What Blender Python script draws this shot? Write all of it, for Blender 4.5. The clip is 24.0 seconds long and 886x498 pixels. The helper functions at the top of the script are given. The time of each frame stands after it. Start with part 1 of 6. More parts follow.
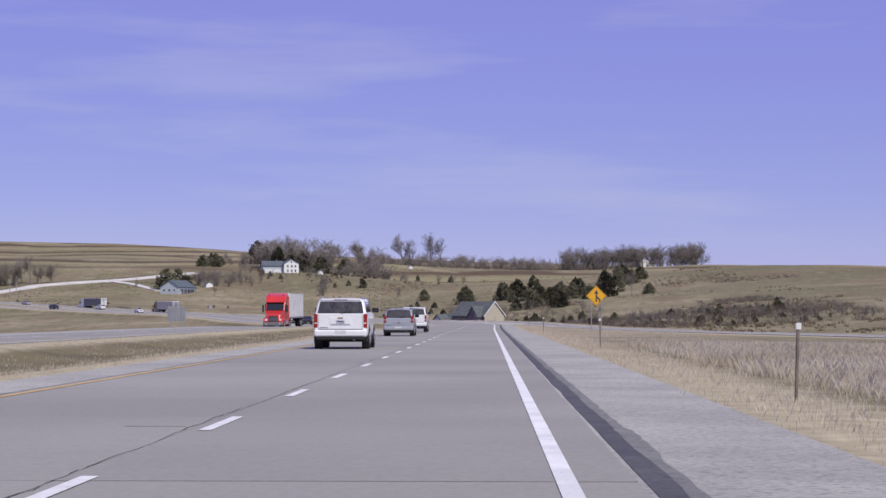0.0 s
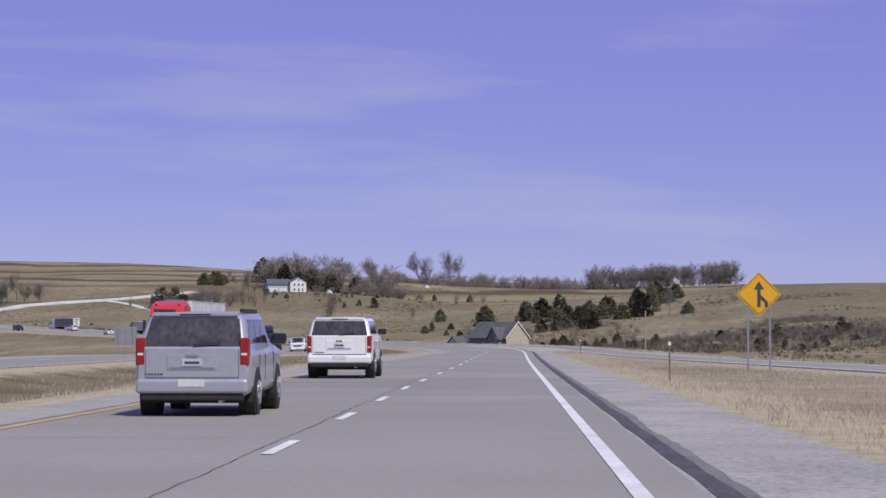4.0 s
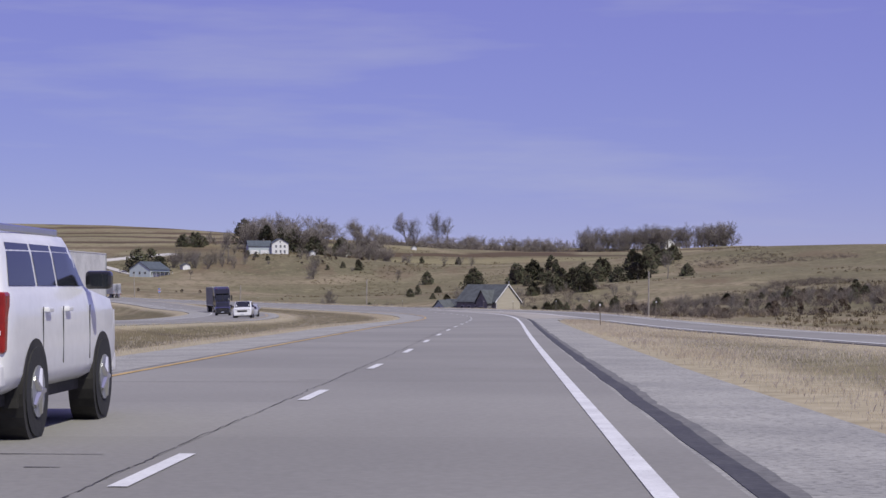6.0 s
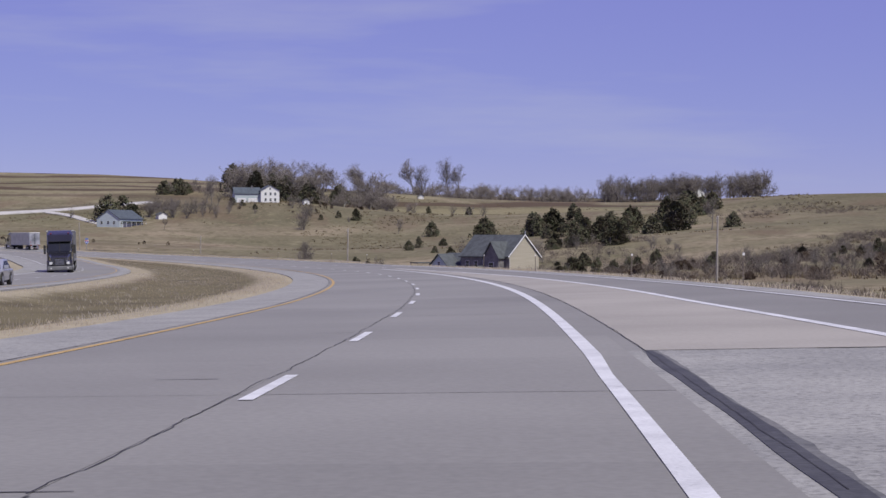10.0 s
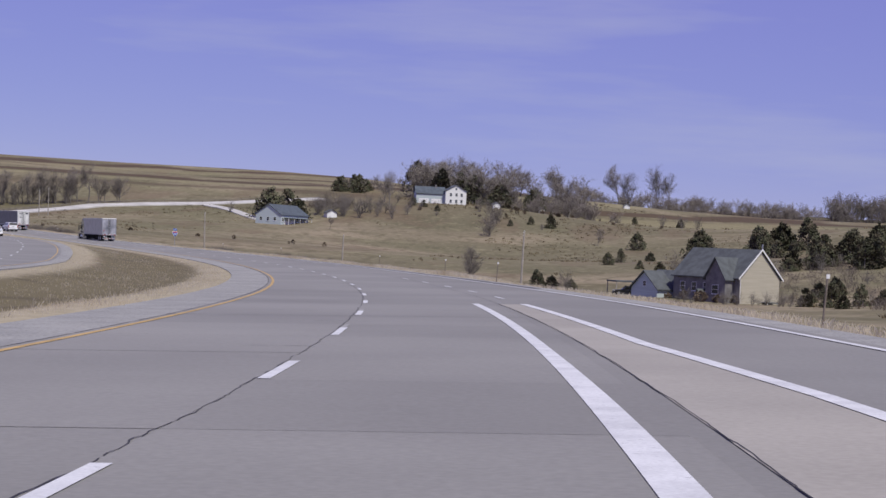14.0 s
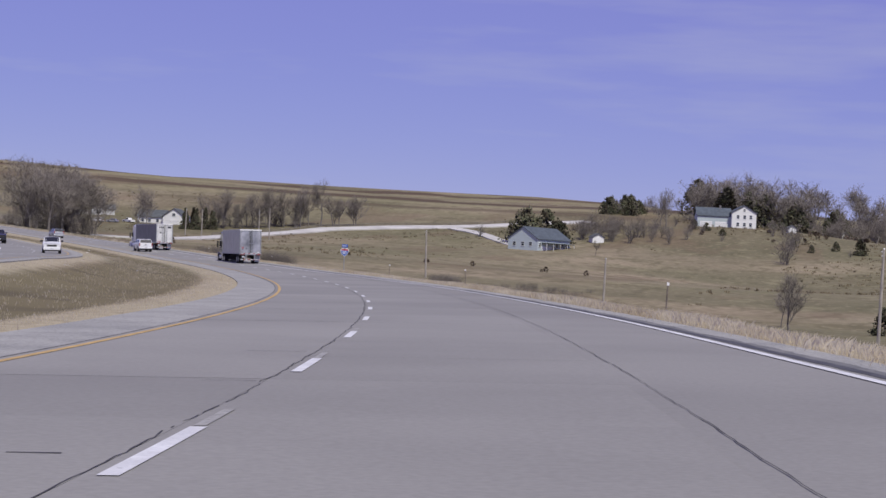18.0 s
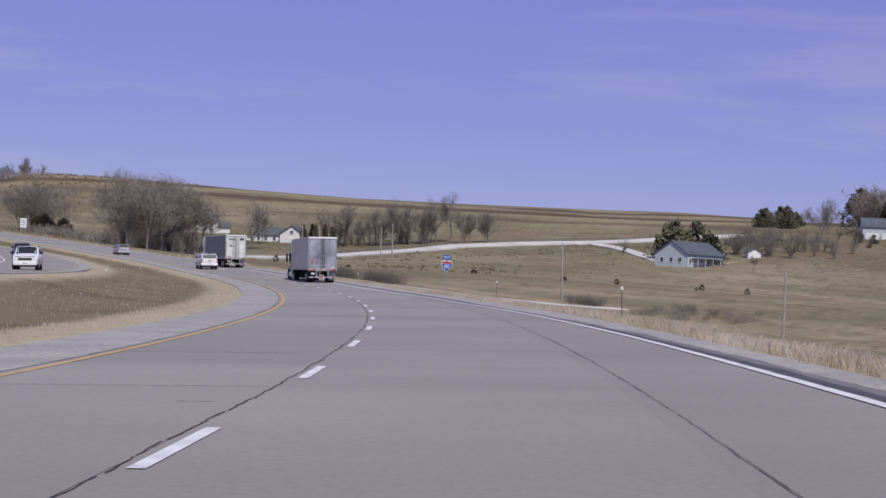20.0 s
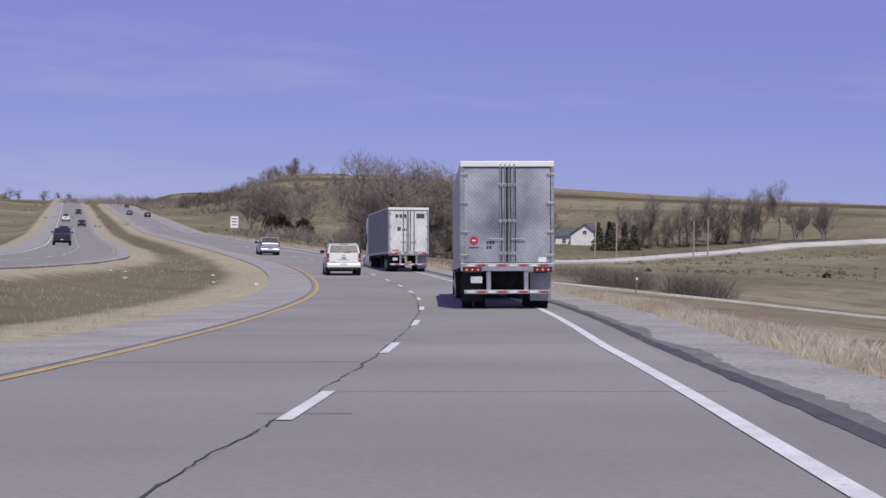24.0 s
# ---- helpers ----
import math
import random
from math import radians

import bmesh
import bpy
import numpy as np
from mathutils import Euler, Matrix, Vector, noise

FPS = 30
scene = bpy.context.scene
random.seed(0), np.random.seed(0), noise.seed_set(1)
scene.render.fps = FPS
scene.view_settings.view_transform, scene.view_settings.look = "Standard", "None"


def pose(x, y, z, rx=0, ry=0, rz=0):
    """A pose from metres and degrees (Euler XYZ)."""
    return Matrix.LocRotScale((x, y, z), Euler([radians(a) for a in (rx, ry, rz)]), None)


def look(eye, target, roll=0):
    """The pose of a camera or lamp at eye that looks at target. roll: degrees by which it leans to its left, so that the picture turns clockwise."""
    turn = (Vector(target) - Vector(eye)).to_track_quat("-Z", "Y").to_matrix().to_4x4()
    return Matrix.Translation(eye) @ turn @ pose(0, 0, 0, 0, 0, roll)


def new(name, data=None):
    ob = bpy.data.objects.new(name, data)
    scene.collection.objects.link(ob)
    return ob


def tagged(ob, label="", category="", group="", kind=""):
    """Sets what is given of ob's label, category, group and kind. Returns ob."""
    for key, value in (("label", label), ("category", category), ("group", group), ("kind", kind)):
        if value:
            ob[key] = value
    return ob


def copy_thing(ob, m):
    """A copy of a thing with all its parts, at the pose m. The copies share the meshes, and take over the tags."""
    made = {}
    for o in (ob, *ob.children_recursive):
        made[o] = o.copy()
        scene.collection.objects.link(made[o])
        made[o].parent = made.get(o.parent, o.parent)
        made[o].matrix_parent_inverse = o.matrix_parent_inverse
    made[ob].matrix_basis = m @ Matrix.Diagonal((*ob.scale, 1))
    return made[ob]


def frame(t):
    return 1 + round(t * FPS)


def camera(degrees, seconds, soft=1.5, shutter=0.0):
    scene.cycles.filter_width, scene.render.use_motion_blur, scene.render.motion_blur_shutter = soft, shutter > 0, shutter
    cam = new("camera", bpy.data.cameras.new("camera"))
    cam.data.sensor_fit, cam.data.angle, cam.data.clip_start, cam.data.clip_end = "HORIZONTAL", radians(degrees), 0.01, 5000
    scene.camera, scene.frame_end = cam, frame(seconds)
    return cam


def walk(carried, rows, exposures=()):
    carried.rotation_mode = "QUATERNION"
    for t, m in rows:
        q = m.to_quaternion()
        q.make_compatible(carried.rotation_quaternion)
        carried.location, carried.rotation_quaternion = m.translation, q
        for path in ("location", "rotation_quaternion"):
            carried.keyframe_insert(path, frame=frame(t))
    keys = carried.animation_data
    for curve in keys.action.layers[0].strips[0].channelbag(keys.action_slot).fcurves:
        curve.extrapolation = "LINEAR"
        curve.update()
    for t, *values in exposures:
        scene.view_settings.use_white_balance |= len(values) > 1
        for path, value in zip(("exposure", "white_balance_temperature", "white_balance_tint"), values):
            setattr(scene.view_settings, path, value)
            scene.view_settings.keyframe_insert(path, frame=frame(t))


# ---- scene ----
cam = camera(26.0, 24.0)
PATH = [  # seconds, x, y, z, pitch, lean, turn
    (0.0, -5.56, -156.90, 2.48, 1.55, -0.00, -0.86),
    (1.0, -4.83, -134.91, 2.31, 1.82, -0.00, -0.60),
    (2.0, -4.16, -112.92, 2.14, 2.88, -0.00, 0.13),
    (2.5, -3.78, -101.93, 2.05, 3.07, -0.00, 0.25),
    (4.5, -2.24, -57.96, 1.71, 1.81, -0.00, -0.33),
    (5.0, -1.81, -46.96, 1.62, 1.52, -0.00, -0.26),
    (5.5, -1.41, -36.47, 1.54, 1.35, -0.00, -0.38),
    (6.0, -1.00, -25.98, 1.45, 1.13, -0.00, -0.54),
    (6.1, -0.91, -23.48, 1.43, 2.01, -0.00, -0.53),
    (6.5, -0.52, -13.49, 1.36, 2.18, -0.00, -0.38),
    (7.0, 0.08, -0.00, 1.25, 2.39, -0.64, 0.00),
    (7.5, 0.66, 14.95, 1.13, 1.91, -0.54, 0.38),
    (8.0, 1.26, 29.91, 1.01, 1.48, -0.55, 0.39),
    (8.5, 1.94, 44.86, 0.89, 1.08, -0.64, 0.17),
    (9.0, 2.61, 59.80, 0.77, 1.12, -0.68, 0.05),
    (9.5, 3.24, 74.74, 0.65, 0.81, -0.31, 0.00),
    (10.0, 3.83, 89.68, 0.53, -0.23, 0.17, -0.08),
    (10.5, 4.40, 104.61, 0.41, 0.10, 1.30, -0.06),
    (12.5, 5.42, 164.16, -0.08, 0.92, 2.59, 1.81),
    (13.0, 5.05, 179.18, -0.20, 1.07, 2.71, 3.36),
    (13.5, 4.41, 194.19, -0.33, 0.31, 2.15, 4.55),
    (14.0, 3.50, 209.19, -0.45, 0.01, 2.67, 6.04),
    (14.5, 2.20, 224.16, -0.58, 0.62, 2.32, 7.49),
    (15.0, 0.63, 239.10, -0.69, 0.40, 2.35, 8.63),
    (15.5, -1.13, 254.02, -0.80, -0.01, 2.84, 9.71),
    (16.0, -3.16, 268.90, -0.90, 0.12, 3.02, 10.85),
    (16.5, -5.35, 283.75, -1.00, 0.23, 2.94, 11.73),
    (17.0, -7.81, 298.56, -1.09, 0.44, 2.67, 12.48),
    (17.5, -10.52, 313.32, -1.17, 0.48, 2.74, 13.18),
    (18.0, -13.48, 328.03, -1.22, 0.58, 2.83, 14.22),
    (18.5, -16.73, 342.67, -1.26, 0.74, 2.60, 15.18),
    (20.5, -32.25, 400.53, -1.32, 0.93, 2.29, 19.65),
    (21.0, -36.78, 414.78, -1.33, 0.81, 2.21, 20.89),
    (21.5, -41.63, 428.92, -1.32, 0.70, 2.28, 22.11),
    (22.0, -46.74, 442.96, -1.30, 0.39, 2.17, 23.56),
    (22.4, -50.94, 454.16, -1.28, 0.42, 1.97, 24.49),
    (22.5, -52.02, 456.95, -1.27, 0.48, 1.98, 24.63),
    (23.0, -57.55, 470.85, -1.22, 1.09, 1.95, 25.58),
    (23.5, -63.40, 484.64, -1.15, 1.11, 1.67, 26.43),
    (24.0, -69.50, 498.32, -1.05, 0.94, 1.61, 27.71),
]
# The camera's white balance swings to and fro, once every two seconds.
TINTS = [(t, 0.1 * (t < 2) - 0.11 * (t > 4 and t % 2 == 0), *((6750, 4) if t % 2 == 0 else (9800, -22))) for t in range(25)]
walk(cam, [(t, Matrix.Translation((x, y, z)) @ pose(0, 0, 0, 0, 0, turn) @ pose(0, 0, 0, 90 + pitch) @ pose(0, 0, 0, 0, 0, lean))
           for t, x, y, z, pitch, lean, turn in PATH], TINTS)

# ---- sky and sun ----
SUN_AZ, SUN_EL = 142, 55
world = bpy.data.worlds.new("sky")
scene.world = world
world.use_nodes = True
wn, wl = world.node_tree.nodes, world.node_tree.links
sky = wn.new("ShaderNodeTexSky")
sky.sky_type = "NISHITA"
sky.sun_disc = False
sky.sun_elevation, sky.sun_rotation = radians(SUN_EL), radians(SUN_AZ)
sky.altitude, sky.air_density, sky.dust_density, sky.ozone_density = 1500, 1.0, 0.0, 4.0
# a deep, even blue over the haze, with faint streaks of high cloud
deep = wn.new("ShaderNodeHueSaturation")
deep.inputs["Hue"].default_value, deep.inputs["Saturation"].default_value = 0.515, 1.2
wl.new(sky.outputs[0], deep.inputs["Color"])
haze = wn["Background"]
wl.new(deep.outputs[0], haze.inputs[0])
haze.inputs[1].default_value = 0.085
blue = wn.new("ShaderNodeBackground")
blue.inputs[0].default_value, blue.inputs[1].default_value = (0.30, 0.25, 0.80, 1), 1.0
cloud = wn.new("ShaderNodeBackground")
cloud.inputs[0].default_value, cloud.inputs[1].default_value = (0.62, 0.62, 0.70, 1), 1.0
coord, squash, wisps, ramp_ = wn.new("ShaderNodeTexCoord"), wn.new("ShaderNodeMapping"), wn.new("ShaderNodeTexNoise"), wn.new("ShaderNodeMapRange")
squash.inputs["Scale"].default_value, squash.inputs["Rotation"].default_value = (2.2, 2.2, 17), (0.0, radians(-4), 0)
wisps.inputs["Scale"].default_value, wisps.inputs["Detail"].default_value, wisps.inputs["Roughness"].default_value = 1.4, 5, 0.6
ramp_.inputs["From Min"].default_value, ramp_.inputs["From Max"].default_value, ramp_.inputs["To Max"].default_value = 0.52, 0.80, 0.32
wl.new(coord.outputs["Generated"], squash.inputs[0])
wl.new(squash.outputs[0], wisps.inputs["Vector"])
wl.new(wisps.outputs["Fac"], ramp_.inputs["Value"])
mix_a, mix_b = wn.new("ShaderNodeMixShader"), wn.new("ShaderNodeMixShader")
mix_a.inputs[0].default_value = 0.62
wl.new(haze.outputs[0], mix_a.inputs[1])
wl.new(blue.outputs[0], mix_a.inputs[2])
wl.new(ramp_.outputs[0], mix_b.inputs[0])
wl.new(mix_a.outputs[0], mix_b.inputs[1])
wl.new(cloud.outputs[0], mix_b.inputs[2])
wl.new(mix_b.outputs[0], wn["World Output"].inputs[0])
sun = new("sun", bpy.data.lights.new("sun", "SUN"))
sun.data.energy, sun.data.angle, sun.data.color = 4.0, radians(0.5), (1, 0.96, 0.9)
sun.matrix_world = look((0, 0, 300), (-math.sin(radians(SUN_AZ)) * 100, -math.cos(radians(SUN_AZ)) * 100, 300 - 100 * math.tan(radians(SUN_EL))))

# ---- materials ----
def mat(name, color, rough=0.8, metal=0.0, spread=0.25, scales=(0.6, 9.0), bump=0.15, second=None, coat=0.0, coords="world", stretch=(1, 1, 1), vary=0.0, spec=0.5, speckle=None):
    """A procedural surface: a base colour broken up by noise at two scales, with fine relief."""
    m = bpy.data.materials.new(name)
    m.use_nodes = True
    n, l = m.node_tree.nodes, m.node_tree.links
    b = n["Principled BSDF"]
    b.inputs["Roughness"].default_value, b.inputs["Metallic"].default_value = rough, metal
    b.inputs["Coat Weight"].default_value = coat
    b.inputs["Specular IOR Level"].default_value = spec
    if coords == "world":
        pos = n.new("ShaderNodeNewGeometry").outputs["Position"]
    else:
        pos = n.new("ShaderNodeTexCoord").outputs["Object"]
    mp = n.new("ShaderNodeMapping")
    mp.inputs["Scale"].default_value = stretch
    l.new(pos, mp.inputs[0])
    big, small = n.new("ShaderNodeTexNoise"), n.new("ShaderNodeTexNoise")
    for tex, s, d in ((big, scales[0], 4), (small, scales[1], 3)):
        tex.inputs["Scale"].default_value, tex.inputs["Detail"].default_value = s, d
        l.new(mp.outputs[0], tex.inputs["Vector"])
    ramp = n.new("ShaderNodeValToRGB")
    c2 = second or [c * (1 - 1.6 * spread) for c in color]
    ramp.color_ramp.elements[0].position, ramp.color_ramp.elements[1].position = 0.36, 0.64
    ramp.color_ramp.elements[0].color, ramp.color_ramp.elements[1].color = (*c2, 1), (*color, 1)
    l.new(big.outputs["Fac"], ramp.inputs[0])
    hsv = n.new("ShaderNodeHueSaturation")
    rng = n.new("ShaderNodeMapRange")
    rng.inputs["From Min"].default_value, rng.inputs["From Max"].default_value = 0.3, 0.7
    rng.inputs["To Min"].default_value, rng.inputs["To Max"].default_value = 1 - spread * 0.8, 1 + spread * 0.8
    l.new(small.outputs["Fac"], rng.inputs["Value"])
    val = rng.outputs[0]
    if vary:
        info = n.new("ShaderNodeObjectInfo")
        r2 = n.new("ShaderNodeMapRange")
        r2.inputs["To Min"].default_value, r2.inputs["To Max"].default_value = 1 - vary, 1 + vary
        l.new(info.outputs["Random"], r2.inputs["Value"])
        mul = n.new("ShaderNodeMath")
        mul.operation = "MULTIPLY"
        l.new(val, mul.inputs[0])
        l.new(r2.outputs[0], mul.inputs[1])
        val = mul.outputs[0]
    if speckle:
        fleck, cut, mul2 = n.new("ShaderNodeTexNoise"), n.new("ShaderNodeMapRange"), n.new("ShaderNodeMath")
        fleck.inputs["Scale"].default_value, fleck.inputs["Detail"].default_value, fleck.inputs["Roughness"].default_value = speckle[0], 6, 0.7
        cut.inputs["From Min"].default_value, cut.inputs["From Max"].default_value = speckle[1], speckle[1] + 0.08
        cut.inputs["To Min"].default_value, cut.inputs["To Max"].default_value = 1.0, speckle[2]
        mul2.operation = "MULTIPLY"
        l.new(mp.outputs[0], fleck.inputs["Vector"])
        l.new(fleck.outputs["Fac"], cut.inputs["Value"])
        l.new(val, mul2.inputs[0])
        l.new(cut.outputs[0], mul2.inputs[1])
        val = mul2.outputs[0]
    l.new(val, hsv.inputs["Value"])
    l.new(ramp.outputs[0], hsv.inputs["Color"])
    l.new(hsv.outputs[0], b.inputs["Base Color"])
    if bump:
        bp = n.new("ShaderNodeBump")
        bp.inputs["Strength"].default_value, bp.inputs["Distance"].default_value = bump, 0.02
        l.new(small.outputs["Fac"], bp.inputs["Height"])
        l.new(bp.outputs[0], b.inputs["Normal"])
    return m


CONCRETE = mat("concrete", (0.25, 0.242, 0.218), 0.85, spread=0.10, scales=(0.12, 14), bump=0.08, vary=0.05, speckle=(0.5, 0.66, 0.86))
GORE = mat("pale_concrete", (0.36, 0.335, 0.285), 0.85, spread=0.10, scales=(0.2, 14), bump=0.08)
ASPHALT = mat("shoulder_asphalt", (0.335, 0.328, 0.298), 0.9, spread=0.2, scales=(0.5, 16), bump=0.6, second=(0.262, 0.258, 0.238), speckle=(11.0, 0.53, 0.62))
SEAL = mat("bitumen_band", (0.05, 0.05, 0.052), 0.8, spread=0.35, scales=(1.2, 14), bump=0.3, second=(0.07, 0.07, 0.07), speckle=(5.0, 0.6, 1.35))
DUSTED = mat("dusted_bitumen", (0.17, 0.165, 0.155), 0.9, spread=0.25, scales=(0.9, 14), bump=0.4, second=(0.13, 0.13, 0.125), speckle=(6.0, 0.55, 0.75))
CRACK = mat("crack_sealant", (0.05, 0.048, 0.045), 0.8, spread=0.3, scales=(3, 20), bump=0.1)
WHITE = mat("road_paint_white", (0.70, 0.70, 0.68), 0.6, spread=0.12, scales=(1.5, 30), bump=0.1, speckle=(9.0, 0.60, 0.6))
WORN = mat("worn_paint", (0.34, 0.335, 0.31), 0.75, spread=0.2, scales=(1.5, 24), bump=0.1, second=(0.28, 0.27, 0.24), speckle=(7.0, 0.52, 0.6))
YELLOW = mat("road_paint_yellow", (0.55, 0.37, 0.12), 0.6, spread=0.15, scales=(1.5, 30), bump=0.1, speckle=(9.0, 0.58, 0.65))
GRAVEL = mat("gravel", (0.55, 0.53, 0.49), 0.95, spread=0.15, scales=(0.2, 4), bump=0.3)
GRASS = mat("dry_grass", (0.262, 0.217, 0.146), 1.0, spread=0.25, scales=(0.014, 0.5), bump=0.6, second=(0.16, 0.147, 0.085), spec=0.1)


def meadow(m):
    """Broad greener and barer swathes, and contour-farmed bands on the high ground."""
    n, l = m.node_tree.nodes, m.node_tree.links
    b = n["Principled BSDF"]
    src = b.inputs["Base Color"].links[0].from_socket
    pos = n.new("ShaderNodeNewGeometry").outputs["Position"]
    sep = n.new("ShaderNodeSeparateXYZ")
    l.new(pos, sep.inputs[0])

    def blend(fac, col):
        nonlocal src
        mx = n.new("ShaderNodeMix")
        mx.data_type = "RGBA"
        l.new(fac, mx.inputs["Factor"])
        l.new(src, mx.inputs["A"])
        mx.inputs["B"].default_value = (*col, 1)
        src = mx.outputs["Result"]

    def noisy(scale, stretch, lo, hi, top, offset):
        mp, tex, rng = n.new("ShaderNodeMapping"), n.new("ShaderNodeTexNoise"), n.new("ShaderNodeMapRange")
        mp.inputs["Scale"].default_value, mp.inputs["Location"].default_value = stretch, (offset, 0, 0)
        tex.inputs["Scale"].default_value, tex.inputs["Detail"].default_value = scale, 5
        l.new(pos, mp.inputs[0])
        l.new(mp.outputs[0], tex.inputs["Vector"])
        rng.inputs["From Min"].default_value, rng.inputs["From Max"].default_value, rng.inputs["To Max"].default_value = lo, hi, top
        l.new(tex.outputs["Fac"], rng.inputs["Value"])
        return rng.outputs[0]

    def op(kind, a, c):
        q = n.new("ShaderNodeMath")
        q.operation = kind
        for i, v in enumerate((a, c)):
            if isinstance(v, (int, float)):
                q.inputs[i].default_value = v
            else:
                l.new(v, q.inputs[i])
        return q.outputs[0]
    blend(noisy(0.006, (1, 0.6, 0), 0.5, 0.6, 0.75, 40), (0.124, 0.112, 0.067))
    blend(noisy(0.012, (1, 0.4, 0), 0.56, 0.64, 0.7, 900), (0.14, 0.11, 0.07))
    blend(noisy(0.016, (0.25, 1, 0), 0.5, 0.6, 0.7, 150), (0.14, 0.128, 0.076))
    blend(noisy(0.05, (0.25, 1, 0), 0.54, 0.66, 0.6, 300), (0.115, 0.10, 0.055))
    blend(noisy(0.09, (1, 1, 0), 0.58, 0.68, 0.55, 620), (0.26, 0.235, 0.14))
    # tussocks and bare scrapes a few metres across
    blend(noisy(0.2, (1, 0.45, 0), 0.53, 0.62, 0.5, 77), (0.105, 0.092, 0.052))
    blend(noisy(0.55, (1, 0.5, 0), 0.55, 0.64, 0.45, 411), (0.27, 0.235, 0.15))
    blend(noisy(0.035, (1, 0.35, 0), 0.55, 0.62, 0.4, 205), (0.155, 0.11, 0.075))
    # contour strips follow the height of the ground
    wob = op("MULTIPLY", noisy(0.004, (1, 1, 0), 0.3, 0.7, 1.0, 5), 9.0)
    strips = n.new("ShaderNodeMapRange")
    strips.inputs["From Min"].default_value, strips.inputs["From Max"].default_value, strips.inputs["To Max"].default_value = 0.5, 0.75, 0.9
    l.new(op("SINE", op("MULTIPLY", op("ADD", sep.outputs["Z"], wob), 0.75), 0.0), strips.inputs["Value"])
    far = n.new("ShaderNodeMapRange")
    far.inputs["From Min"].default_value, far.inputs["From Max"].default_value = 1100, 1190
    l.new(sep.outputs["Y"], far.inputs["Value"])
    blend(op("MULTIPLY", strips.outputs[0], far.outputs[0]), (0.088, 0.062, 0.042))
    pale = n.new("ShaderNodeMapRange")
    pale.inputs["From Min"].default_value, pale.inputs["From Max"].default_value, pale.inputs["To Max"].default_value = 0.4, 0.7, 0.35
    l.new(op("SINE", op("ADD", op("MULTIPLY", op("ADD", sep.outputs["Z"], wob), 0.75), 2.6), 0.0), pale.inputs["Value"])
    blend(op("MULTIPLY", pale.outputs[0], far.outputs[0]), (0.30, 0.265, 0.15))
    # pale straw beside the paving, dark matted turf down the middle of the median
    uv, cut = n.new("ShaderNodeUVMap"), n.new("ShaderNodeSeparateXYZ")
    uv.uv_map = "roadside"
    l.new(uv.outputs[0], cut.inputs[0])
    gap = op("ADD", op("MULTIPLY", cut.outputs["X"], 100.0), op("MULTIPLY", noisy(0.7, (1, 1, 0), 0.3, 0.7, 1.0, 17), 0.9))

    def fade(v, a, z):
        r = n.new("ShaderNodeMapRange")
        r.interpolation_type = "SMOOTHSTEP"
        r.inputs["From Min"].default_value, r.inputs["From Max"].default_value = a, z
        l.new(v, r.inputs["Value"])
        return r.outputs[0]
    turf = op("MULTIPLY", fade(gap, 2.6, 3.9), cut.outputs["Y"])
    blend(op("MULTIPLY", turf, 0.85), (0.15, 0.128, 0.072))
    blend(op("MULTIPLY", turf, noisy(0.16, (1, 1, 0), 0.5, 0.66, 0.75, 71)), (0.095, 0.08, 0.05))
    blend(op("MULTIPLY", op("SUBTRACT", 1.0, fade(gap, 1.9, 3.4)), op("ADD", 0.35, noisy(1.7, (1, 1, 0), 0.3, 0.7, 0.6, 3))), (0.43, 0.375, 0.265))
    l.new(src, b.inputs["Base Color"])


meadow(GRASS)
STEEL = mat("quilted_steel", (0.68, 0.68, 0.67), 0.3, 0.65, spread=0.10, scales=(0.6, 4), bump=0.0, coords="object", second=(0.27, 0.28, 0.285))


def quilt(m, pitch):
    """Presses a diamond quilt into a sheet that stands in the x-z plane."""
    n, l = m.node_tree.nodes, m.node_tree.links
    tc, sep = n.new("ShaderNodeTexCoord"), n.new("ShaderNodeSeparateXYZ")
    l.new(tc.outputs["Object"], sep.inputs[0])

    def op(kind, a, b=None):
        q = n.new("ShaderNodeMath")
        q.operation = kind
        for i, v in enumerate((a, b)):
            if isinstance(v, (int, float)):
                q.inputs[i].default_value = v
            elif v is not None:
                l.new(v, q.inputs[i])
        return q.outputs[0]
    k = math.pi / pitch
    x, z = sep.outputs["X"], sep.outputs["Z"]
    h = op("ABSOLUTE", op("MULTIPLY", op("SINE", op("MULTIPLY", op("ADD", x, z), k)), op("SINE", op("MULTIPLY", op("SUBTRACT", x, z), k))))
    bp = n.new("ShaderNodeBump")
    bp.inputs["Strength"].default_value, bp.inputs["Distance"].default_value = 1.0, 0.005
    l.new(h, bp.inputs["Height"])
    l.new(bp.outputs[0], n["Principled BSDF"].inputs["Normal"])


quilt(STEEL, 0.13)
STEEL_SIDE = mat("steel_side", (0.50, 0.50, 0.50), 0.4, 0.6, spread=0.12, scales=(0.8, 5), bump=0.03, coords="object")
WHITE_PAINT = mat("white_paint", (0.80, 0.80, 0.79), 0.3, spread=0.05, scales=(0.7, 8), bump=0.0, coat=0.4, coords="object")
DIRTY_WHITE = mat("dirty_white_panel", (0.70, 0.70, 0.68), 0.45, spread=0.14, scales=(0.9, 7), bump=0.03, coords="object")
GREY_PANEL = mat("grey_panel", (0.16, 0.16, 0.165), 0.5, spread=0.15, scales=(0.8, 6), bump=0.03, coords="object")
RED_PAINT = mat("red_paint", (0.55, 0.03, 0.02), 0.3, spread=0.08, scales=(0.7, 8), bump=0.0, coat=0.5, coords="object")
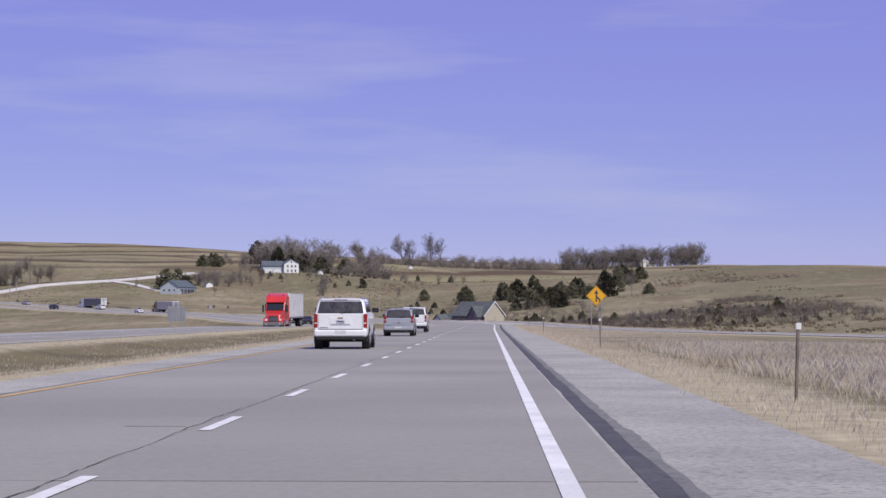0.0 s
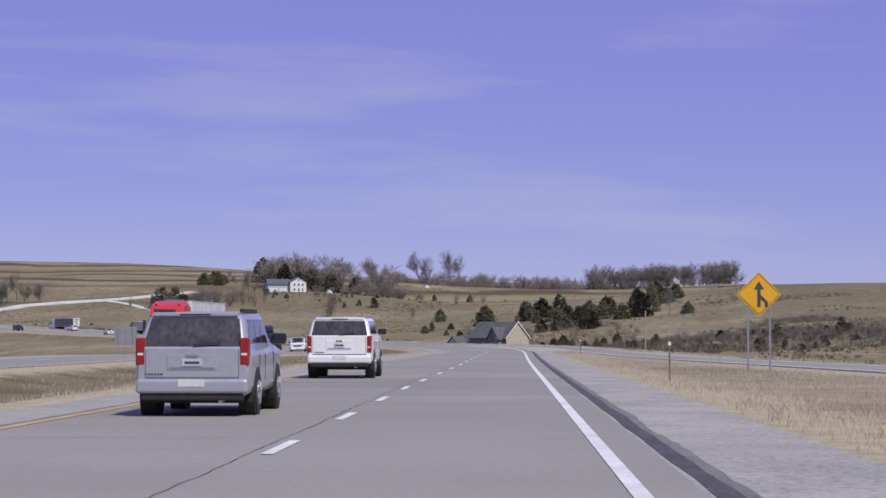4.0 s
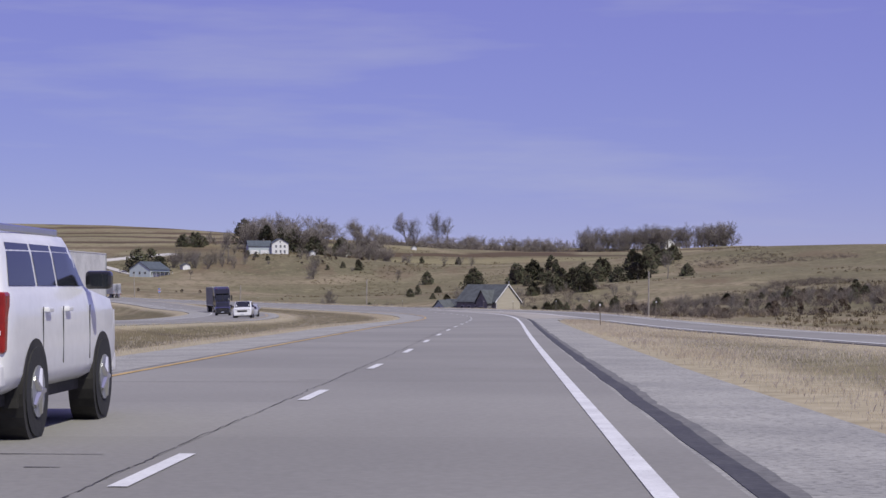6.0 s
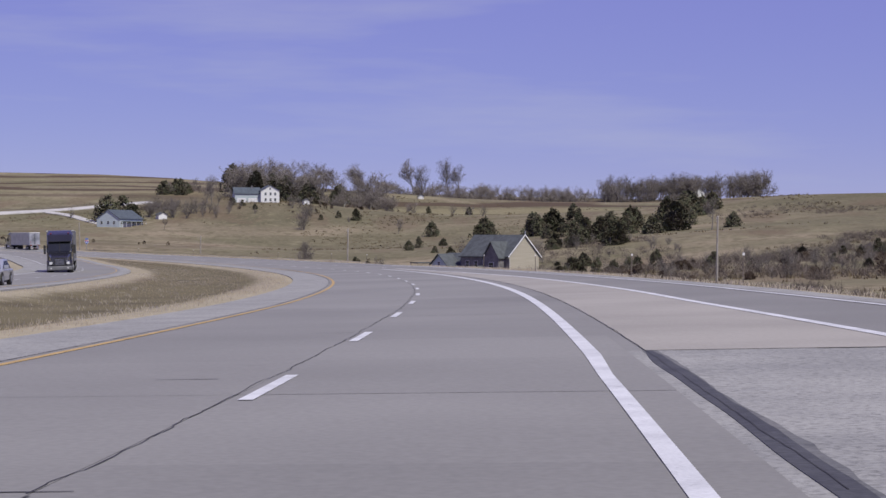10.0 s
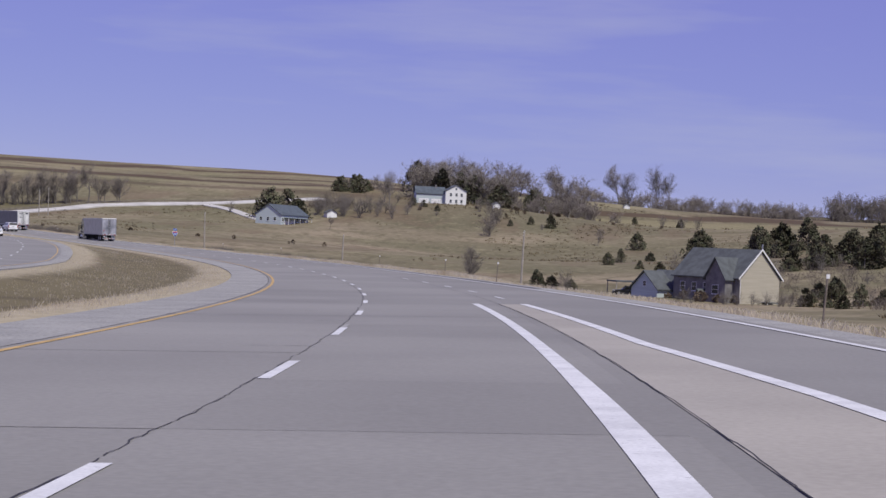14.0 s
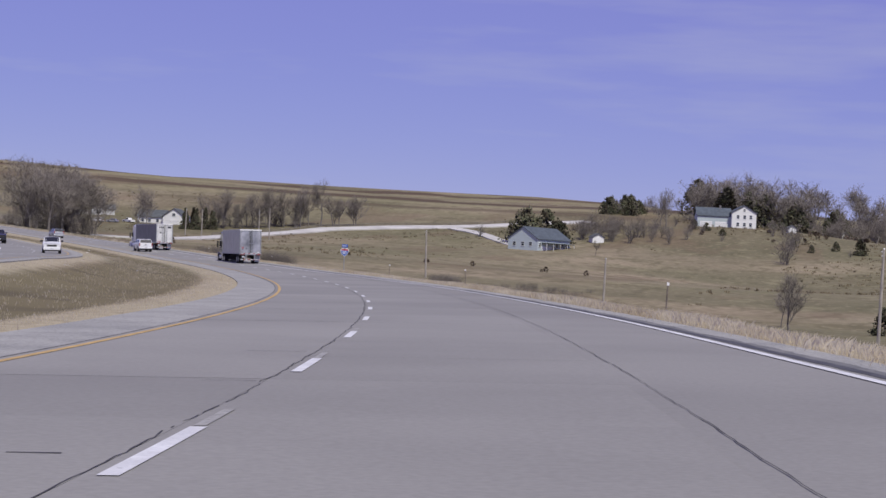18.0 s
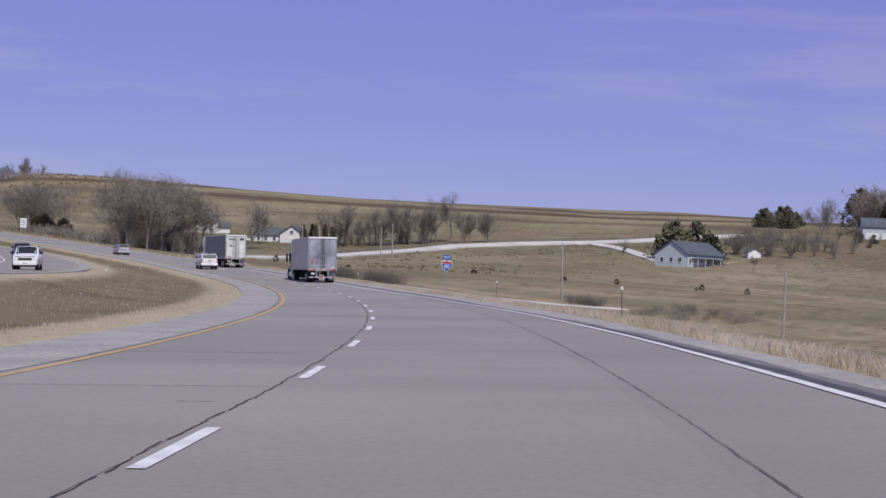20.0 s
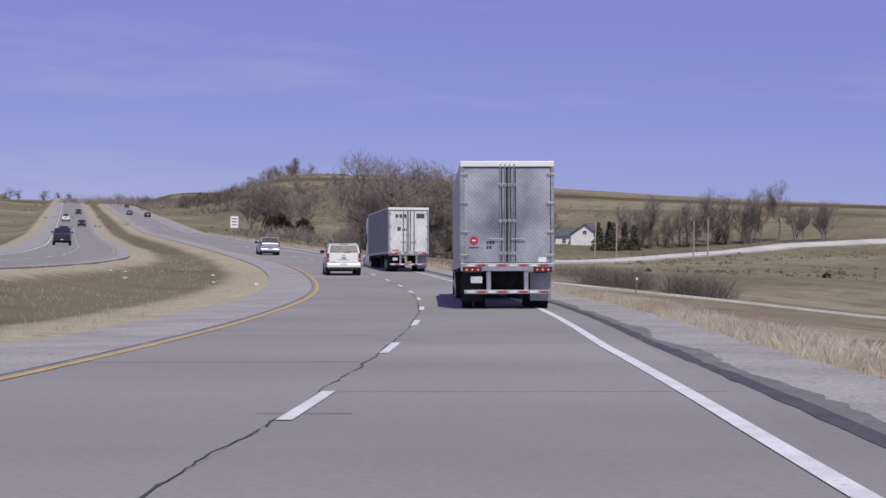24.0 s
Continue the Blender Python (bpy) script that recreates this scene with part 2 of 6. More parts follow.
SILVER_PAINT = mat("silver_paint", (0.50, 0.51, 0.53), 0.3, 0.5, spread=0.06, scales=(0.7, 8), bump=0.0, coat=0.5, coords="object")
BLACK_PAINT = mat("black_paint", (0.018, 0.018, 0.02), 0.25, spread=0.1, scales=(0.7, 8), bump=0.0, coat=0.5, coords="object")
BLUE_PAINT = mat("navy_paint", (0.03, 0.05, 0.12), 0.3, spread=0.1, scales=(0.7, 8), bump=0.0, coat=0.5, coords="object")
RUBBER = mat("rubber", (0.025, 0.025, 0.025), 0.85, spread=0.2, scales=(3, 20), bump=0.2, coords="object")
DARK = mat("dark_underbody", (0.035, 0.033, 0.03), 0.8, spread=0.3, scales=(2, 12), bump=0.1, coords="object")
GALV = mat("galvanised_steel", (0.45, 0.46, 0.47), 0.45, 0.7, spread=0.15, scales=(2, 14), bump=0.08, coords="object")
CHROME = mat("chrome", (0.66, 0.66, 0.66), 0.28, 1.0, spread=0.04, scales=(2, 9), bump=0.0, coords="object")
AMBER = mat("red_lens", (0.30, 0.018, 0.014), 0.2, spread=0.1, scales=(6, 30), bump=0.05, coords="object")
HEADLAMP = mat("clear_lens", (0.7, 0.7, 0.68), 0.1, spread=0.1, scales=(6, 30), bump=0.05, coords="object")
TINTED = mat("tinted_glass", (0.02, 0.022, 0.022), 0.08, spread=0.1, scales=(2, 9), bump=0.0, coords="object", spec=0.7)
PLATE = mat("number_plate", (0.55, 0.57, 0.62), 0.5, spread=0.1, scales=(8, 30), bump=0.0, coords="object")
TAPE_RED = mat("reflective_tape_red", (0.5, 0.03, 0.03), 0.4, spread=0.1, bump=0.0, coords="object")
TAPE_WHITE = mat("reflective_tape_white", (0.8, 0.8, 0.78), 0.4, spread=0.1, bump=0.0, coords="object")
INK = mat("dark_lettering", (0.06, 0.06, 0.07), 0.6, spread=0.1, bump=0.0, coords="object")
SIGN_YELLOW = mat("sign_yellow", (0.80, 0.42, 0.02), 0.45, spread=0.05, bump=0.0, coords="object")
SIGN_BLUE = mat("sign_blue", (0.02, 0.10, 0.42), 0.45, spread=0.05, bump=0.0, coords="object")
SIGN_RED = mat("sign_red", (0.45, 0.03, 0.04), 0.45, spread=0.05, bump=0.0, coords="object")
SIGN_WHITE = mat("sign_white", (0.82, 0.82, 0.82), 0.45, spread=0.05, bump=0.0, coords="object")
SIGN_GREY = mat("sign_back", (0.35, 0.36, 0.37), 0.5, 0.5, spread=0.1, bump=0.0, coords="object")
POLE_WOOD = mat("weathered_pole", (0.40, 0.365, 0.32), 0.9, spread=0.25, scales=(1, 12), bump=0.3, coords="object", stretch=(6, 6, 0.5))
SIDING = mat("white_siding", (0.78, 0.78, 0.76), 0.7, spread=0.06, scales=(0.5, 6), bump=0.05, coords="object", stretch=(0.3, 0.3, 8))
SIDING_BLUE = mat("grey_blue_siding", (0.47, 0.53, 0.55), 0.7, spread=0.08, scales=(0.5, 6), bump=0.05, coords="object", stretch=(0.3, 0.3, 8))
SIDING_TAN = mat("tan_siding", (0.46, 0.42, 0.33), 0.75, spread=0.08, scales=(0.5, 6), bump=0.05, coords="object", stretch=(0.3, 0.3, 8))
BRICKY = mat("grey_stone_cladding", (0.20, 0.19, 0.19), 0.85, spread=0.2, scales=(0.8, 6), bump=0.2, coords="object")
SHINGLE = mat("dark_shingles", (0.10, 0.11, 0.115), 0.9, spread=0.2, scales=(0.8, 9), bump=0.3, coords="object")
SHINGLE_BLUE = mat("slate_blue_shingles", (0.09, 0.11, 0.13), 0.85, spread=0.2, scales=(0.8, 9), bump=0.3, coords="object")
TRIM = mat("white_trim", (0.8, 0.8, 0.79), 0.6, spread=0.05, bump=0.0, coords="object")
PANE = mat("window_glass", (0.03, 0.04, 0.05), 0.06, spread=0.1, bump=0.0, coords="object", spec=0.8)
BARK = mat("grey_bark", (0.20, 0.18, 0.16), 0.95, spread=0.2, scales=(0.6, 8), bump=0.3, coords="object", vary=0.2)
TWIG = mat("bare_twigs", (0.25, 0.222, 0.195), 0.95, spread=0.2, scales=(0.3, 3), bump=0.0, coords="object", vary=0.25, spec=0.1)
CEDAR = mat("cedar_foliage", (0.085, 0.093, 0.056), 0.95, spread=0.35, scales=(0.7, 5), bump=0.0, coords="object", vary=0.3, second=(0.085, 0.070, 0.050), spec=0.15)
BRUSH = mat("brown_brush", (0.15, 0.115, 0.085), 0.95, spread=0.25, scales=(0.7, 5), bump=0.0, coords="object", vary=0.25, spec=0.1)
DARK_TWIG = mat("dark_brush_twigs", (0.185, 0.155, 0.13), 0.95, spread=0.25, scales=(0.3, 3), bump=0.0, second=(0.12, 0.10, 0.085), spec=0.1)
BLADES = mat("straw_blades", (0.72, 0.655, 0.50), 0.95, spread=0.25, scales=(0.15, 4), bump=0.0, second=(0.58, 0.50, 0.355), spec=0.1)


def let_through(m, share):
    """Thin dry blades pass some of the sun on to their far side."""
    n, l = m.node_tree.nodes, m.node_tree.links
    b = n["Principled BSDF"]
    tr, mx = n.new("ShaderNodeBsdfTranslucent"), n.new("ShaderNodeMixShader")
    l.new(b.inputs["Base Color"].links[0].from_socket, tr.inputs["Color"])
    mx.inputs[0].default_value = share
    l.new(b.outputs[0], mx.inputs[1])
    l.new(tr.outputs[0], mx.inputs[2])
    l.new(mx.outputs[0], n["Material Output"].inputs["Surface"])


let_through(BLADES, 0.55)
DUSTY_GLASS = mat("dusty_rear_glass", (0.030, 0.030, 0.029), 0.18, spread=0.4, scales=(2.5, 12), bump=0.0, coords="object", second=(0.06, 0.058, 0.055), spec=0.6, stretch=(1, 1, 0.4))
GOLD = mat("gold_badge", (0.55, 0.40, 0.12), 0.3, 0.8, spread=0.05, bump=0.0, coords="object")
WEEDS = mat("dry_weeds", (0.215, 0.175, 0.11), 0.95, spread=0.3, scales=(0.05, 1.5), bump=0.0, second=(0.13, 0.105, 0.07), spec=0.1)

# ---- the lie of the land ----
# The road's line: bearing (degrees left of +y) along its length, straight, then a long left-hand bend, then straight uphill.
BEND = [(-700, -2.21), (0, -2.2), (30, -2.32), (60, -2.57), (100, -2.33), (140, -0.96), (180, 1.96), (220, 4.79), (260, 7.47), (300, 10.16), (340, 12.85), (380, 15.49), (420, 18.16), (460, 20.92), (500, 23.63), (540, 26.2), (580, 29.8), (620, 33.5), (660, 37.2), (690, 39.0), (730, 38.8), (3000, 38.6)]
RISE = [(-700, 5.5), (0, 0.0), (210, -1.7), (300, -2.34), (350, -2.52), (420, -2.58), (480, -2.47), (540, -2.06), (600, -1.36), (680, 0.6), (900, 7.0), (1200, 20.5), (1450, 32.0), (1614, 39.5), (1720, 42.0), (2000, 41.0), (3000, 30.0)]
BANK = [(-600, 0.0), (70, 0.0), (150, 2.0), (460, 1.8), (620, 1.7), (720, 0.0), (3000, 0.0)]


def along(table, s):
    return np.interp(s, [a for a, _ in table], [b for _, b in table])


_s = np.arange(-700.0, 3000.5, 1.0)
_h = np.radians(along(BEND, _s))
_k = np.ones(41) / 41
_h = np.concatenate([_h[:20], np.convolve(_h, _k, "valid"), _h[-20:]])
_z = along(RISE, _s)
_z = np.concatenate([_z[:20], np.convolve(_z, _k, "valid"), _z[-20:]])
_x = np.concatenate([[0], np.cumsum(-np.sin(_h[:-1]))])
_y = np.concatenate([[0], np.cumsum(np.cos(_h[:-1]))])
_x, _y = _x - _x[700], _y - _y[700]


def bearing(s):
    return float(np.interp(s, _s, _h))


def spot(s, u, dz=0.0):
    """The point u metres to the right of the camera's line at s metres along it, on the banked plane of the road."""
    h = bearing(s)
    return Vector((float(np.interp(s, _s, _x)) + u * math.cos(h), float(np.interp(s, _s, _y)) + u * math.sin(h),
                   float(np.interp(s, _s, _z)) + max(-12, min(u, 9)) * math.tan(radians(along(BANK, s))) + dz))


# offsets across the road, metres right of the camera's line
INNER, EDGE_R = -8.75, 1.06
YELLOW_U = [(-700, -7.0), (-30, -7.0), (2, -6.5), (60, -6.3), (3000, -6.35)]
MID_LINE = [(-700, -2.6), (-20, -2.6), (20, -2.32), (70, -2.42), (110, -2.3), (200, -2.32), (235, -2.2), (300, -2.28), (460, -2.4), (3000, -2.4)]
RAMP_L = [(-600, 146), (-100, 37), (0, 14.5), (60, 8.6), (100, 6.3), (138, 4.95), (180, 4.4), (201, 4.15), (217, 3.62), (227, 3.45), (240, 2.85), (268, 2.6), (300, 2.0)]
RAMP_R = [(-600, 152), (-100, 43), (0, 19.0), (60, 12.4), (100, 9.8), (130, 8.5), (148, 7.7), (200, 6.9), (240, 6.35), (271, 6.15), (300, 5.75), (330, 5.2), (360, 4.7), (438, 3.9), (468, 3.35), (488, 2.65), (500, 2.3), (520, 1.35), (540, 0.88), (570, 0.85), (3000, 0.85)]
VERGE = [(-700, 3.8), (-20, 3.75), (10, 3.5), (90, 3.45), (108, 3.7), (128, 4.8), (3000, 4.8)]
# the ragged joint between the two lanes
SEAM = [(-700, -2.83), (-20, -2.8), (20, -2.56), (80, -2.64), (108, -2.48), (200, -2.44), (226, -2.3), (283, -2.35), (350, -2.5), (465, -2.57), (530, -2.48), (3000, -2.48)]
# the middle of the bitumen joint outside the merging lane
JOINT = [(300, 6.25), (360, 5.1), (438, 4.2), (473, 3.35), (500, 2.8), (523, 2.15), (540, 1.8), (3000, 1.75)]
# width of the outer shoulder beyond the merging lane
SIDE = [(-700, 1.4), (190, 1.4), (300, 1.3), (430, 1.4), (520, 2.4), (600, 2.9), (3000, 2.9)]
WEST = [(-600, -22), (100, -22.6), (226, -23.7), (290, -23.4), (373, -22.9), (460, -22.9), (500, -22.65), (593, -21.7), (615, -21.2), (637, -20.6), (661, -19.3), (720, -18), (3000, -18)]
WEST_DZ = [(-600, 0), (373, 0.05), (403, 0.5), (431, 0.85), (461, 1.05), (489, 1.0), (521, 0.85), (593, 0.72), (615, 0.58), (637, 0.3), (661, 0.15), (720, -0.3), (760, -0.7), (1000, -0.6), (1500, 0), (3000, 0)]
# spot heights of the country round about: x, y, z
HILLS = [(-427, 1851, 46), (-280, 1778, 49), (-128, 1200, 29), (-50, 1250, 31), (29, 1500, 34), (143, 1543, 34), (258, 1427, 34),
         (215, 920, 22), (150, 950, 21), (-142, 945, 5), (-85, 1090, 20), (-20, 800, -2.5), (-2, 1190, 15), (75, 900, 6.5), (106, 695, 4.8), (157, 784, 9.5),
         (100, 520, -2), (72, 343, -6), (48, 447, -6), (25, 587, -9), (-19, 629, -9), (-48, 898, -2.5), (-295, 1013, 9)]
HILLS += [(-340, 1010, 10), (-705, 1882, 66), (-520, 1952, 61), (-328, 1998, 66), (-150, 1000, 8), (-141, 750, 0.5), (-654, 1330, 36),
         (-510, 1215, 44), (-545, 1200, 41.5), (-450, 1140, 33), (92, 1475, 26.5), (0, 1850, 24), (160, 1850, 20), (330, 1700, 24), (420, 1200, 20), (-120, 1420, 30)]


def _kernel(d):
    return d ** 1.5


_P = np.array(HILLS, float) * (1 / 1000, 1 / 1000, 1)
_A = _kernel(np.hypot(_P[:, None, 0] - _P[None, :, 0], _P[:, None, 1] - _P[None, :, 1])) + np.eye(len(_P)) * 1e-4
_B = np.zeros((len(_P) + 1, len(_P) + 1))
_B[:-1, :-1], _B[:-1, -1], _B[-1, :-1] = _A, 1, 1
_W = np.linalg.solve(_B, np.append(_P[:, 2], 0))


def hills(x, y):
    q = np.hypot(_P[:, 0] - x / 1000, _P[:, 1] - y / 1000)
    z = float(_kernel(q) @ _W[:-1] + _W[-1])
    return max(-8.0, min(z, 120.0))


def smooth(a, b, v):
    v = max(0.0, min(1.0, (v - a) / (b - a)))
    return v * v * (3 - 2 * v)


def paved(s):
    """The paved stretches across the road at s, from left to right: (from, to, height above the road's plane)."""
    w, dz = float(along(WEST, s)), float(along(WEST_DZ, s))
    left, right = float(along(RAMP_L, s)), float(along(RAMP_R, s))
    out = [(w - 10.6, w + 1.4, dz), (INNER, float(along(VERGE, s)), 0.0)]
    if s < 110:
        out.append((left - 0.45, right + 1.4, 0.0))
    else:
        out[1] = (INNER, max(4.6 if s < 480 else 3.0, right + float(along(SIDE, s)) - 0.2), 0.0)
    return out


FAR_X, FAR_Y = math.cos(radians(20)), math.sin(radians(20))


def place(s, u):
    c = max(-120.0, min(120.0, u))
    p = spot(s, c)
    return p.x + (u - c) * FAR_X, p.y + (u - c) * FAR_Y


def ground_z(s, u, x=None, y=None):
    if x is None:
        x, y = place(s, u)
    lanes = paved(s)
    if s < 110 and u > lanes[1][1]:
        # level grass between the shoulder and the slip road, falling away beyond it
        d = u - lanes[2][1]
        z = spot(s, u).z - 0.045 - 0.02 * smooth(0.3, 2.5, u - lanes[1][1]) * smooth(0.3, 2.5, max(0.0, lanes[2][0] - u) + max(0.0, u - lanes[2][1]))
        if d > 0:
            w = smooth(8, 75, d)
            z = (z - 1.4 * smooth(1.0, 9.0, d)) * (1 - w) + hills(x, y) * w + 0.35 * noise.noise((x * 0.03, y * 0.03, 0)) * w
        return z
    best, zone = 1e9, None
    for a, b, dz in lanes:
        d = max(a - u, u - b, 0.0)
        if d < best:
            best, zone = d, (a, b, dz)
    inside = best == 0.0
    if lanes[0][1] < u < INNER:
        # the median sags between the two carriageways' edges
        f = smooth(lanes[0][1], INNER, u)
        z = (spot(s, lanes[0][1]).z + lanes[0][2]) * (1 - f) + spot(s, INNER).z * f
        return z - 0.05 - 0.4 * smooth(0.8, 5.0, best)
    edge = max(zone[0], min(u, zone[1]))
    base = spot(s, edge).z + zone[2]
    if inside:
        rim = min(u - zone[0], zone[1] - u)
        return base - 0.05 - 0.25 * smooth(0, 0.5, rim)
    z = base - 0.05 - 1.5 * smooth(0.6, 6.5, best)
    outer = u < lanes[0][0] or u > lanes[-1][1]
    if outer:
        w = smooth(8, 75, best)
        rough = 0.35 * noise.noise((x * 0.03, y * 0.03, 0)) * w
        far = hills(x, y)
        if s < 260 and u < 0:
            far = far * smooth(-200, 260, s) + (1 - smooth(-200, 260, s)) * 3
        z = z * (1 - w) + far * w + rough + 1.2 * w * noise.noise((x * 0.008, y * 0.008, 3)) * smooth(150, 500, best)
    return z


def land(x, y):
    """The ground's height under any point of the plan."""
    i = int(np.argmin((_x - x) ** 2 + (_y - y) ** 2))
    s = float(_s[i])
    h = bearing(s)
    u = (x - _x[i]) * math.cos(h) + (y - _y[i]) * math.sin(h)
    return ground_z(s, float(u), x, y)


def link(name, verts, faces, material, parent=None, label="", smooth_faces=True, kind=""):
    me = bpy.data.meshes.new(name)
    me.from_pydata(verts, [], faces)
    me.materials.append(material)
    if smooth_faces:
        me.polygons.foreach_set("use_smooth", [True] * len(me.polygons))
    me.update()
    ob = new(name, me)
    if parent:
        ob.parent = parent
    return tagged(ob, label, kind=kind)


def strip(name, s0, s1, a, b, material, dz=0.0, step=4.0, parent=None, label="", thick=0.0):
    """A band on the road between two offsets (numbers, or tables along the road)."""
    n = max(1, int(round((s1 - s0) / step)))
    verts, faces = [], []
    for i in range(n + 1):
        s = s0 + (s1 - s0) * i / n
        for o in (a, b):
            u = float(along(o, s)) if isinstance(o, list) else o(s) if callable(o) else o
            d = dz(s) if callable(dz) else dz
            verts.append(spot(s, u, d))
            if thick:
                verts.append(spot(s, u, d - thick))
    k = 4 if thick else 2
    for i in range(n):
        p, q = i * k, (i + 1) * k
        if thick:
            faces += [(p, p + 2, q + 2, q), (p + 1, p, q, q + 1), (p + 2, p + 3, q + 3, q + 2)]
        else:
            faces.append((p, p + 1, q + 1, q))
    if thick:
        faces += [(0, 1, 3, 2), (n * k, n * k + 2, n * k + 3, n * k + 1)]
    return link(name, verts, faces, material, parent, label, smooth_faces=False)

# ---- ground sheet ----
def ground_sheet():
    ss = [-3500, -2600, -1900, -1400, -1000, -700] + list(np.arange(-560, 760, 10.0)) + list(np.arange(770, 1900, 18.0)) + [1960, 2060, 2200, 2400, 2700, 3000, 3400, 4000]
    near = [-38, -37, -36, -35.2, -34.5, -33.9, -33.2, -32.5, -31.5, -30.5, -29.5, -28.5, -27.5, -26, -24.5, -23.6, -22.9, -22.2, -21.6, -21, -20.3, -19.6, -18.9, -18.2, -17.5, -16.8, -16, -15, -13.5, -12, -11, -10.2, -9.4, -8.75, -8.2, -4, 0, 3, 3.45, 3.8, 4.2, 4.7, 5.2, 6, 7, 8, 9, 10, 11, 12, 13, 14, 15.5, 17, 19, 21, 24, 27, 30, 34, 38, 43, 49, 56, 64, 73, 84, 96, 108, 122]
    far = [140, 160, 182, 206, 232, 260, 290, 322, 356, 392, 430, 470, 520, 580, 650, 730, 820, 930, 1060, 1220, 1420, 1700, 2100, 2700, 3600]
    us = [-f for f in reversed(far)] + [-122, -108, -96, -84, -73, -64, -56, -49, -43] + near + far
    verts, faces = [], []
    for s in ss:
        sc = max(-690.0, min(2990.0, s))
        h = bearing(sc)
        for u in us:
            x, y = place(sc, u)
            x, y = x - math.sin(h) * (s - sc), y + math.cos(h) * (s - sc)
            verts.append((x, y, ground_z(sc, u, x, y)))
    w = len(us)
    for i in range(len(ss) - 1):
        for j in range(w - 1):
            a = i * w + j
            faces.append((a, a + 1, a + w + 1, a + w))
    ob = link("ground", verts, faces, GRASS, kind="structure")
    # how far each spot lies from the paving, and whether in the median, kept as a map for the ground's material
    near_by = []
    for s in ss:
        lanes = paved(max(-690.0, min(2990.0, s)))
        for u in us:
            near_by.append((min(40.0, min(max(a - u, u - b, 0.0) for a, b, _ in lanes)) / 100, 1.0 if lanes[0][1] < u < INNER else 0.0))
    layer = ob.data.uv_layers.new(name="roadside")
    at = np.zeros(len(ob.data.loops), int)
    ob.data.loops.foreach_get("vertex_index", at)
    layer.data.foreach_set("uv", np.array(near_by)[at].ravel())
    return ob


tagged(ground_sheet(), "dry tan early-spring grassland rolling up to low hills", "ground")

# ---- the two carriageways and the slip road ----
road = tagged(new("road"), "pale worn concrete motorway carriageway curving gently uphill", "road", kind="structure")
mid = lambda d: (lambda s: float(along(MID_LINE, s)) + d)
inner = lambda d: (lambda s: float(along(YELLOW_U, s)) + d)
joint = lambda d: (lambda s: float(along(JOINT, s)) + d)
DASH0, DASH_GAP, DASH_LEN = 21.0, 12.26, 3.7
strip("shoulder", -560, 2900, INNER, inner(-0.25), ASPHALT, 0.0, 6, road, "grey asphalt inner shoulder", 0.1)
strip("lane_surface", 640, 2900, inner(-0.25), 1.6, CONCRETE, 0.004, 8, road, "", 0.1)
strip("lane_surface", -560, -170, inner(-0.25), 1.6, CONCRETE, 0.004, 8, road, "", 0.1)
# outer shoulder: beside the lane at first, then outside the merging lane
strip("shoulder", -560, 115, 1.6, VERGE, ASPHALT, 0.0, 4, road, "grey chip-sealed outer shoulder", 0.1)
strip("bitumen_band", -560, 118, lambda s: 1.65 + 0.1 * smooth(75, 100, s) * (1 + 1.4 * smooth(112, 118, s)) + 0.03 * noise.noise((s * 0.3, 0, 0)), lambda s: 1.86 + 0.1 * smooth(75, 100, s) - 0.05 * smooth(112, 118, s) + 0.05 * noise.noise((s * 0.25, 5, 0)) + 0.03 * noise.noise((s * 1.6, 5, 0)), SEAL, 0.006, 0.5, road, "dark bitumen-sealed joint along the shoulder", 0.1)
strip("dusted_band", -560, 115, lambda s: 1.80, lambda s: 2.0 + 0.08 * noise.noise((s * 0.2, 15, 0)) + 0.06 * noise.noise((s * 1.4, 25, 0)), DUSTED, 0.003, 0.5, road, "dust-greyed edge of the bitumen")
outer = lambda d: (lambda s: float(along(RAMP_R, s)) + d)
strip("shoulder", 104, 115, lambda s: float(along(VERGE, s)), lambda s: float(along(RAMP_L, s)) - 0.4, ASPHALT, -0.004, 3, road, "", 0.1)
strip("merging_lane", 115, 570, lambda s: 1.6, lambda s: outer(0.45)(s) if s < 300 else joint(0.0)(s), CONCRETE, -0.002, 4, road, "", 0.1)
strip("gore", 115, 268, lambda s: 1.84, lambda s: max(1.7, float(along(RAMP_L, s)) - 0.1), GORE, 0.006, 4, road, "pale unworn concrete between the diverging lines")
strip("bitumen_band", 300, 900, lambda s: joint(-0.12)(s) + 0.06 * noise.noise((s * 0.9, 2, 0)), lambda s: joint(0.1)(s) + 0.1 * noise.noise((s * 0.25, 9, 0)) + 0.06 * noise.noise((s * 1.3, 4, 0)), SEAL, 0.004, 0.6, road, "", 0.0)
strip("dusted_band", 300, 900, joint(0.0), lambda s: joint(0.35)(s) + 0.25 * noise.noise((s * 0.2, 15, 0)) + 0.12 * noise.noise((s * 1.4, 25, 0)), DUSTED, 0.001, 0.6, road)
strip("shoulder", 190, 900, lambda s: outer(0.45)(s) if s < 300 else joint(0.0)(s), lambda s: outer(float(along(SIDE, s)))(s), ASPHALT, -0.004, 6, road, "", 0.1)
strip("shoulder", 900, 2900, 1.6, 4.2, ASPHALT, -0.004, 8, road, "", 0.1)
slip = tagged(new("slip_road"), "concrete slip road joining the motorway from the side", "road", kind="structure")
strip("lane_surface", -300, 150, lambda s: float(along(RAMP_L, s)) - 0.4, outer(0.4), CONCRETE, -0.01, 5, slip, "", 0.15)
strip("shoulder", -300, 190, outer(0.4), outer(1.4), ASPHALT, -0.02, 5, slip, "", 0.15)
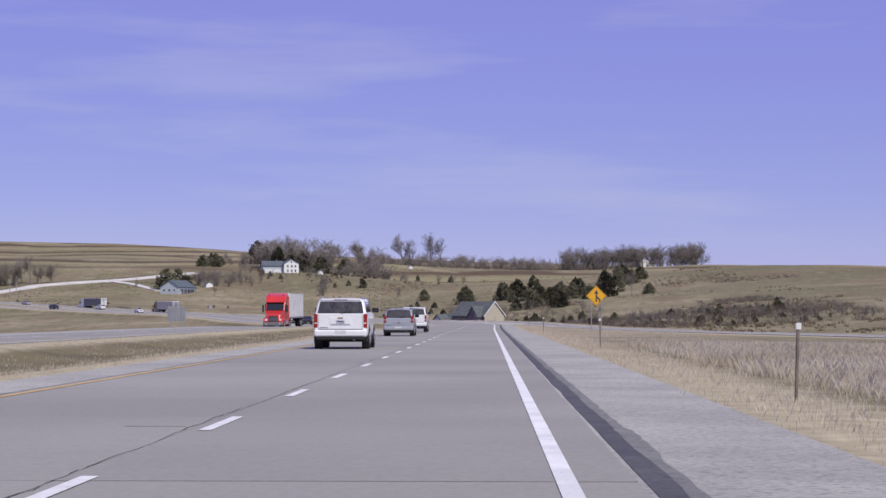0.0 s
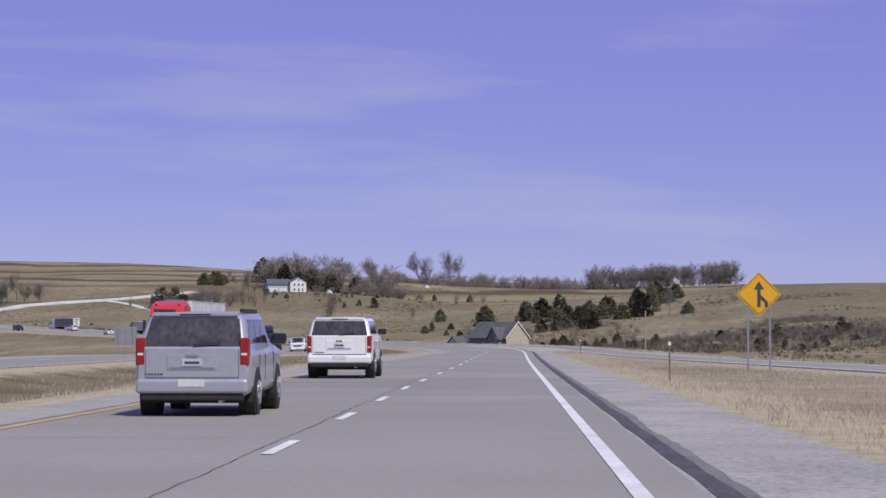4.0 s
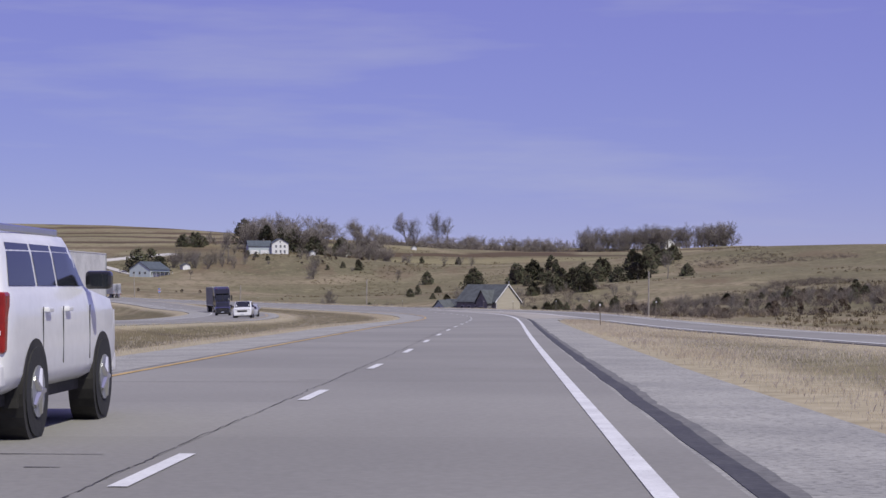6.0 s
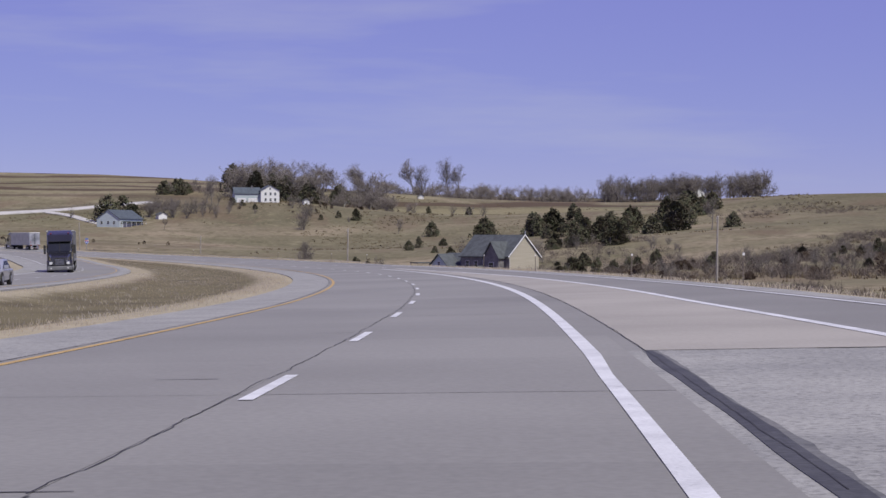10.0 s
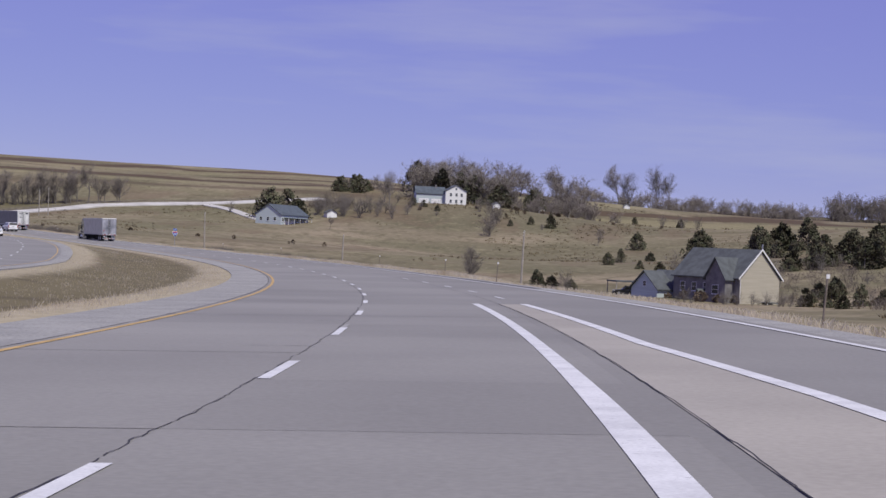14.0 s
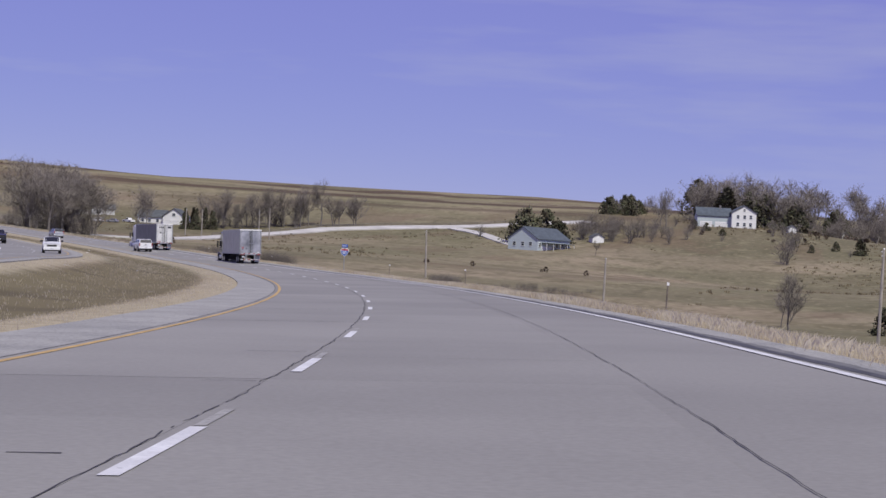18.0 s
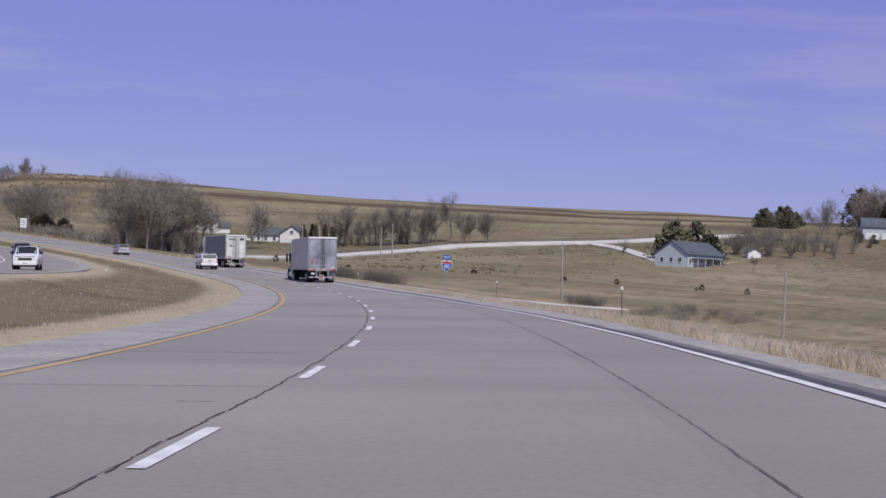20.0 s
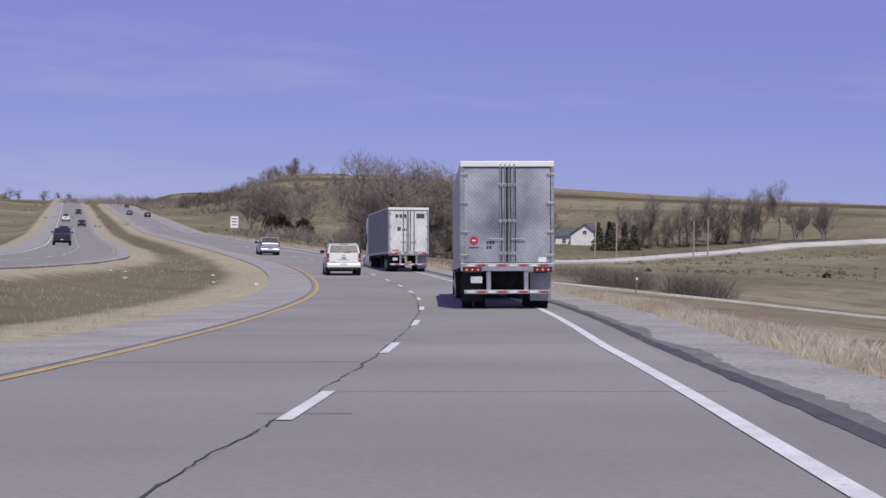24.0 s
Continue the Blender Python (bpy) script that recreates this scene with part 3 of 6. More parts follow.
strip("edge_line", -300, 571, outer(-0.05), outer(0.12), WHITE, 0.012, 4, slip)
strip("edge_line", -300, 268, lambda s: float(along(RAMP_L, s)) - 0.12, lambda s: float(along(RAMP_L, s)) + 0.12, WHITE, 0.014, 4, slip)
west = tagged(new("westbound_road"), "concrete carriageway for oncoming traffic beyond the median", "road", kind="structure")
wdz = lambda d: (lambda s: float(along(WEST_DZ, s)) + d)
wu = lambda d: (lambda s: float(along(WEST, s)) + d)
strip("lane_surface", -560, 2900, wu(-7.8), wu(0.3), CONCRETE, wdz(0.004), 6, west, "", 0.1)
strip("shoulder", -560, 2900, wu(0.3), wu(1.4), ASPHALT, wdz(0), 6, west, "", 0.1)
strip("shoulder", -560, 2900, wu(-10.6), wu(-7.8), ASPHALT, wdz(0), 6, west, "", 0.1)
strip("edge_line", -560, 2900, wu(-0.12), wu(-0.02), YELLOW, wdz(0.012), 6, west)
strip("edge_line", -560, 2900, wu(-7.45), wu(-7.3), WHITE, wdz(0.012), 6, west)
# painted lines of the near carriageway
strip("edge_line", -560, 2900, inner(-0.07), inner(0.07), YELLOW, 0.012, 4, road, "yellow painted line")
strip("edge_line", -560, 268, lambda s: EDGE_R - 0.08 + 0.03 * smooth(110, 114, s), lambda s: EDGE_R + 0.08 + 0.08 * smooth(110, 114, s) + 0.08 * smooth(114, 190, s) - 0.07 * smooth(222, 240, s), WHITE, 0.012, 2, road, "white painted line, broader beside the gore")
strip("edge_line", 571, 2900, outer(-0.08), outer(0.08), WHITE, 0.012, 4, road, "white painted line")
for k in range(-40, 75):
    s = DASH0 + k * DASH_GAP
    s += 1.1 * smooth(200, 300, s)
    if k < 0:
        # shorter and closer along the straight
        s = DASH0 + k * 11.4 if k > -4 else -13.3 + (k + 3) * 8.78
        strip("dash", s, s + 2.8, mid(-0.07), mid(0.07), WHITE, 0.012, 1.4, road)
    else:
        strip("dash", s, s + DASH_LEN, mid(-0.07), mid(0.07), WHITE, 0.012, 1.6, road)
        if 240 < s < 372:
            # the older, worn paint showing beyond the new dashes
            strip("worn_dash", s + DASH_LEN + 0.1, s + DASH_LEN + 2.0, mid(-0.06), mid(0.04), WORN, 0.011, 1.6, road, "worn older paint")
    strip("dash", s + 3, s + 3 + DASH_LEN, wu(-3.72), wu(-3.58), WHITE, wdz(0.012), 1.6, west)
OUTER_DASH = [(270, 2.62), (290, 2.47), (302, 2.3), (316, 2.08), (330, 1.92)]
for k in range(5):
    s = 276.4 + k * 12.35
    strip("dash", s, s + 3.6, lambda q: float(along(OUTER_DASH, q)) - 0.06, lambda q: float(along(OUTER_DASH, q)) + 0.06, WHITE, 0.012, 1.2, road)

strip("joint_seal", -170, 720, lambda s: inner(-0.255)(s) + 0.015 * noise.noise((s * 0.7, 41, 0)), lambda s: inner(-0.228)(s) + 0.02 * noise.noise((s * 1.1, 47, 0)), CRACK, 0.011, 0.8, road, "dark ragged joint beside the inner shoulder")

# ---- small kit for building things ----
def part(name, bm, material, parent=None, label=""):
    me = bpy.data.meshes.new(name)
    bm.to_mesh(me)
    bm.free()
    me.materials.append(material)
    ob = new(name, me)
    ob.parent = parent
    return tagged(ob, label)


def thing(name, label, category, m=None, group=""):
    ob = tagged(new(name), label, category, group)
    if m is not None:
        ob.matrix_world = m
    return ob


def box(x0, x1, y0, y1, z0, z1, bevel=0.0, bm=None, segments=2):
    bm = bm or bmesh.new()
    made = bmesh.ops.create_cube(bm, size=1.0)["verts"]
    for v in made:
        v.co = Vector(((x0 + x1) / 2 + v.co.x * (x1 - x0), (y0 + y1) / 2 + v.co.y * (y1 - y0), (z0 + z1) / 2 + v.co.z * (z1 - z0)))
    if bevel:
        edges = list({e for v in made for e in v.link_edges})
        bmesh.ops.bevel(bm, geom=edges, offset=bevel, segments=segments, affect="EDGES", profile=0.6)
    return bm


def tube(p, q, r0, r1=None, sides=10, bm=None):
    bm = bm or bmesh.new()
    p, q = Vector(p), Vector(q)
    m = Matrix.Translation((p + q) / 2) @ (q - p).to_track_quat("Z", "Y").to_matrix().to_4x4()
    bmesh.ops.create_cone(bm, cap_ends=True, segments=sides, radius1=r0, radius2=r0 if r1 is None else r1, depth=(q - p).length, matrix=m)
    return bm


def prism(points, x0, x1, bevel=0.0):
    """A side outline of (y, z) points drawn out from x0 to x1."""
    bm = bmesh.new()
    a = [bm.verts.new((x0, y, z)) for y, z in points]
    b = [bm.verts.new((x1, y, z)) for y, z in points]
    n = len(points)
    bm.faces.new(a)
    bm.faces.new(list(reversed(b)))
    for i in range(n):
        bm.faces.new((a[i], b[i], b[(i + 1) % n], a[(i + 1) % n]))
    bmesh.ops.recalc_face_normals(bm, faces=bm.faces)
    if bevel:
        bmesh.ops.bevel(bm, geom=list(bm.edges), offset=bevel, segments=2, affect="EDGES", profile=0.6)
    return bm


def plate(points, depth, origin, u, v):
    """A flat board: its outline in the plane of u and v at origin, with some thickness away from the viewer."""
    bm = bmesh.new()
    o, u, v = Vector(origin), Vector(u), Vector(v)
    n = u.cross(v).normalized()
    a = [bm.verts.new(o + u * p + v * q) for p, q in points]
    b = [bm.verts.new(o + u * p + v * q - n * depth) for p, q in points]
    bm.faces.new(a)
    bm.faces.new(list(reversed(b)))
    k = len(points)
    for i in range(k):
        bm.faces.new((a[i], b[i], b[(i + 1) % k], a[(i + 1) % k]))
    bmesh.ops.recalc_face_normals(bm, faces=bm.faces)
    return bm


def on_road(s, u, turn=0.0, dz=0.0):
    """A pose on the road, facing along it, leaning with its bank."""
    return Matrix.Translation(spot(s, u, dz + 0.01)) @ Matrix.Rotation(bearing(s) + radians(turn), 4, "Z") @ Matrix.Rotation(-radians(float(along(BANK, s))) * (-1 if turn else 1), 4, "Y")


def on_land(x, y, turn=0.0, sink=0.0):
    return pose(x, y, land(x, y) - sink, 0, 0, turn)


# ---- vehicles: x to the right, y forwards, z up; the origin on the road below the tail ----
def wheel(parent, x, y, r, w, rim=GALV):
    tyre = part("wheel", tube((x - w / 2, y, r), (x + w / 2, y, r), r, sides=22), RUBBER, parent, "black rubber tyre")
    side = 1 if x > 0 else -1
    bm = tube((x + side * (w / 2 - 0.01), y, r), (x + side * (w / 2 + 0.012), y, r), r * 0.58, sides=18)
    part("rim", bm, rim, tyre, "dull metal rim")
    return tyre


def lorry_trailer(m, door, side, label, plain):
    t = thing("box_trailer", label, "trailer", m)
    w, h0, h1, length = 1.3, 1.15, 4.08, 16.0
    part("body", box(-w + 0.02, w - 0.02, 0.06, length, h0 + 0.12, h1 - 0.02, 0.03), side, t)
    part("roof", box(-w, w, 0.03, length, h1 - 0.02, h1 + 0.03, 0.01), WHITE_PAINT, t)
    for sx in (-1, 1):
        bm = bmesh.new()
        for k in range(13):
            box(sx * (w - 0.02), sx * (w - 0.014), 0.5 + k * 1.22, 0.53 + k * 1.22, h0 + 0.2, h1 - 0.12, 0, bm)
        part("side_ribs", bm, side, t)
        part("side_rail", box(sx * (w - 0.03), sx * (w + 0.02), 0.05, length, h0, h0 + 0.16, 0.01), GALV, t)
        part("corner_post", box(sx * (w - 0.09), sx * w, -0.03, 0.08, h0 + 0.05, h1, 0.012), GALV, t, "bright metal corner post")
    part("header", box(-w, w, -0.04, 0.08, h1 - 0.13, h1 + 0.01, 0.015), WHITE_PAINT, t, "white header beam")
    part("header_seal", box(-w + 0.05, w - 0.05, -0.03, 0.02, h1 - 0.165, h1 - 0.13, 0.004), DARK, t, "black strip: rubber seal at door edges, painted shade beside rods")
    part("centre_seal", box(-0.018, 0.018, -0.015, 0.02, h0 + 0.14, h1 - 0.15), DARK, t, "black strip: rubber seal at door edges, painted shade beside rods")
    part("sill", box(-w, w, -0.05, 0.1, h0 - 0.1, h0 + 0.12, 0.015), GALV, t, "metal rear sill")
    for sx in (-1, 1):
        d = part("door", box(min(sx * 0.015, sx * (w - 0.1)), max(sx * 0.015, sx * (w - 0.1)), -0.005, 0.05, h0 + 0.14, h1 - 0.14, 0.012), door, t)
        for x in (0.06, 0.19) if plain else (0.1, 0.34):
            part("lock_rod", tube((sx * x, -0.04, h0 + 0.0), (sx * x, -0.04, h1 - 0.06), 0.019, sides=8), GALV, d, "galvanised lock rod")
            for z in (1.5, 2.4, 3.4):
                part("bracket", box(sx * x - 0.05, sx * x + 0.05, -0.05, -0.005, z, z + 0.09, 0.01), GALV, d)
            # dark strip beside each rod, painted in for the rod's shade
            part("rod_shade", box(sx * x + 0.022, sx * x + 0.05, -0.009, -0.004, h0 + 0.16, h1 - 0.16), DARK, d, "black strip: rubber seal at door edges, painted shade beside rods")
        part("edge_seal", box(*sorted((sx * (w - 0.105), sx * (w - 0.075))), -0.012, 0.02, h0 + 0.12, h1 - 0.13), DARK, d, "black strip: rubber seal at door edges, painted shade beside rods")
        part("handle", box(min(sx * 0.10, sx * 0.5), max(sx * 0.10, sx * 0.5), -0.065, -0.045, 1.92, 1.955, 0.006), GALV, d)
        for z in (1.45, 2.1, 2.9, 3.7):
            part("hinge", box(min(sx * (w - 0.2), sx * w), max(sx * (w - 0.2), sx * w), -0.045, -0.008, z, z + 0.07, 0.008), GALV, d)
        cluster = part("lamp_panel", box(min(sx * 0.72, sx * 1.24), max(sx * 0.72, sx * 1.24), -0.075, -0.04, h0 - 0.14, h0 + 0.02, 0.01), DARK, t)
        for k in range(3):
            x = sx * (0.82 + 0.155 * k)
            part("tail_lamp", tube((x, -0.095, h0 - 0.06), (x, -0.07, h0 - 0.06), 0.062, sides=16), AMBER, cluster, "red tail lamp")
            part("lamp_centre", tube((x, -0.099, h0 - 0.06), (x, -0.094, h0 - 0.06), 0.022, sides=10), HEADLAMP, cluster, "pale lens centre")
        part("mud_flap", box(min(sx * 0.68, sx * 1.28), max(sx * 0.68, sx * 1.28), 1.0, 1.02, 0.22, 1.0, 0.0), GALV if sx > 0 else DARK, t)
        part("guard_post", box(sx * 0.52 - 0.06, sx * 0.52 + 0.06, -0.02, 0.1, 0.52, h0, 0.012), GALV, t, "metal underride post")
        for y in (1.75, 3.05):
            for x in (0.72, 1.07):
                wheel(t, sx * x, y, 0.51, 0.28)
        part("axle_frame", box(min(sx * 0.42, sx * 0.52), max(sx * 0.42, sx * 0.52), 0.3, 5.0, 0.7, 1.1, 0.02), DARK, t)
    bar = part("underride_bar", box(-1.2, 1.2, -0.05, 0.06, 0.42, 0.53, 0.015), GALV, t, "underride bar with red and white tape")
    for z in (0.475, h0 + 0.06):
        for k in range(8):
            x = -1.12 + k * 0.29
            part("tape", box(x, x + 0.22, -0.055 if z < 1 else -0.056, -0.048, z - 0.025, z + 0.025), TAPE_RED if k % 2 else TAPE_WHITE, bar if z < 1 else t)
    for y in (1.75, 3.05):
        part("axle", tube((-1.05, y, 0.51), (1.05, y, 0.51), 0.07, sides=10), DARK, t)
    part("number_plate", box(-1.02, -0.70, -0.062, -0.05, 0.72, 0.9, 0.005), PLATE, t)
    part("landing_gear", box(-0.7, 0.7, 12.2, 12.5, 0.35, 1.1, 0.03), DARK, t)
    if plain:
        # dealer's badge and fleet numbers, as plain shapes
        part("badge", tube((-0.93, -0.012, 1.9), (-0.93, -0.004, 1.9), 0.115, sides=20), SIGN_RED, t, "round red badge")
        part("badge_mark", box(-0.98, -0.88, -0.018, -0.01, 1.88, 1.92), SIGN_WHITE, t)
        part("lettering_bar", box(-1.06, -0.80, -0.012, -0.004, 1.69, 1.72), INK, t)
        for r, n in ((1.80, 3), (1.67, 2)):
            for k in range(n):
                part("lettering_bar", box(-0.58 + k * 0.08, -0.52 + k * 0.08, -0.012, -0.004, r, r + 0.09), INK, t)
        part("sticker", box(0.86, 1.08, -0.012, -0.004, 1.3, 1.43), SIGN_WHITE, t)
    else:
        for k in range(3):
            part("logo_bar", box(-0.85 + k * 0.26, -0.66 + k * 0.26, -0.012, -0.004, 3.45, 3.68), INK, t)
        part("logo_panel", box(0.5, 1.02, -0.012, -0.004, 3.42, 3.72), INK, t)
        part("logo_mark", box(-0.72, -0.5, -0.012, -0.004, 2.62, 2.86), INK, t)
        for k in range(3):
            part("logo_bar", box(-0.42 + k * 0.12, -0.34 + k * 0.12, -0.012, -0.004, 2.62, 2.74), INK, t)
        part("sticker", box(-1.05, -0.6, -0.012, -0.004, 1.35, 1.42), TAPE_RED, t)
    return t


def tractor(m, paint, label, front=15.2):
    """A sleeper-cab tractor unit; the origin under the tail of its trailer."""
    t = thing("lorry_cab", label, "lorry", m)
    f = front
    def taper(bm, y0, y1, by):
        for v in bm.verts:
            v.co.x *= 1 - by * smooth(y0, y1, v.co.y)
        return bm
    cab = part("cab", taper(prism([(f + 1.3, 0.95), (f + 1.3, 3.88), (f + 2.7, 3.95), (f + 3.5, 3.72), (f + 4.2, 3.08), (f + 4.95, 2.06), (f + 5.0, 0.95)], -1.22, 1.22, 0.13), f + 3.0, f + 5.0, 0.10), paint, t)
    part("bonnet", taper(prism([(f + 4.8, 0.8), (f + 4.8, 2.02), (f + 5.9, 1.86), (f + 6.7, 1.62), (f + 6.98, 1.2), (f + 6.98, 0.72)], -1.0, 1.0, 0.12), f + 5.4, f + 7.0, 0.22), paint, t)
    part("windscreen", plate([(-1.0, 0.06), (1.0, 0.06), (0.96, 1.12), (-0.96, 1.12)], 0.03, (0, f + 4.99, 2.06), (-1, 0, 0), Vector((0, -0.75, 1.02)).normalized()), TINTED, t, "dark windscreen")
    part("screen_divider", tube((0, f + 5.0, 2.1), (0, f + 4.26, 3.08), 0.025, sides=6), DARK, t)
    for sx in (-1, 1):
        part("wheel_guard", taper(tube((sx * 0.72, f + 6.0, 0.62), (sx * 1.22, f + 6.0, 0.62), 0.64, sides=24), f + 5.9, f + 7.0, 0.1), paint, t)
        part("fuel_tank", tube((sx * 0.92, f + 2.4, 0.72), (sx * 0.92, f + 4.3, 0.72), 0.3, sides=18), CHROME, t, "polished fuel tank")
        part("step", box(*sorted((sx * 0.95, sx * 1.2)), f + 4.3, f + 4.9, 0.5, 0.58, 0.01), GALV, t)
        part("door_seam", box(*sorted((sx * 1.2, sx * 1.222)), f + 3.42, f + 3.44, 1.1, 3.2), DARK, cab)
        part("door_handle", box(*sorted((sx * 1.2, sx * 1.245)), f + 3.5, f + 3.7, 1.75, 1.8, 0.008), DARK, cab)
        part("marker_light", box(*sorted((sx * 0.75, sx * 0.9)), f + 3.25, f + 3.4, 3.82, 3.88, 0.02), AMBER, cab, "amber roof light")
        part("air_fairing", box(*sorted((sx * 1.17, sx * 1.24)), f + 0.5, f + 1.35, 1.0, 3.7, 0.03), paint, cab)
    grille = part("grille", box(-0.5, 0.5, f + 6.93, f + 6.99, 0.8, 1.5, 0.02), DARK, t, "black grille with bright bars")
    for k in range(6):
        part("slat", box(-0.44, 0.44, f + 6.99, f + 7.01, 0.86 + k * 0.1, 0.885 + k * 0.1), CHROME, grille)
    bumper = part("bumper", box(-1.16, 1.16, f + 6.6, f + 7.06, 0.34, 0.74, 0.12, segments=4), GREY_PANEL, t, "dark grey wrap-round bumper")
    for sx in (-1, 1):
        part("fog_lamp", tube((sx * 0.78, f + 7.04, 0.55), (sx * 0.78, f + 7.075, 0.55), 0.07, sides=12), HEADLAMP, bumper, "clear fog lamp")
    part("roof_fairing", taper(prism([(f + 1.4, 3.86), (f + 1.4, 4.12), (f + 2.2, 4.1), (f + 3.3, 3.8), (f + 3.3, 3.7)], -1.12, 1.12, 0.08), f + 2.0, f + 3.4, 0.1), paint, t)
    for sx in (-1, 1):
        part("headlamp", box(min(sx * 0.62, sx * 0.94), max(sx * 0.62, sx * 0.94), f + 6.85, f + 6.98, 0.9, 1.15, 0.03), HEADLAMP, t)
        part("fairing", box(min(sx * 1.05, sx * 1.18), max(sx * 1.05, sx * 1.18), f + 0.9, f + 3.5, 0.45, 1.1, 0.04), paint, t)
        part("side_window", box(*sorted((sx * 1.12, sx * 1.225)), f + 3.55, f + 4.4, 2.05, 2.8, 0.02), TINTED, t)
        arm = part("mirror", box(min(sx * 1.28, sx * 1.5), max(sx * 1.28, sx * 1.5), f + 4.75, f + 4.9, 1.9, 2.75, 0.04), DARK, t, "tall black mirror")
        part("mirror_arm", tube((sx * 1.05, f + 4.7, 2.6), (sx * 1.35, f + 4.82, 2.6), 0.025, sides=6), DARK, arm)
        part("stack", tube((sx * 1.12, f + 1.35, 1.1), (sx * 1.12, f + 1.35, 3.9), 0.08, sides=12), CHROME, t, "chrome exhaust stack")
        wheel(t, sx * 1.05, f + 6.0, 0.5, 0.3, CHROME)
        for y in (f - 0.6, f + 0.7):
            wheel(t, sx * 0.95, y, 0.5, 0.5, CHROME)
    part("chassis", box(-0.5, 0.5, f - 1.2, f + 6.6, 0.55, 0.95, 0.03), DARK, t)
    part("visor", box(-1.05, 1.05, f + 4.15, f + 4.5, 3.02, 3.12, 0.03), paint, t)
    return t


def shell_car(m, paint, label, kind, name):
    """A tall road car: a lofted shell with tumblehome and rounded corners, and its fittings."""
    L, W, H, R, wb = {"suv": (5.2, 1.02, 1.90, 0.41, 2.95), "crossover": (4.6, 0.93, 1.68, 0.35, 2.7), "van": (5.1, 0.98, 1.76, 0.35, 3.0)}[kind]
    t = thing(name, label, "car", m)
    belt = H * {"suv": 0.69, "crossover": 0.65, "van": 0.62}[kind]
    clear = R * {"suv": 1.0, "crossover": 0.86, "van": 0.8}[kind]
    rake = {"suv": 0.24, "crossover": 0.42, "van": 0.24}[kind]
    ya, yb = L * 0.2, L * 0.2 + wb
    scuttle, brow = {"suv": (0.71, 0.57), "crossover": (0.73, 0.55), "van": (0.82, 0.62)}[kind]

    def top(y):
        if y > scuttle * L:
            return belt + 0.03 - 0.22 * ((y - scuttle * L) / (L - scuttle * L)) ** 2
        if y > brow * L:
            return belt + 0.03 + (H - 0.02 - belt - 0.03) * smooth(0, 1, (scuttle * L - y) / ((scuttle - brow) * L)) ** 0.8
        return H - 0.03 * max(0.0, 1 - y / (brow * L)) ** 2

    def wide(y):
        return W * (1 - 0.10 * smooth(L * 0.86, L, y) - 0.035 * (1 - smooth(0.0, 0.16, y)))

    def section(y):
        w, h = wide(y), top(y)
        low = [(w * 0.84, clear), (w * 0.965, clear + 0.07), (w * 0.995, belt * 0.45), (w, belt * 0.62), (w * 0.992, belt * 0.85), (w * 0.965, min(belt, h - 0.03))]
        g = max(0.0, h - belt)
        if g > 0.1:
            up = [(w * (0.955 - 0.02), belt + 0.04), (w * 0.87, belt + (g - 0.04) * 0.72), (w * 0.835, h - 0.10), (w * 0.79, h - 0.035), (w * 0.66, h - 0.006), (0.0, h + 0.012)]
        else:
            up = [(w * 0.93, h - 0.015), (w * 0.85, h), (w * 0.7, h + 0.008), (w * 0.5, h + 0.014), (w * 0.3, h + 0.018), (0.0, h + 0.02)]
        return low + up

    def lean(y, z):
        return y + max(0.0, (z - belt) / (H - belt)) * rake * max(0.0, 1 - y / 1.4)
    ys = [0.0, 0.025, 0.07, 0.16, 0.4] + [L * f for f in (0.15, 0.22, 0.3, 0.38, 0.46, brow, brow + 0.03, brow + 0.06, (brow + scuttle) / 2, scuttle - 0.04, scuttle, scuttle + 0.01, 0.88, 0.94, 0.975, 0.993)] + [L]
    ys = sorted(set(ys))
    verts, faces = [], []
    for i, y in enumerate(ys):
        half = section(y)
        pinch = {0: 0.955, 1: 0.985}.get(i, 0.97 if i == len(ys) - 1 else 1.0)
        ring = [(x, z) for x, z in half] + [(-x, z) for x, z in reversed(half[:-1])]
        for x, z in ring:
            zz = belt * 0.6 + (z - belt * 0.6) * (1 - (1 - pinch) * 0.5)
            verts.append((x * pinch, lean(y, zz), zz))
    n = len(ring)
    for i in range(len(ys) - 1):
        for j in range(n):
            p, q = i * n + j, i * n + (j + 1) % n
            faces.append((p, q, q + n, p + n))
    # tail and nose closed by level rows of panels
    rows = [(i, i + 1, n - 2 - i, n - 1 - i) for i in range(n // 2 - 1)] + [(n // 2 - 1, n // 2, n // 2 + 1)]
    faces += rows + [tuple(j + len(verts) - n for j in reversed(r)) for r in rows]
    body = link("body", verts, faces, paint, t)
    flat = [True] * len(faces)
    flat[-2 * len(rows):] = [False] * (2 * len(rows))
    body.data.polygons.foreach_set("use_smooth", flat)
    fix = bmesh.new()
    fix.from_mesh(body.data)
    bmesh.ops.recalc_face_normals(fix, faces=fix.faces)
    fix.to_mesh(body.data)
    fix.free()

    def flank(y, z):
        pts = section(y)
        return float(np.interp(z, [c for _, c in pts], [b for b, _ in pts]))

    def side_pane(sx, a, b, a_up, b_up):
        vs, fs = [], []
        for i in range(4):
            z = belt + 0.065 + (H - 0.135 - belt - 0.065) * i / 3
            for j in range(5):
                lo, hi = a + (a_up - a) * i / 3, b + (b_up - b) * i / 3
                y = lo + (hi - lo) * j / 4
                vs.append((sx * (flank(y, z) + 0.006), lean(y, z), z))
        for i in range(3):
            for j in range(4):
                p = i * 5 + j
                fs.append((p, p + 1, p + 6, p + 5) if sx > 0 else (p + 5, p + 6, p + 1, p))
        link("side_window", vs, fs, TINTED, t, "dark tinted glass")
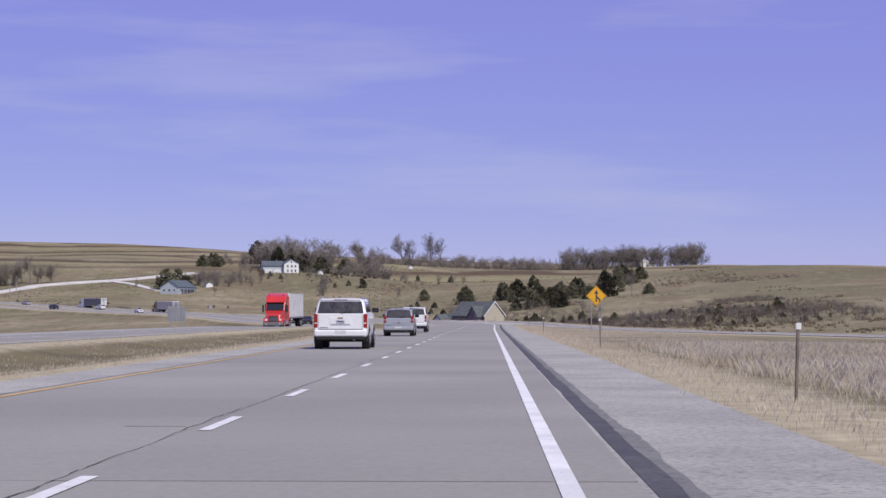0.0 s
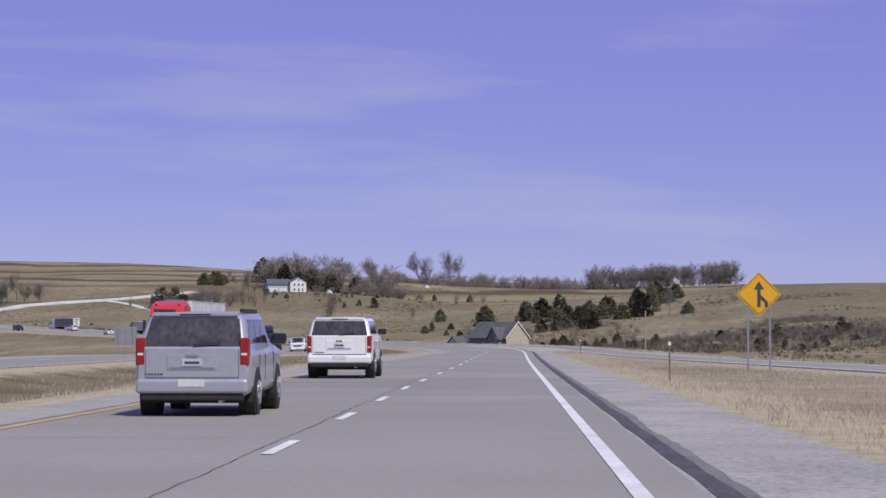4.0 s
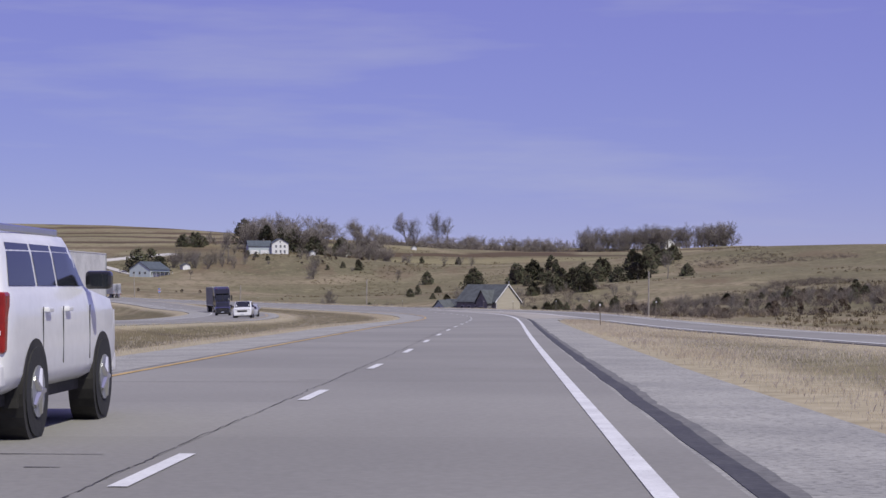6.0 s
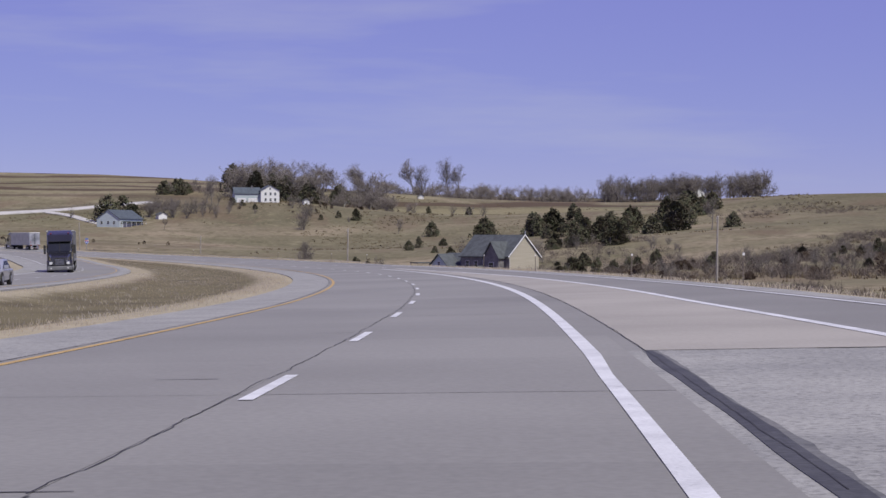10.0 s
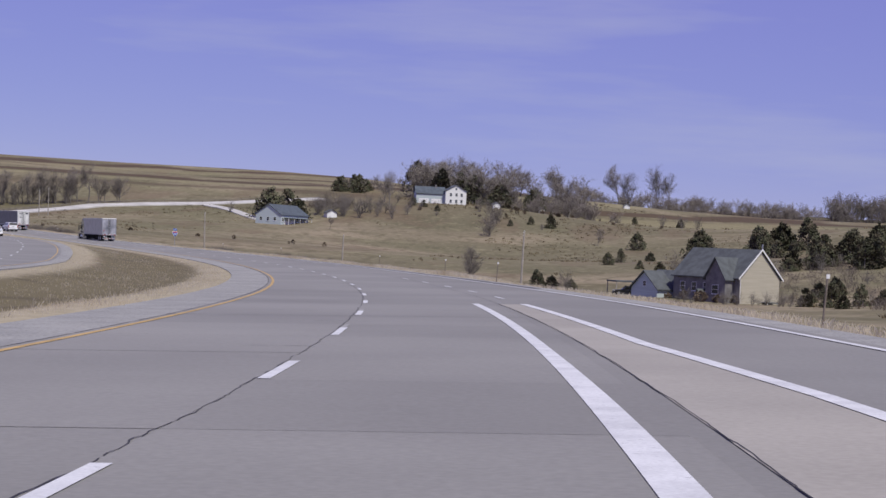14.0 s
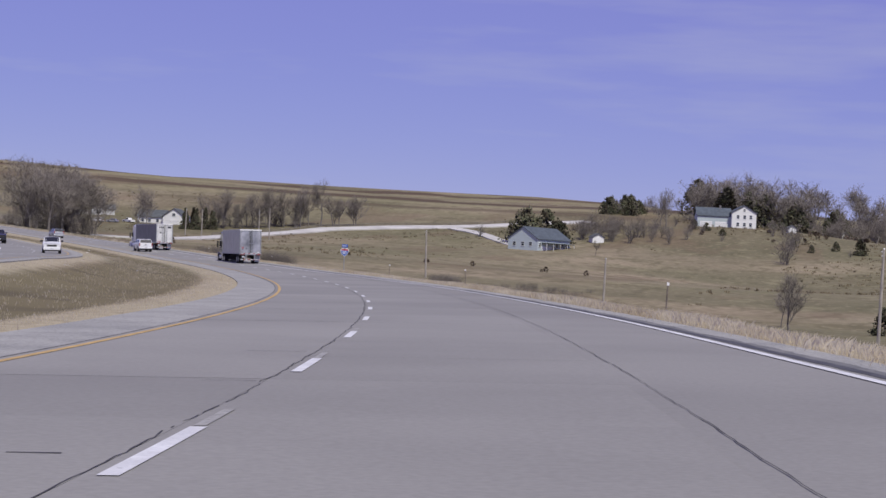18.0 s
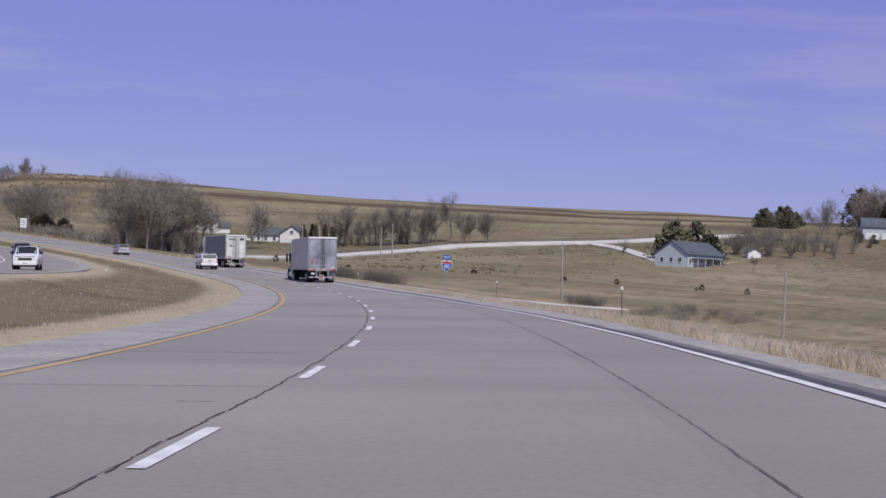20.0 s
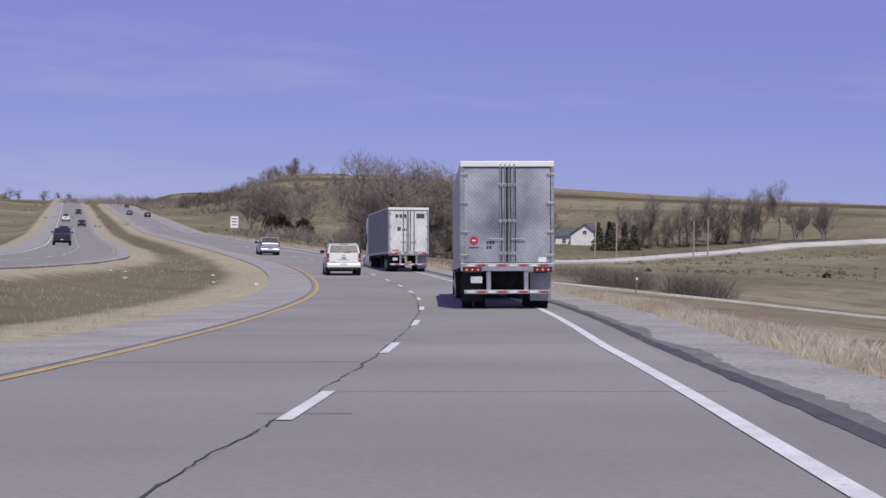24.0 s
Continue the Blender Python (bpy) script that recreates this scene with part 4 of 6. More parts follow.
    s0, s1, s2 = 0.30, L * 0.255, L * 0.415
    front = scuttle * L - 0.28
    for sx in (-1, 1):
        side_pane(sx, s0, s1 - 0.03, s0 + 0.06, s1 - 0.03)
        side_pane(sx, s1 + 0.05, s2 - 0.03, s1 + 0.05, s2 - 0.03)
        side_pane(sx, s2 + 0.04, front, s2 + 0.04, brow * L + 0.12)
        for y in (s1 + 0.01, s2, front - 0.05):
            part("door_seam", box(*sorted((sx * (W - 0.005), sx * (W + 0.003))), y, y + 0.012, clear + 0.22, belt * 0.9), DARK, t)
        for y in (s1 + 0.1, s2 + 0.1):
            part("door_handle", box(*sorted((sx * (W - 0.02), sx * (W + 0.035))), y, y + 0.2, belt * 0.86, belt * 0.895, 0.012), paint, t)
        part("wing_mirror", box(*sorted((sx * (W - 0.04), sx * (W + 0.23))), front - 0.12, front + 0.04, belt + 0.03, belt + 0.22, 0.05, segments=3), BLACK_PAINT, t, "black mirror housing")
        part("mirror_glass", box(*sorted((sx * (W + 0.03), sx * (W + 0.2))), front - 0.127, front - 0.119, belt + 0.06, belt + 0.19), TINTED, t)
        lamp = (belt * 0.60, belt + 0.01) if kind != "crossover" else (belt * 0.74, belt + 0.16)
        lens = part("tail_light", box(*sorted((sx * (W - 0.175), sx * (W - 0.018))), -0.006, 0.2, lamp[0], lamp[1], 0.035, segments=3), AMBER, t, "tall red tail light")
        part("reversing_lens", box(*sorted((sx * (W - 0.145), sx * (W - 0.05))), -0.01, 0.02, lamp[0] + 0.16, lamp[0] + 0.2, 0.006), HEADLAMP, lens, "clear lens")
        part("headlight", box(*sorted((sx * (W - 0.42), sx * (W - 0.12))), L - 0.24, L - 0.01, belt * 0.68, belt * 0.84, 0.03), HEADLAMP, t, "clear headlight")
        part("mud_flap", box(*sorted((sx * (W - 0.28), sx * (W - 0.03))), ya - R - 0.1, ya - R - 0.08, clear * 0.7, clear + 0.15), DARK, t)
        part("roof_rail", box(*sorted((sx * W * 0.735, sx * W * 0.775)), 0.55, brow * L - 0.1, H - 0.03, H + 0.04, 0.015), CHROME if kind == "suv" else DARK, t)
        for y in (ya, yb):
            part("wheel_arch", tube((sx * (W - 0.26), y, R), (sx * (W + 0.006), y, R), R + 0.075, sides=28), DARK, t)
            tyre = wheel(t, sx * (W - 0.105), y, R, 0.25)
            for j in range(5):
                c = Vector((sx * (W + 0.027), y, R))
                d = Vector((0, math.cos(j * 1.2566), math.sin(j * 1.2566))) * R * 0.52
                part("spoke", tube(c, c + d, 0.05, 0.028, 6), CHROME, tyre, "bright alloy spoke")
    up = Vector((0, rake, H - belt)).normalized()
    g = (H - belt) / up.z
    part("rear_window", plate([(-W * 0.85, 0.03), (W * 0.85, 0.03), (W * 0.765, g * 0.80), (-W * 0.765, g * 0.80)], 0.02, (0, -0.008, belt), (1, 0, 0), up), DUSTY_GLASS, t, "dusty dark rear window")
    part("wiper", tube((0.02, -0.03 + 0.02, belt + 0.05), (0.45, 0.0, belt + 0.09), 0.012, sides=6), DARK, t)
    spoiler = part("roof_spoiler", box(-W * 0.74, W * 0.74, rake * 0.74, rake * 0.9 + 0.2, H - 0.085, H - 0.02, 0.02), paint, t)
    part("brake_light", box(-0.25, 0.25, rake * 0.74 - 0.006, rake * 0.74 + 0.03, H - 0.07, H - 0.045, 0.004), TINTED, spoiler, "dark brake light")
    part("tailgate_recess", prism([(-0.012, belt * 0.68), (-0.012, belt * 0.90), (0.03, belt * 0.90), (0.03, belt * 0.68)], -0.40, 0.40, 0.006), paint, t)
    # grey strip laid in as shade along the foot of the recess
    part("recess_shade", box(-0.36, 0.36, -0.018, -0.01, belt * 0.70, belt * 0.712, 0.003), GREY_PANEL, t)
    part("number_plate", box(-0.16, 0.16, -0.026, -0.012, belt * 0.735, belt * 0.835, 0.004), PLATE, t, "pale blue plate")
    part("plate_bar", box(-0.12, 0.12, -0.029, -0.026, belt * 0.765, belt * 0.80), INK, t)
    part("emblem", box(-0.10, 0.10, -0.032, -0.012, belt * 0.875, belt * 0.905, 0.006), GOLD if kind == "suv" else CHROME, t)
    for j in range(6):
        part("lettering", box(-0.76 + j * 0.05, -0.725 + j * 0.05, -0.006, 0.002, belt * 0.60, belt * 0.625), INK, t)
    part("tailgate_seam", box(-W * 0.8, W * 0.8, -0.012, 0.01, belt * 0.555, belt * 0.575), GREY_PANEL, t)
    for sx in (-1, 1):
        part("tailgate_seam", box(sx * W * 0.805 - 0.005, sx * W * 0.805 + 0.005, -0.006, 0.02, belt * 0.56, belt * 0.98), GREY_PANEL, t)
    bump = part("rear_bumper", box(-W * 0.965, W * 0.965, -0.09, 0.2, clear + 0.06, belt * 0.545, 0.07, segments=4), paint, t)
    part("bumper_plate", box(-0.21, 0.21, -0.096, -0.085, clear + 0.17, clear + 0.29, 0.006), DIRTY_WHITE, bump)
    part("lower_valance", box(-W * 0.88, W * 0.88, -0.05, 0.2, clear - 0.05, clear + 0.08, 0.03), DARK, t)
    part("exhaust", tube((W * 0.5, -0.03, clear - 0.05), (W * 0.5, 0.4, clear - 0.05), 0.04, sides=12), GALV, t)
    part("underbody", box(-W + 0.15, W - 0.15, 0.25, L - 0.3, clear - 0.1, clear + 0.16), DARK, t)
    part("axle", tube((-W + 0.2, ya, R * 0.8), (W - 0.2, ya, R * 0.8), 0.08, sides=10), DARK, t)
    part("front_bumper", box(-W * 0.9, W * 0.9, L - 0.2, L + 0.05, clear, belt * 0.5, 0.06, segments=3), paint, t)
    part("grille", box(-W * 0.52, W * 0.52, L - 0.06, L + 0.02, belt * 0.60, belt * 0.76, 0.02), DARK, t)
    part("front_plate", box(-0.16, 0.16, L + 0.05, L + 0.062, clear + 0.1, clear + 0.2, 0.004), PLATE, t)
    vs, fs = [], []
    for i in range(7):
        y = brow * L + 0.10 + (scuttle * L - 0.06 - brow * L - 0.10) * i / 6
        pts = section(y)[6:]
        for j in range(7):
            x = wide(y) * (0.74 + 0.06 * i / 6) * (j / 3 - 1)
            vs.append((x, y, float(np.interp(-abs(x), [-c for c, _ in pts], [z for _, z in pts])) + 0.012))
    for i in range(6):
        for j in range(6):
            p = i * 7 + j
            fs.append((p, p + 1, p + 8, p + 7))
    link("windscreen", vs, fs, TINTED, t, "dark windscreen")
    part("bonnet_seam", box(-W * 0.8, W * 0.8, L - 0.05, L - 0.035, belt * 0.86, belt * 0.875), DARK, t)
    return t


def car(m, paint, label, kind="suv", name="car"):
    """A road car seen from any side; kind: suv, crossover, saloon, van or pickup."""
    if kind in ("suv", "crossover", "van"):
        return shell_car(m, paint, label, kind, name)
    L, W, H, R, wb = {"saloon": (4.7, 0.91, 1.45, 0.33, 2.75), "pickup": (5.8, 1.0, 1.9, 0.41, 3.6)}[kind]
    t = thing(name, label, "car", m)
    belt = H * 0.60
    clear = R * 0.62
    ya, yb = L * 0.20, L * 0.20 + wb
    low = [(0.04, clear + 0.08), (0.0, belt * 0.55), (0.06, belt), (L * 0.66, belt), (L - 0.25, belt * 0.9), (L - 0.02, belt * 0.6), (L - 0.08, clear)]
    bm = prism(low, -W, W, 0.06)
    for v in bm.verts:
        v.co.x *= 1 - 0.10 * max(0, (v.co.y - L * 0.75) / (L * 0.25)) - (0.04 if v.co.z > belt - 0.05 else 0)
    part("body", bm, paint, t)
    if kind == "pickup":
        roof = [(L * 0.34, belt - 0.02), (L * 0.36, H - 0.03), (L * 0.56, H), (L * 0.70, belt - 0.02)]
    else:
        roof = [(0.45, belt - 0.02), (1.15, H - 0.05), (2.3, H), (L * 0.72, belt - 0.02)]
    bm = prism(roof, -W + 0.06, W - 0.06, 0.05)
    for v in bm.verts:
        k = max(0.0, (v.co.z - belt) / (H - belt))
        v.co.x *= 1 - 0.14 * k
    part("cabin", bm, paint, t)
    (y0, _), (y1, _), (y2, _), (y3, _) = roof

    def pane_side(sx, a, b):
        lo, hi = belt + 0.04, H - 0.12

        def edge(z):
            k = (z - belt) / (H - belt)
            return sx * ((W - 0.06) * (1 - 0.14 * k) + 0.006)
        bm = bmesh.new()
        f = lambda y, z: bm.verts.new((edge(z), y, z))
        skew_a = (y1 - y0) * 0.8 if a < y1 else 0
        skew_b = (y2 - y3) * 0.8 if b > y2 else 0
        vs = [f(a, lo), f(b, lo), f(b + skew_b, hi), f(a + skew_a, hi)]
        bm.faces.new(vs)
        bmesh.ops.solidify(bm, geom=bm.faces[:], thickness=0.004)
        part("side_window", bm, TINTED, t, "dark tinted glass")
    mid = (y1 + y2) / 2
    for sx in (-1, 1):
        pane_side(sx, y0 + 0.18, y1 + (mid - y1) * 0.45)
        pane_side(sx, y1 + (mid - y1) * 0.5, mid + (y2 - mid) * 0.35)
        pane_side(sx, mid + (y2 - mid) * 0.42, y3 - 0.22)
        part("door_seam", box(min(sx * W, sx * (W + 0.003)), max(sx * W, sx * (W + 0.003)), mid - 0.3, mid - 0.285, clear + 0.25, belt - 0.04), DARK, t)
        part("door_handle", box(min(sx * W, sx * (W + 0.03)), max(sx * W, sx * (W + 0.03)), mid - 0.22, mid - 0.02, belt - 0.14, belt - 0.1, 0.008), paint, t)
        part("wing_mirror", box(min(sx * (W - 0.02), sx * (W + 0.22)), max(sx * (W - 0.02), sx * (W + 0.22)), y3 - 0.42, y3 - 0.25, belt + 0.02, belt + 0.22, 0.03), paint, t)
        part("tail_light", box(min(sx * (W - 0.155), sx * (W - 0.015)), max(sx * (W - 0.155), sx * (W - 0.015)), -0.012, 0.14, belt * 0.66, belt - 0.08, 0.03), AMBER, t, "red tail light")
        part("headlight", box(min(sx * (W - 0.42), sx * (W - 0.12)), max(sx * (W - 0.42), sx * (W - 0.12)), L - 0.2, L - 0.01, belt * 0.68, belt * 0.84, 0.03), HEADLAMP, t, "clear headlight")
        for y in (ya, yb):
            part("wheel_arch", tube((sx * (W - 0.2), y, R), (sx * (W + 0.005), y, R), R + 0.07, sides=20), DARK, t)
            wheel(t, sx * (W - 0.11), y, R, 0.24)
    # rear screen and front screen
    slope = Vector((0, y1 - y0, (H - 0.06) - belt)).normalized()
    if kind != "pickup":
        part("rear_window", plate([(-W * 0.80, 0.09), (W * 0.80, 0.09), (W * 0.72, (H - belt) * 0.76), (-W * 0.72, (H - belt) * 0.76)], 0.02, (0, y0 - 0.012, belt), (1, 0, 0), slope), TINTED, t, "dark rear window")
        part("roof_spoiler", box(-W * 0.7, W * 0.7, y1 - 0.18, y1 + 0.1, H - 0.09, H - 0.03, 0.02), paint, t)
    else:
        part("tailgate", box(-W + 0.1, W - 0.1, -0.02, 0.05, belt * 0.6, belt - 0.05, 0.02), paint, t)
    slope = Vector((0, y2 - y3, H - belt)).normalized()
    part("windscreen", plate([(-W * 0.8, 0.08), (W * 0.8, 0.08), (W * 0.7, (H - belt) * 1.05), (-W * 0.7, (H - belt) * 1.05)], 0.02, (0, y3 + 0.015, belt), (-1, 0, 0), slope), TINTED, t, "dark windscreen")
    part("rear_bumper", box(-W + 0.03, W - 0.03, -0.07, 0.12, clear + 0.1, belt * 0.55, 0.04), paint, t)
    part("lower_valance", box(-W + 0.1, W - 0.1, -0.04, 0.15, clear - 0.02, clear + 0.12, 0.02), DARK, t)
    part("front_bumper", box(-W + 0.08, W - 0.08, L - 0.12, L + 0.06, clear, belt * 0.5, 0.05), paint, t)
    part("grille", box(-W * 0.5, W * 0.5, L - 0.06, L + 0.03, belt * 0.52, belt * 0.78, 0.02), DARK, t)
    part("number_plate", box(-0.17, 0.17, -0.03, -0.012, belt * 0.70, belt * 0.83, 0.004), PLATE, t)
    part("emblem", box(-0.1, 0.1, -0.03, -0.012, belt * 0.86, belt * 0.91, 0.004), CHROME, t)
    part("underbody", box(-W + 0.15, W - 0.15, 0.2, L - 0.3, clear - 0.06, clear + 0.2), DARK, t)
    return t

# ---- traffic on the near carriageway ----
LANE_R, LANE_L = 0.0, -4.35
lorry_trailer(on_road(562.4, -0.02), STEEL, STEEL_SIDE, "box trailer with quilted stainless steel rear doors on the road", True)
tractor(on_road(562.4, -0.02), BLACK_PAINT, "dark sleeper-cab lorry pulling the quilted steel trailer")
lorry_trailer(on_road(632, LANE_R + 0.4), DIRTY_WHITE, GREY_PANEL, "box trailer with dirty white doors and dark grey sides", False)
tractor(on_road(632, LANE_R + 0.4), WHITE_PAINT, "white sleeper-cab lorry pulling the white-doored trailer")
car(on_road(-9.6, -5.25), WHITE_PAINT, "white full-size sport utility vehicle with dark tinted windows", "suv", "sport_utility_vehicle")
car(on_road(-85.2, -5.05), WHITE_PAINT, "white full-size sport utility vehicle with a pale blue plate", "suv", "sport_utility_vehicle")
car(on_road(-38.5, -5.05), SILVER_PAINT, "silver crossover car with red tail lights", "crossover", "crossover_car")
car(on_road(622.6, -4.3), WHITE_PAINT, "white full-size sport utility vehicle beside the trailers", "suv", "sport_utility_vehicle")
for s, u, paint, kind, label in ((690, LANE_L, SILVER_PAINT, "crossover", "silver crossover car driving uphill"), (1080, LANE_R, BLACK_PAINT, "saloon", "small black saloon car far uphill"),
                                 (1110, LANE_L, BLUE_PAINT, "saloon", "dark blue saloon car far uphill"), (1290, LANE_R, BLACK_PAINT, "saloon", "small black saloon car far uphill")):
    car(on_road(s, u), paint, label, kind)


# ---- traffic coming the other way ----
def oncoming(s, lane):
    return on_road(s, float(along(WEST, s)) + lane, 180, float(along(WEST_DZ, s)))


IN, OUT = -1.8, -5.5
red = oncoming(85, IN)
lorry_trailer(red, DIRTY_WHITE, DIRTY_WHITE, "white box trailer behind a red lorry cab", False)
tractor(red, RED_PAINT, "bright red sleeper-cab lorry on the far carriageway")
dark = oncoming(298, OUT)
lorry_trailer(dark, GREY_PANEL, GREY_PANEL, "dark grey box trailer on the far carriageway", False)
tractor(dark, BLACK_PAINT, "black sleeper-cab lorry with chrome stacks")
for s, lane, paint, kind, name, label in (
        (180, IN, WHITE_PAINT, "van", "minivan", "white minivan on the far carriageway"),
        (200, IN, SILVER_PAINT, "saloon", "car", "grey saloon car beside the white minivan"),
        (218, OUT, BLACK_PAINT, "crossover", "car", "black crossover car on the far carriageway"),
        (621, OUT, BLACK_PAINT, "suv", "sport_utility_vehicle", "black sport utility vehicle coming round the bend"),
        (535, IN, WHITE_PAINT, "crossover", "car", "white crossover car on the far carriageway"),
        (737, OUT, BLACK_PAINT, "suv", "sport_utility_vehicle", "black sport utility vehicle coming downhill"),
        (960, IN, BLACK_PAINT, "saloon", "car", "black saloon car coming downhill"),
        (840, OUT, BLUE_PAINT, "crossover", "car", "dark blue crossover car coming downhill"),
        (1010, OUT, WHITE_PAINT, "van", "minivan", "white minivan far up the hill"),
        (1120, IN, BLACK_PAINT, "saloon", "car", "black saloon car far up the hill")):
    car(oncoming(s, lane), paint, label, kind, name)

# ---- houses ----
def gabled(parent, x0, x1, y0, y1, z0, eave, ridge, along_x, wall, roof):
    """A gable-roofed block: walls with their gables in one mesh, two roof slabs with overhang."""
    bm = bmesh.new()
    if along_x:
        c = (y0 + y1) / 2
        ends = [[(x, y0, z0), (x, y1, z0), (x, y1, eave), (x, c, ridge), (x, y0, eave)] for x in (x0, x1)]
    else:
        c = (x0 + x1) / 2
        ends = [[(x0, y, z0), (x1, y, z0), (x1, y, eave), (c, y, ridge), (x0, y, eave)] for y in (y0, y1)]
    a, b = [[bm.verts.new(p) for p in e] for e in ends]
    bm.faces.new(a)
    bm.faces.new(list(reversed(b)))
    for i in range(5):
        bm.faces.new((a[i], b[i], b[(i + 1) % 5], a[(i + 1) % 5]))
    bmesh.ops.recalc_face_normals(bm, faces=bm.faces)
    part("wall", bm, wall, parent)
    o, th = 0.45, 0.18
    half = (y1 - y0) / 2 if along_x else (x1 - x0) / 2
    k = (ridge - eave) / half
    for side in (-1, 1):
        bm = bmesh.new()
        pts = []
        for e in ((x0 - o, x1 + o) if along_x else (y0 - o, y1 + o)):
            for d, z in ((0, ridge + 0.06), (half + o, eave - k * o + 0.06)):
                for up in (0, th):
                    pts.append((e, c + side * d, z + up) if along_x else (c + side * d, e, z + up))
        v = [bm.verts.new(p) for p in pts]
        for f in ((0, 2, 6, 4), (1, 5, 7, 3), (0, 1, 3, 2), (4, 6, 7, 5), (2, 3, 7, 6), (0, 4, 5, 1)):
            bm.faces.new([v[i] for i in f])
        bmesh.ops.recalc_face_normals(bm, faces=bm.faces)
        part("roof", bm, roof, parent)


def window(parent, x, y, z, w, h, face="y", sign=-1, name="window"):
    """A framed window on a wall whose outside looks along sign of the axis named."""
    def b(a0, a1, d0, d1, z0, z1):
        lo, hi = min(sign * d0, sign * d1), max(sign * d0, sign * d1)
        return box(x + a0, x + a1, y + lo, y + hi, z0, z1) if face == "y" else box(x + lo, x + hi, y + a0, y + a1, z0, z1)
    fr = part(name, b(-w / 2 - 0.08, w / 2 + 0.08, -0.02, 0.05, z - 0.08, z + h + 0.08), TRIM, parent, "white framed window")
    part("pane", b(-w / 2, w / 2, 0.05, 0.06, z, z + h), PANE, fr)
    part("glazing_bar", b(-w / 2, w / 2, 0.06, 0.075, z + h / 2 - 0.03, z + h / 2 + 0.03), TRIM, fr)
    part("sill", b(-w / 2 - 0.12, w / 2 + 0.12, 0.05, 0.14, z - 0.14, z - 0.08), TRIM, fr)


def door(parent, x, y, z, w, h, face="y", sign=-1, material=None):
    lo, hi = min(0, sign * 0.06), max(0, sign * 0.06)
    bm = box(x - w / 2, x + w / 2, y + lo, y + hi, z, z + h, 0.01) if face == "y" else box(x + lo, x + hi, y - w / 2, y + w / 2, z, z + h, 0.01)
    d = part("door", bm, material or TRIM, parent)
    if w > 2:
        for k in range(1, 4):
            zz = z + h * k / 4
            bm = box(x - w / 2, x + w / 2, y + sign * 0.075 - 0.01, y + sign * 0.075 + 0.01, zz - 0.02, zz + 0.02) if face == "y" else box(x + sign * 0.075 - 0.01, x + sign * 0.075 + 0.01, y - w / 2, y + w / 2, zz - 0.02, zz + 0.02)
            part("panel_seam", bm, GREY_PANEL, d)


def hill_house():
    h = thing("house", "white gabled hilltop house with a long dark roof", "house", on_land(-86, 1102, 14, -0.2) @ Matrix.Diagonal((1.02, 1.02, 1.08, 1)))
    gabled(h, -4.8, 4.8, 0, 12, -1, 5.4, 8.0, False, SIDING, SHINGLE_BLUE)
    gabled(h, -18, -4.8, 2.5, 11.5, -1, 4.0, 6.9, True, SIDING_BLUE, SHINGLE_BLUE)
    for x in (-2.4, 0.2, 2.6):
        window(h, x, 0, 3.2, 1.0, 1.3)
        window(h, x, 0, 0.4, 1.0, 1.3)
    window(h, 0, 0, 5.9, 0.8, 0.9)
    door(h, -14.5, 2.5, -0.6, 4.8, 2.4)
    door(h, -8.6, 2.5, -0.6, 4.8, 2.4)
    part("chimney", box(-9, -8.2, 6.4, 7.2, 5.8, 8.0, 0.03), BRICKY, h)


def valley_house():
    h = thing("house", "grey-blue sided house with a dark roof and white porch", "house", on_land(-150.3, 980, -20, -0.6))
    gabled(h, -6, 6, 0, 22, -2.2, 3.6, 7.5, False, SIDING_BLUE, SHINGLE_BLUE)
    for x in (-3.4, 0, 3.2):
        window(h, x, 0, 1.0, 1.1, 1.3)
    for y in (1.6, 13.0, 16.4, 19.8):
        window(h, 6, y, 0.8, 1.2, 1.3, "x", 1)
    for y in (4.6, 8.8):
        door(h, 6, y, -1.6, 3.4, 2.6, "x", 1)
    part("porch_roof", box(6.02, 8.3, 2.6, 21.6, 2.1, 2.32, 0.03), SHINGLE_BLUE, h)
    for y in (2.8, 7.4, 12.0, 16.7, 21.4):
        part("porch_post", box(8.05, 8.2, y - 0.08, y + 0.08, -2.2, 2.1), TRIM, h, "white post")
    deck = part("deck", box(6.02, 8.5, 11.2, 21.8, 0.2, 0.4, 0.02), POLE_WOOD, h)
    for y in (11.4, 14.8, 18.2, 21.5):
        part("deck_post", box(8.3, 8.45, y, y + 0.15, -2.2, 1.3), POLE_WOOD, deck)
    s = thing("garden_shed", "small white shed with a dark roof", "shed", on_land(-131, 1022, 30, 0.2))
    gabled(s, -2.2, 2.2, 0, 4, -0.3, 2.3, 3.5, False, SIDING, SHINGLE)
    door(s, 0, 0, 0, 1.4, 2.0)


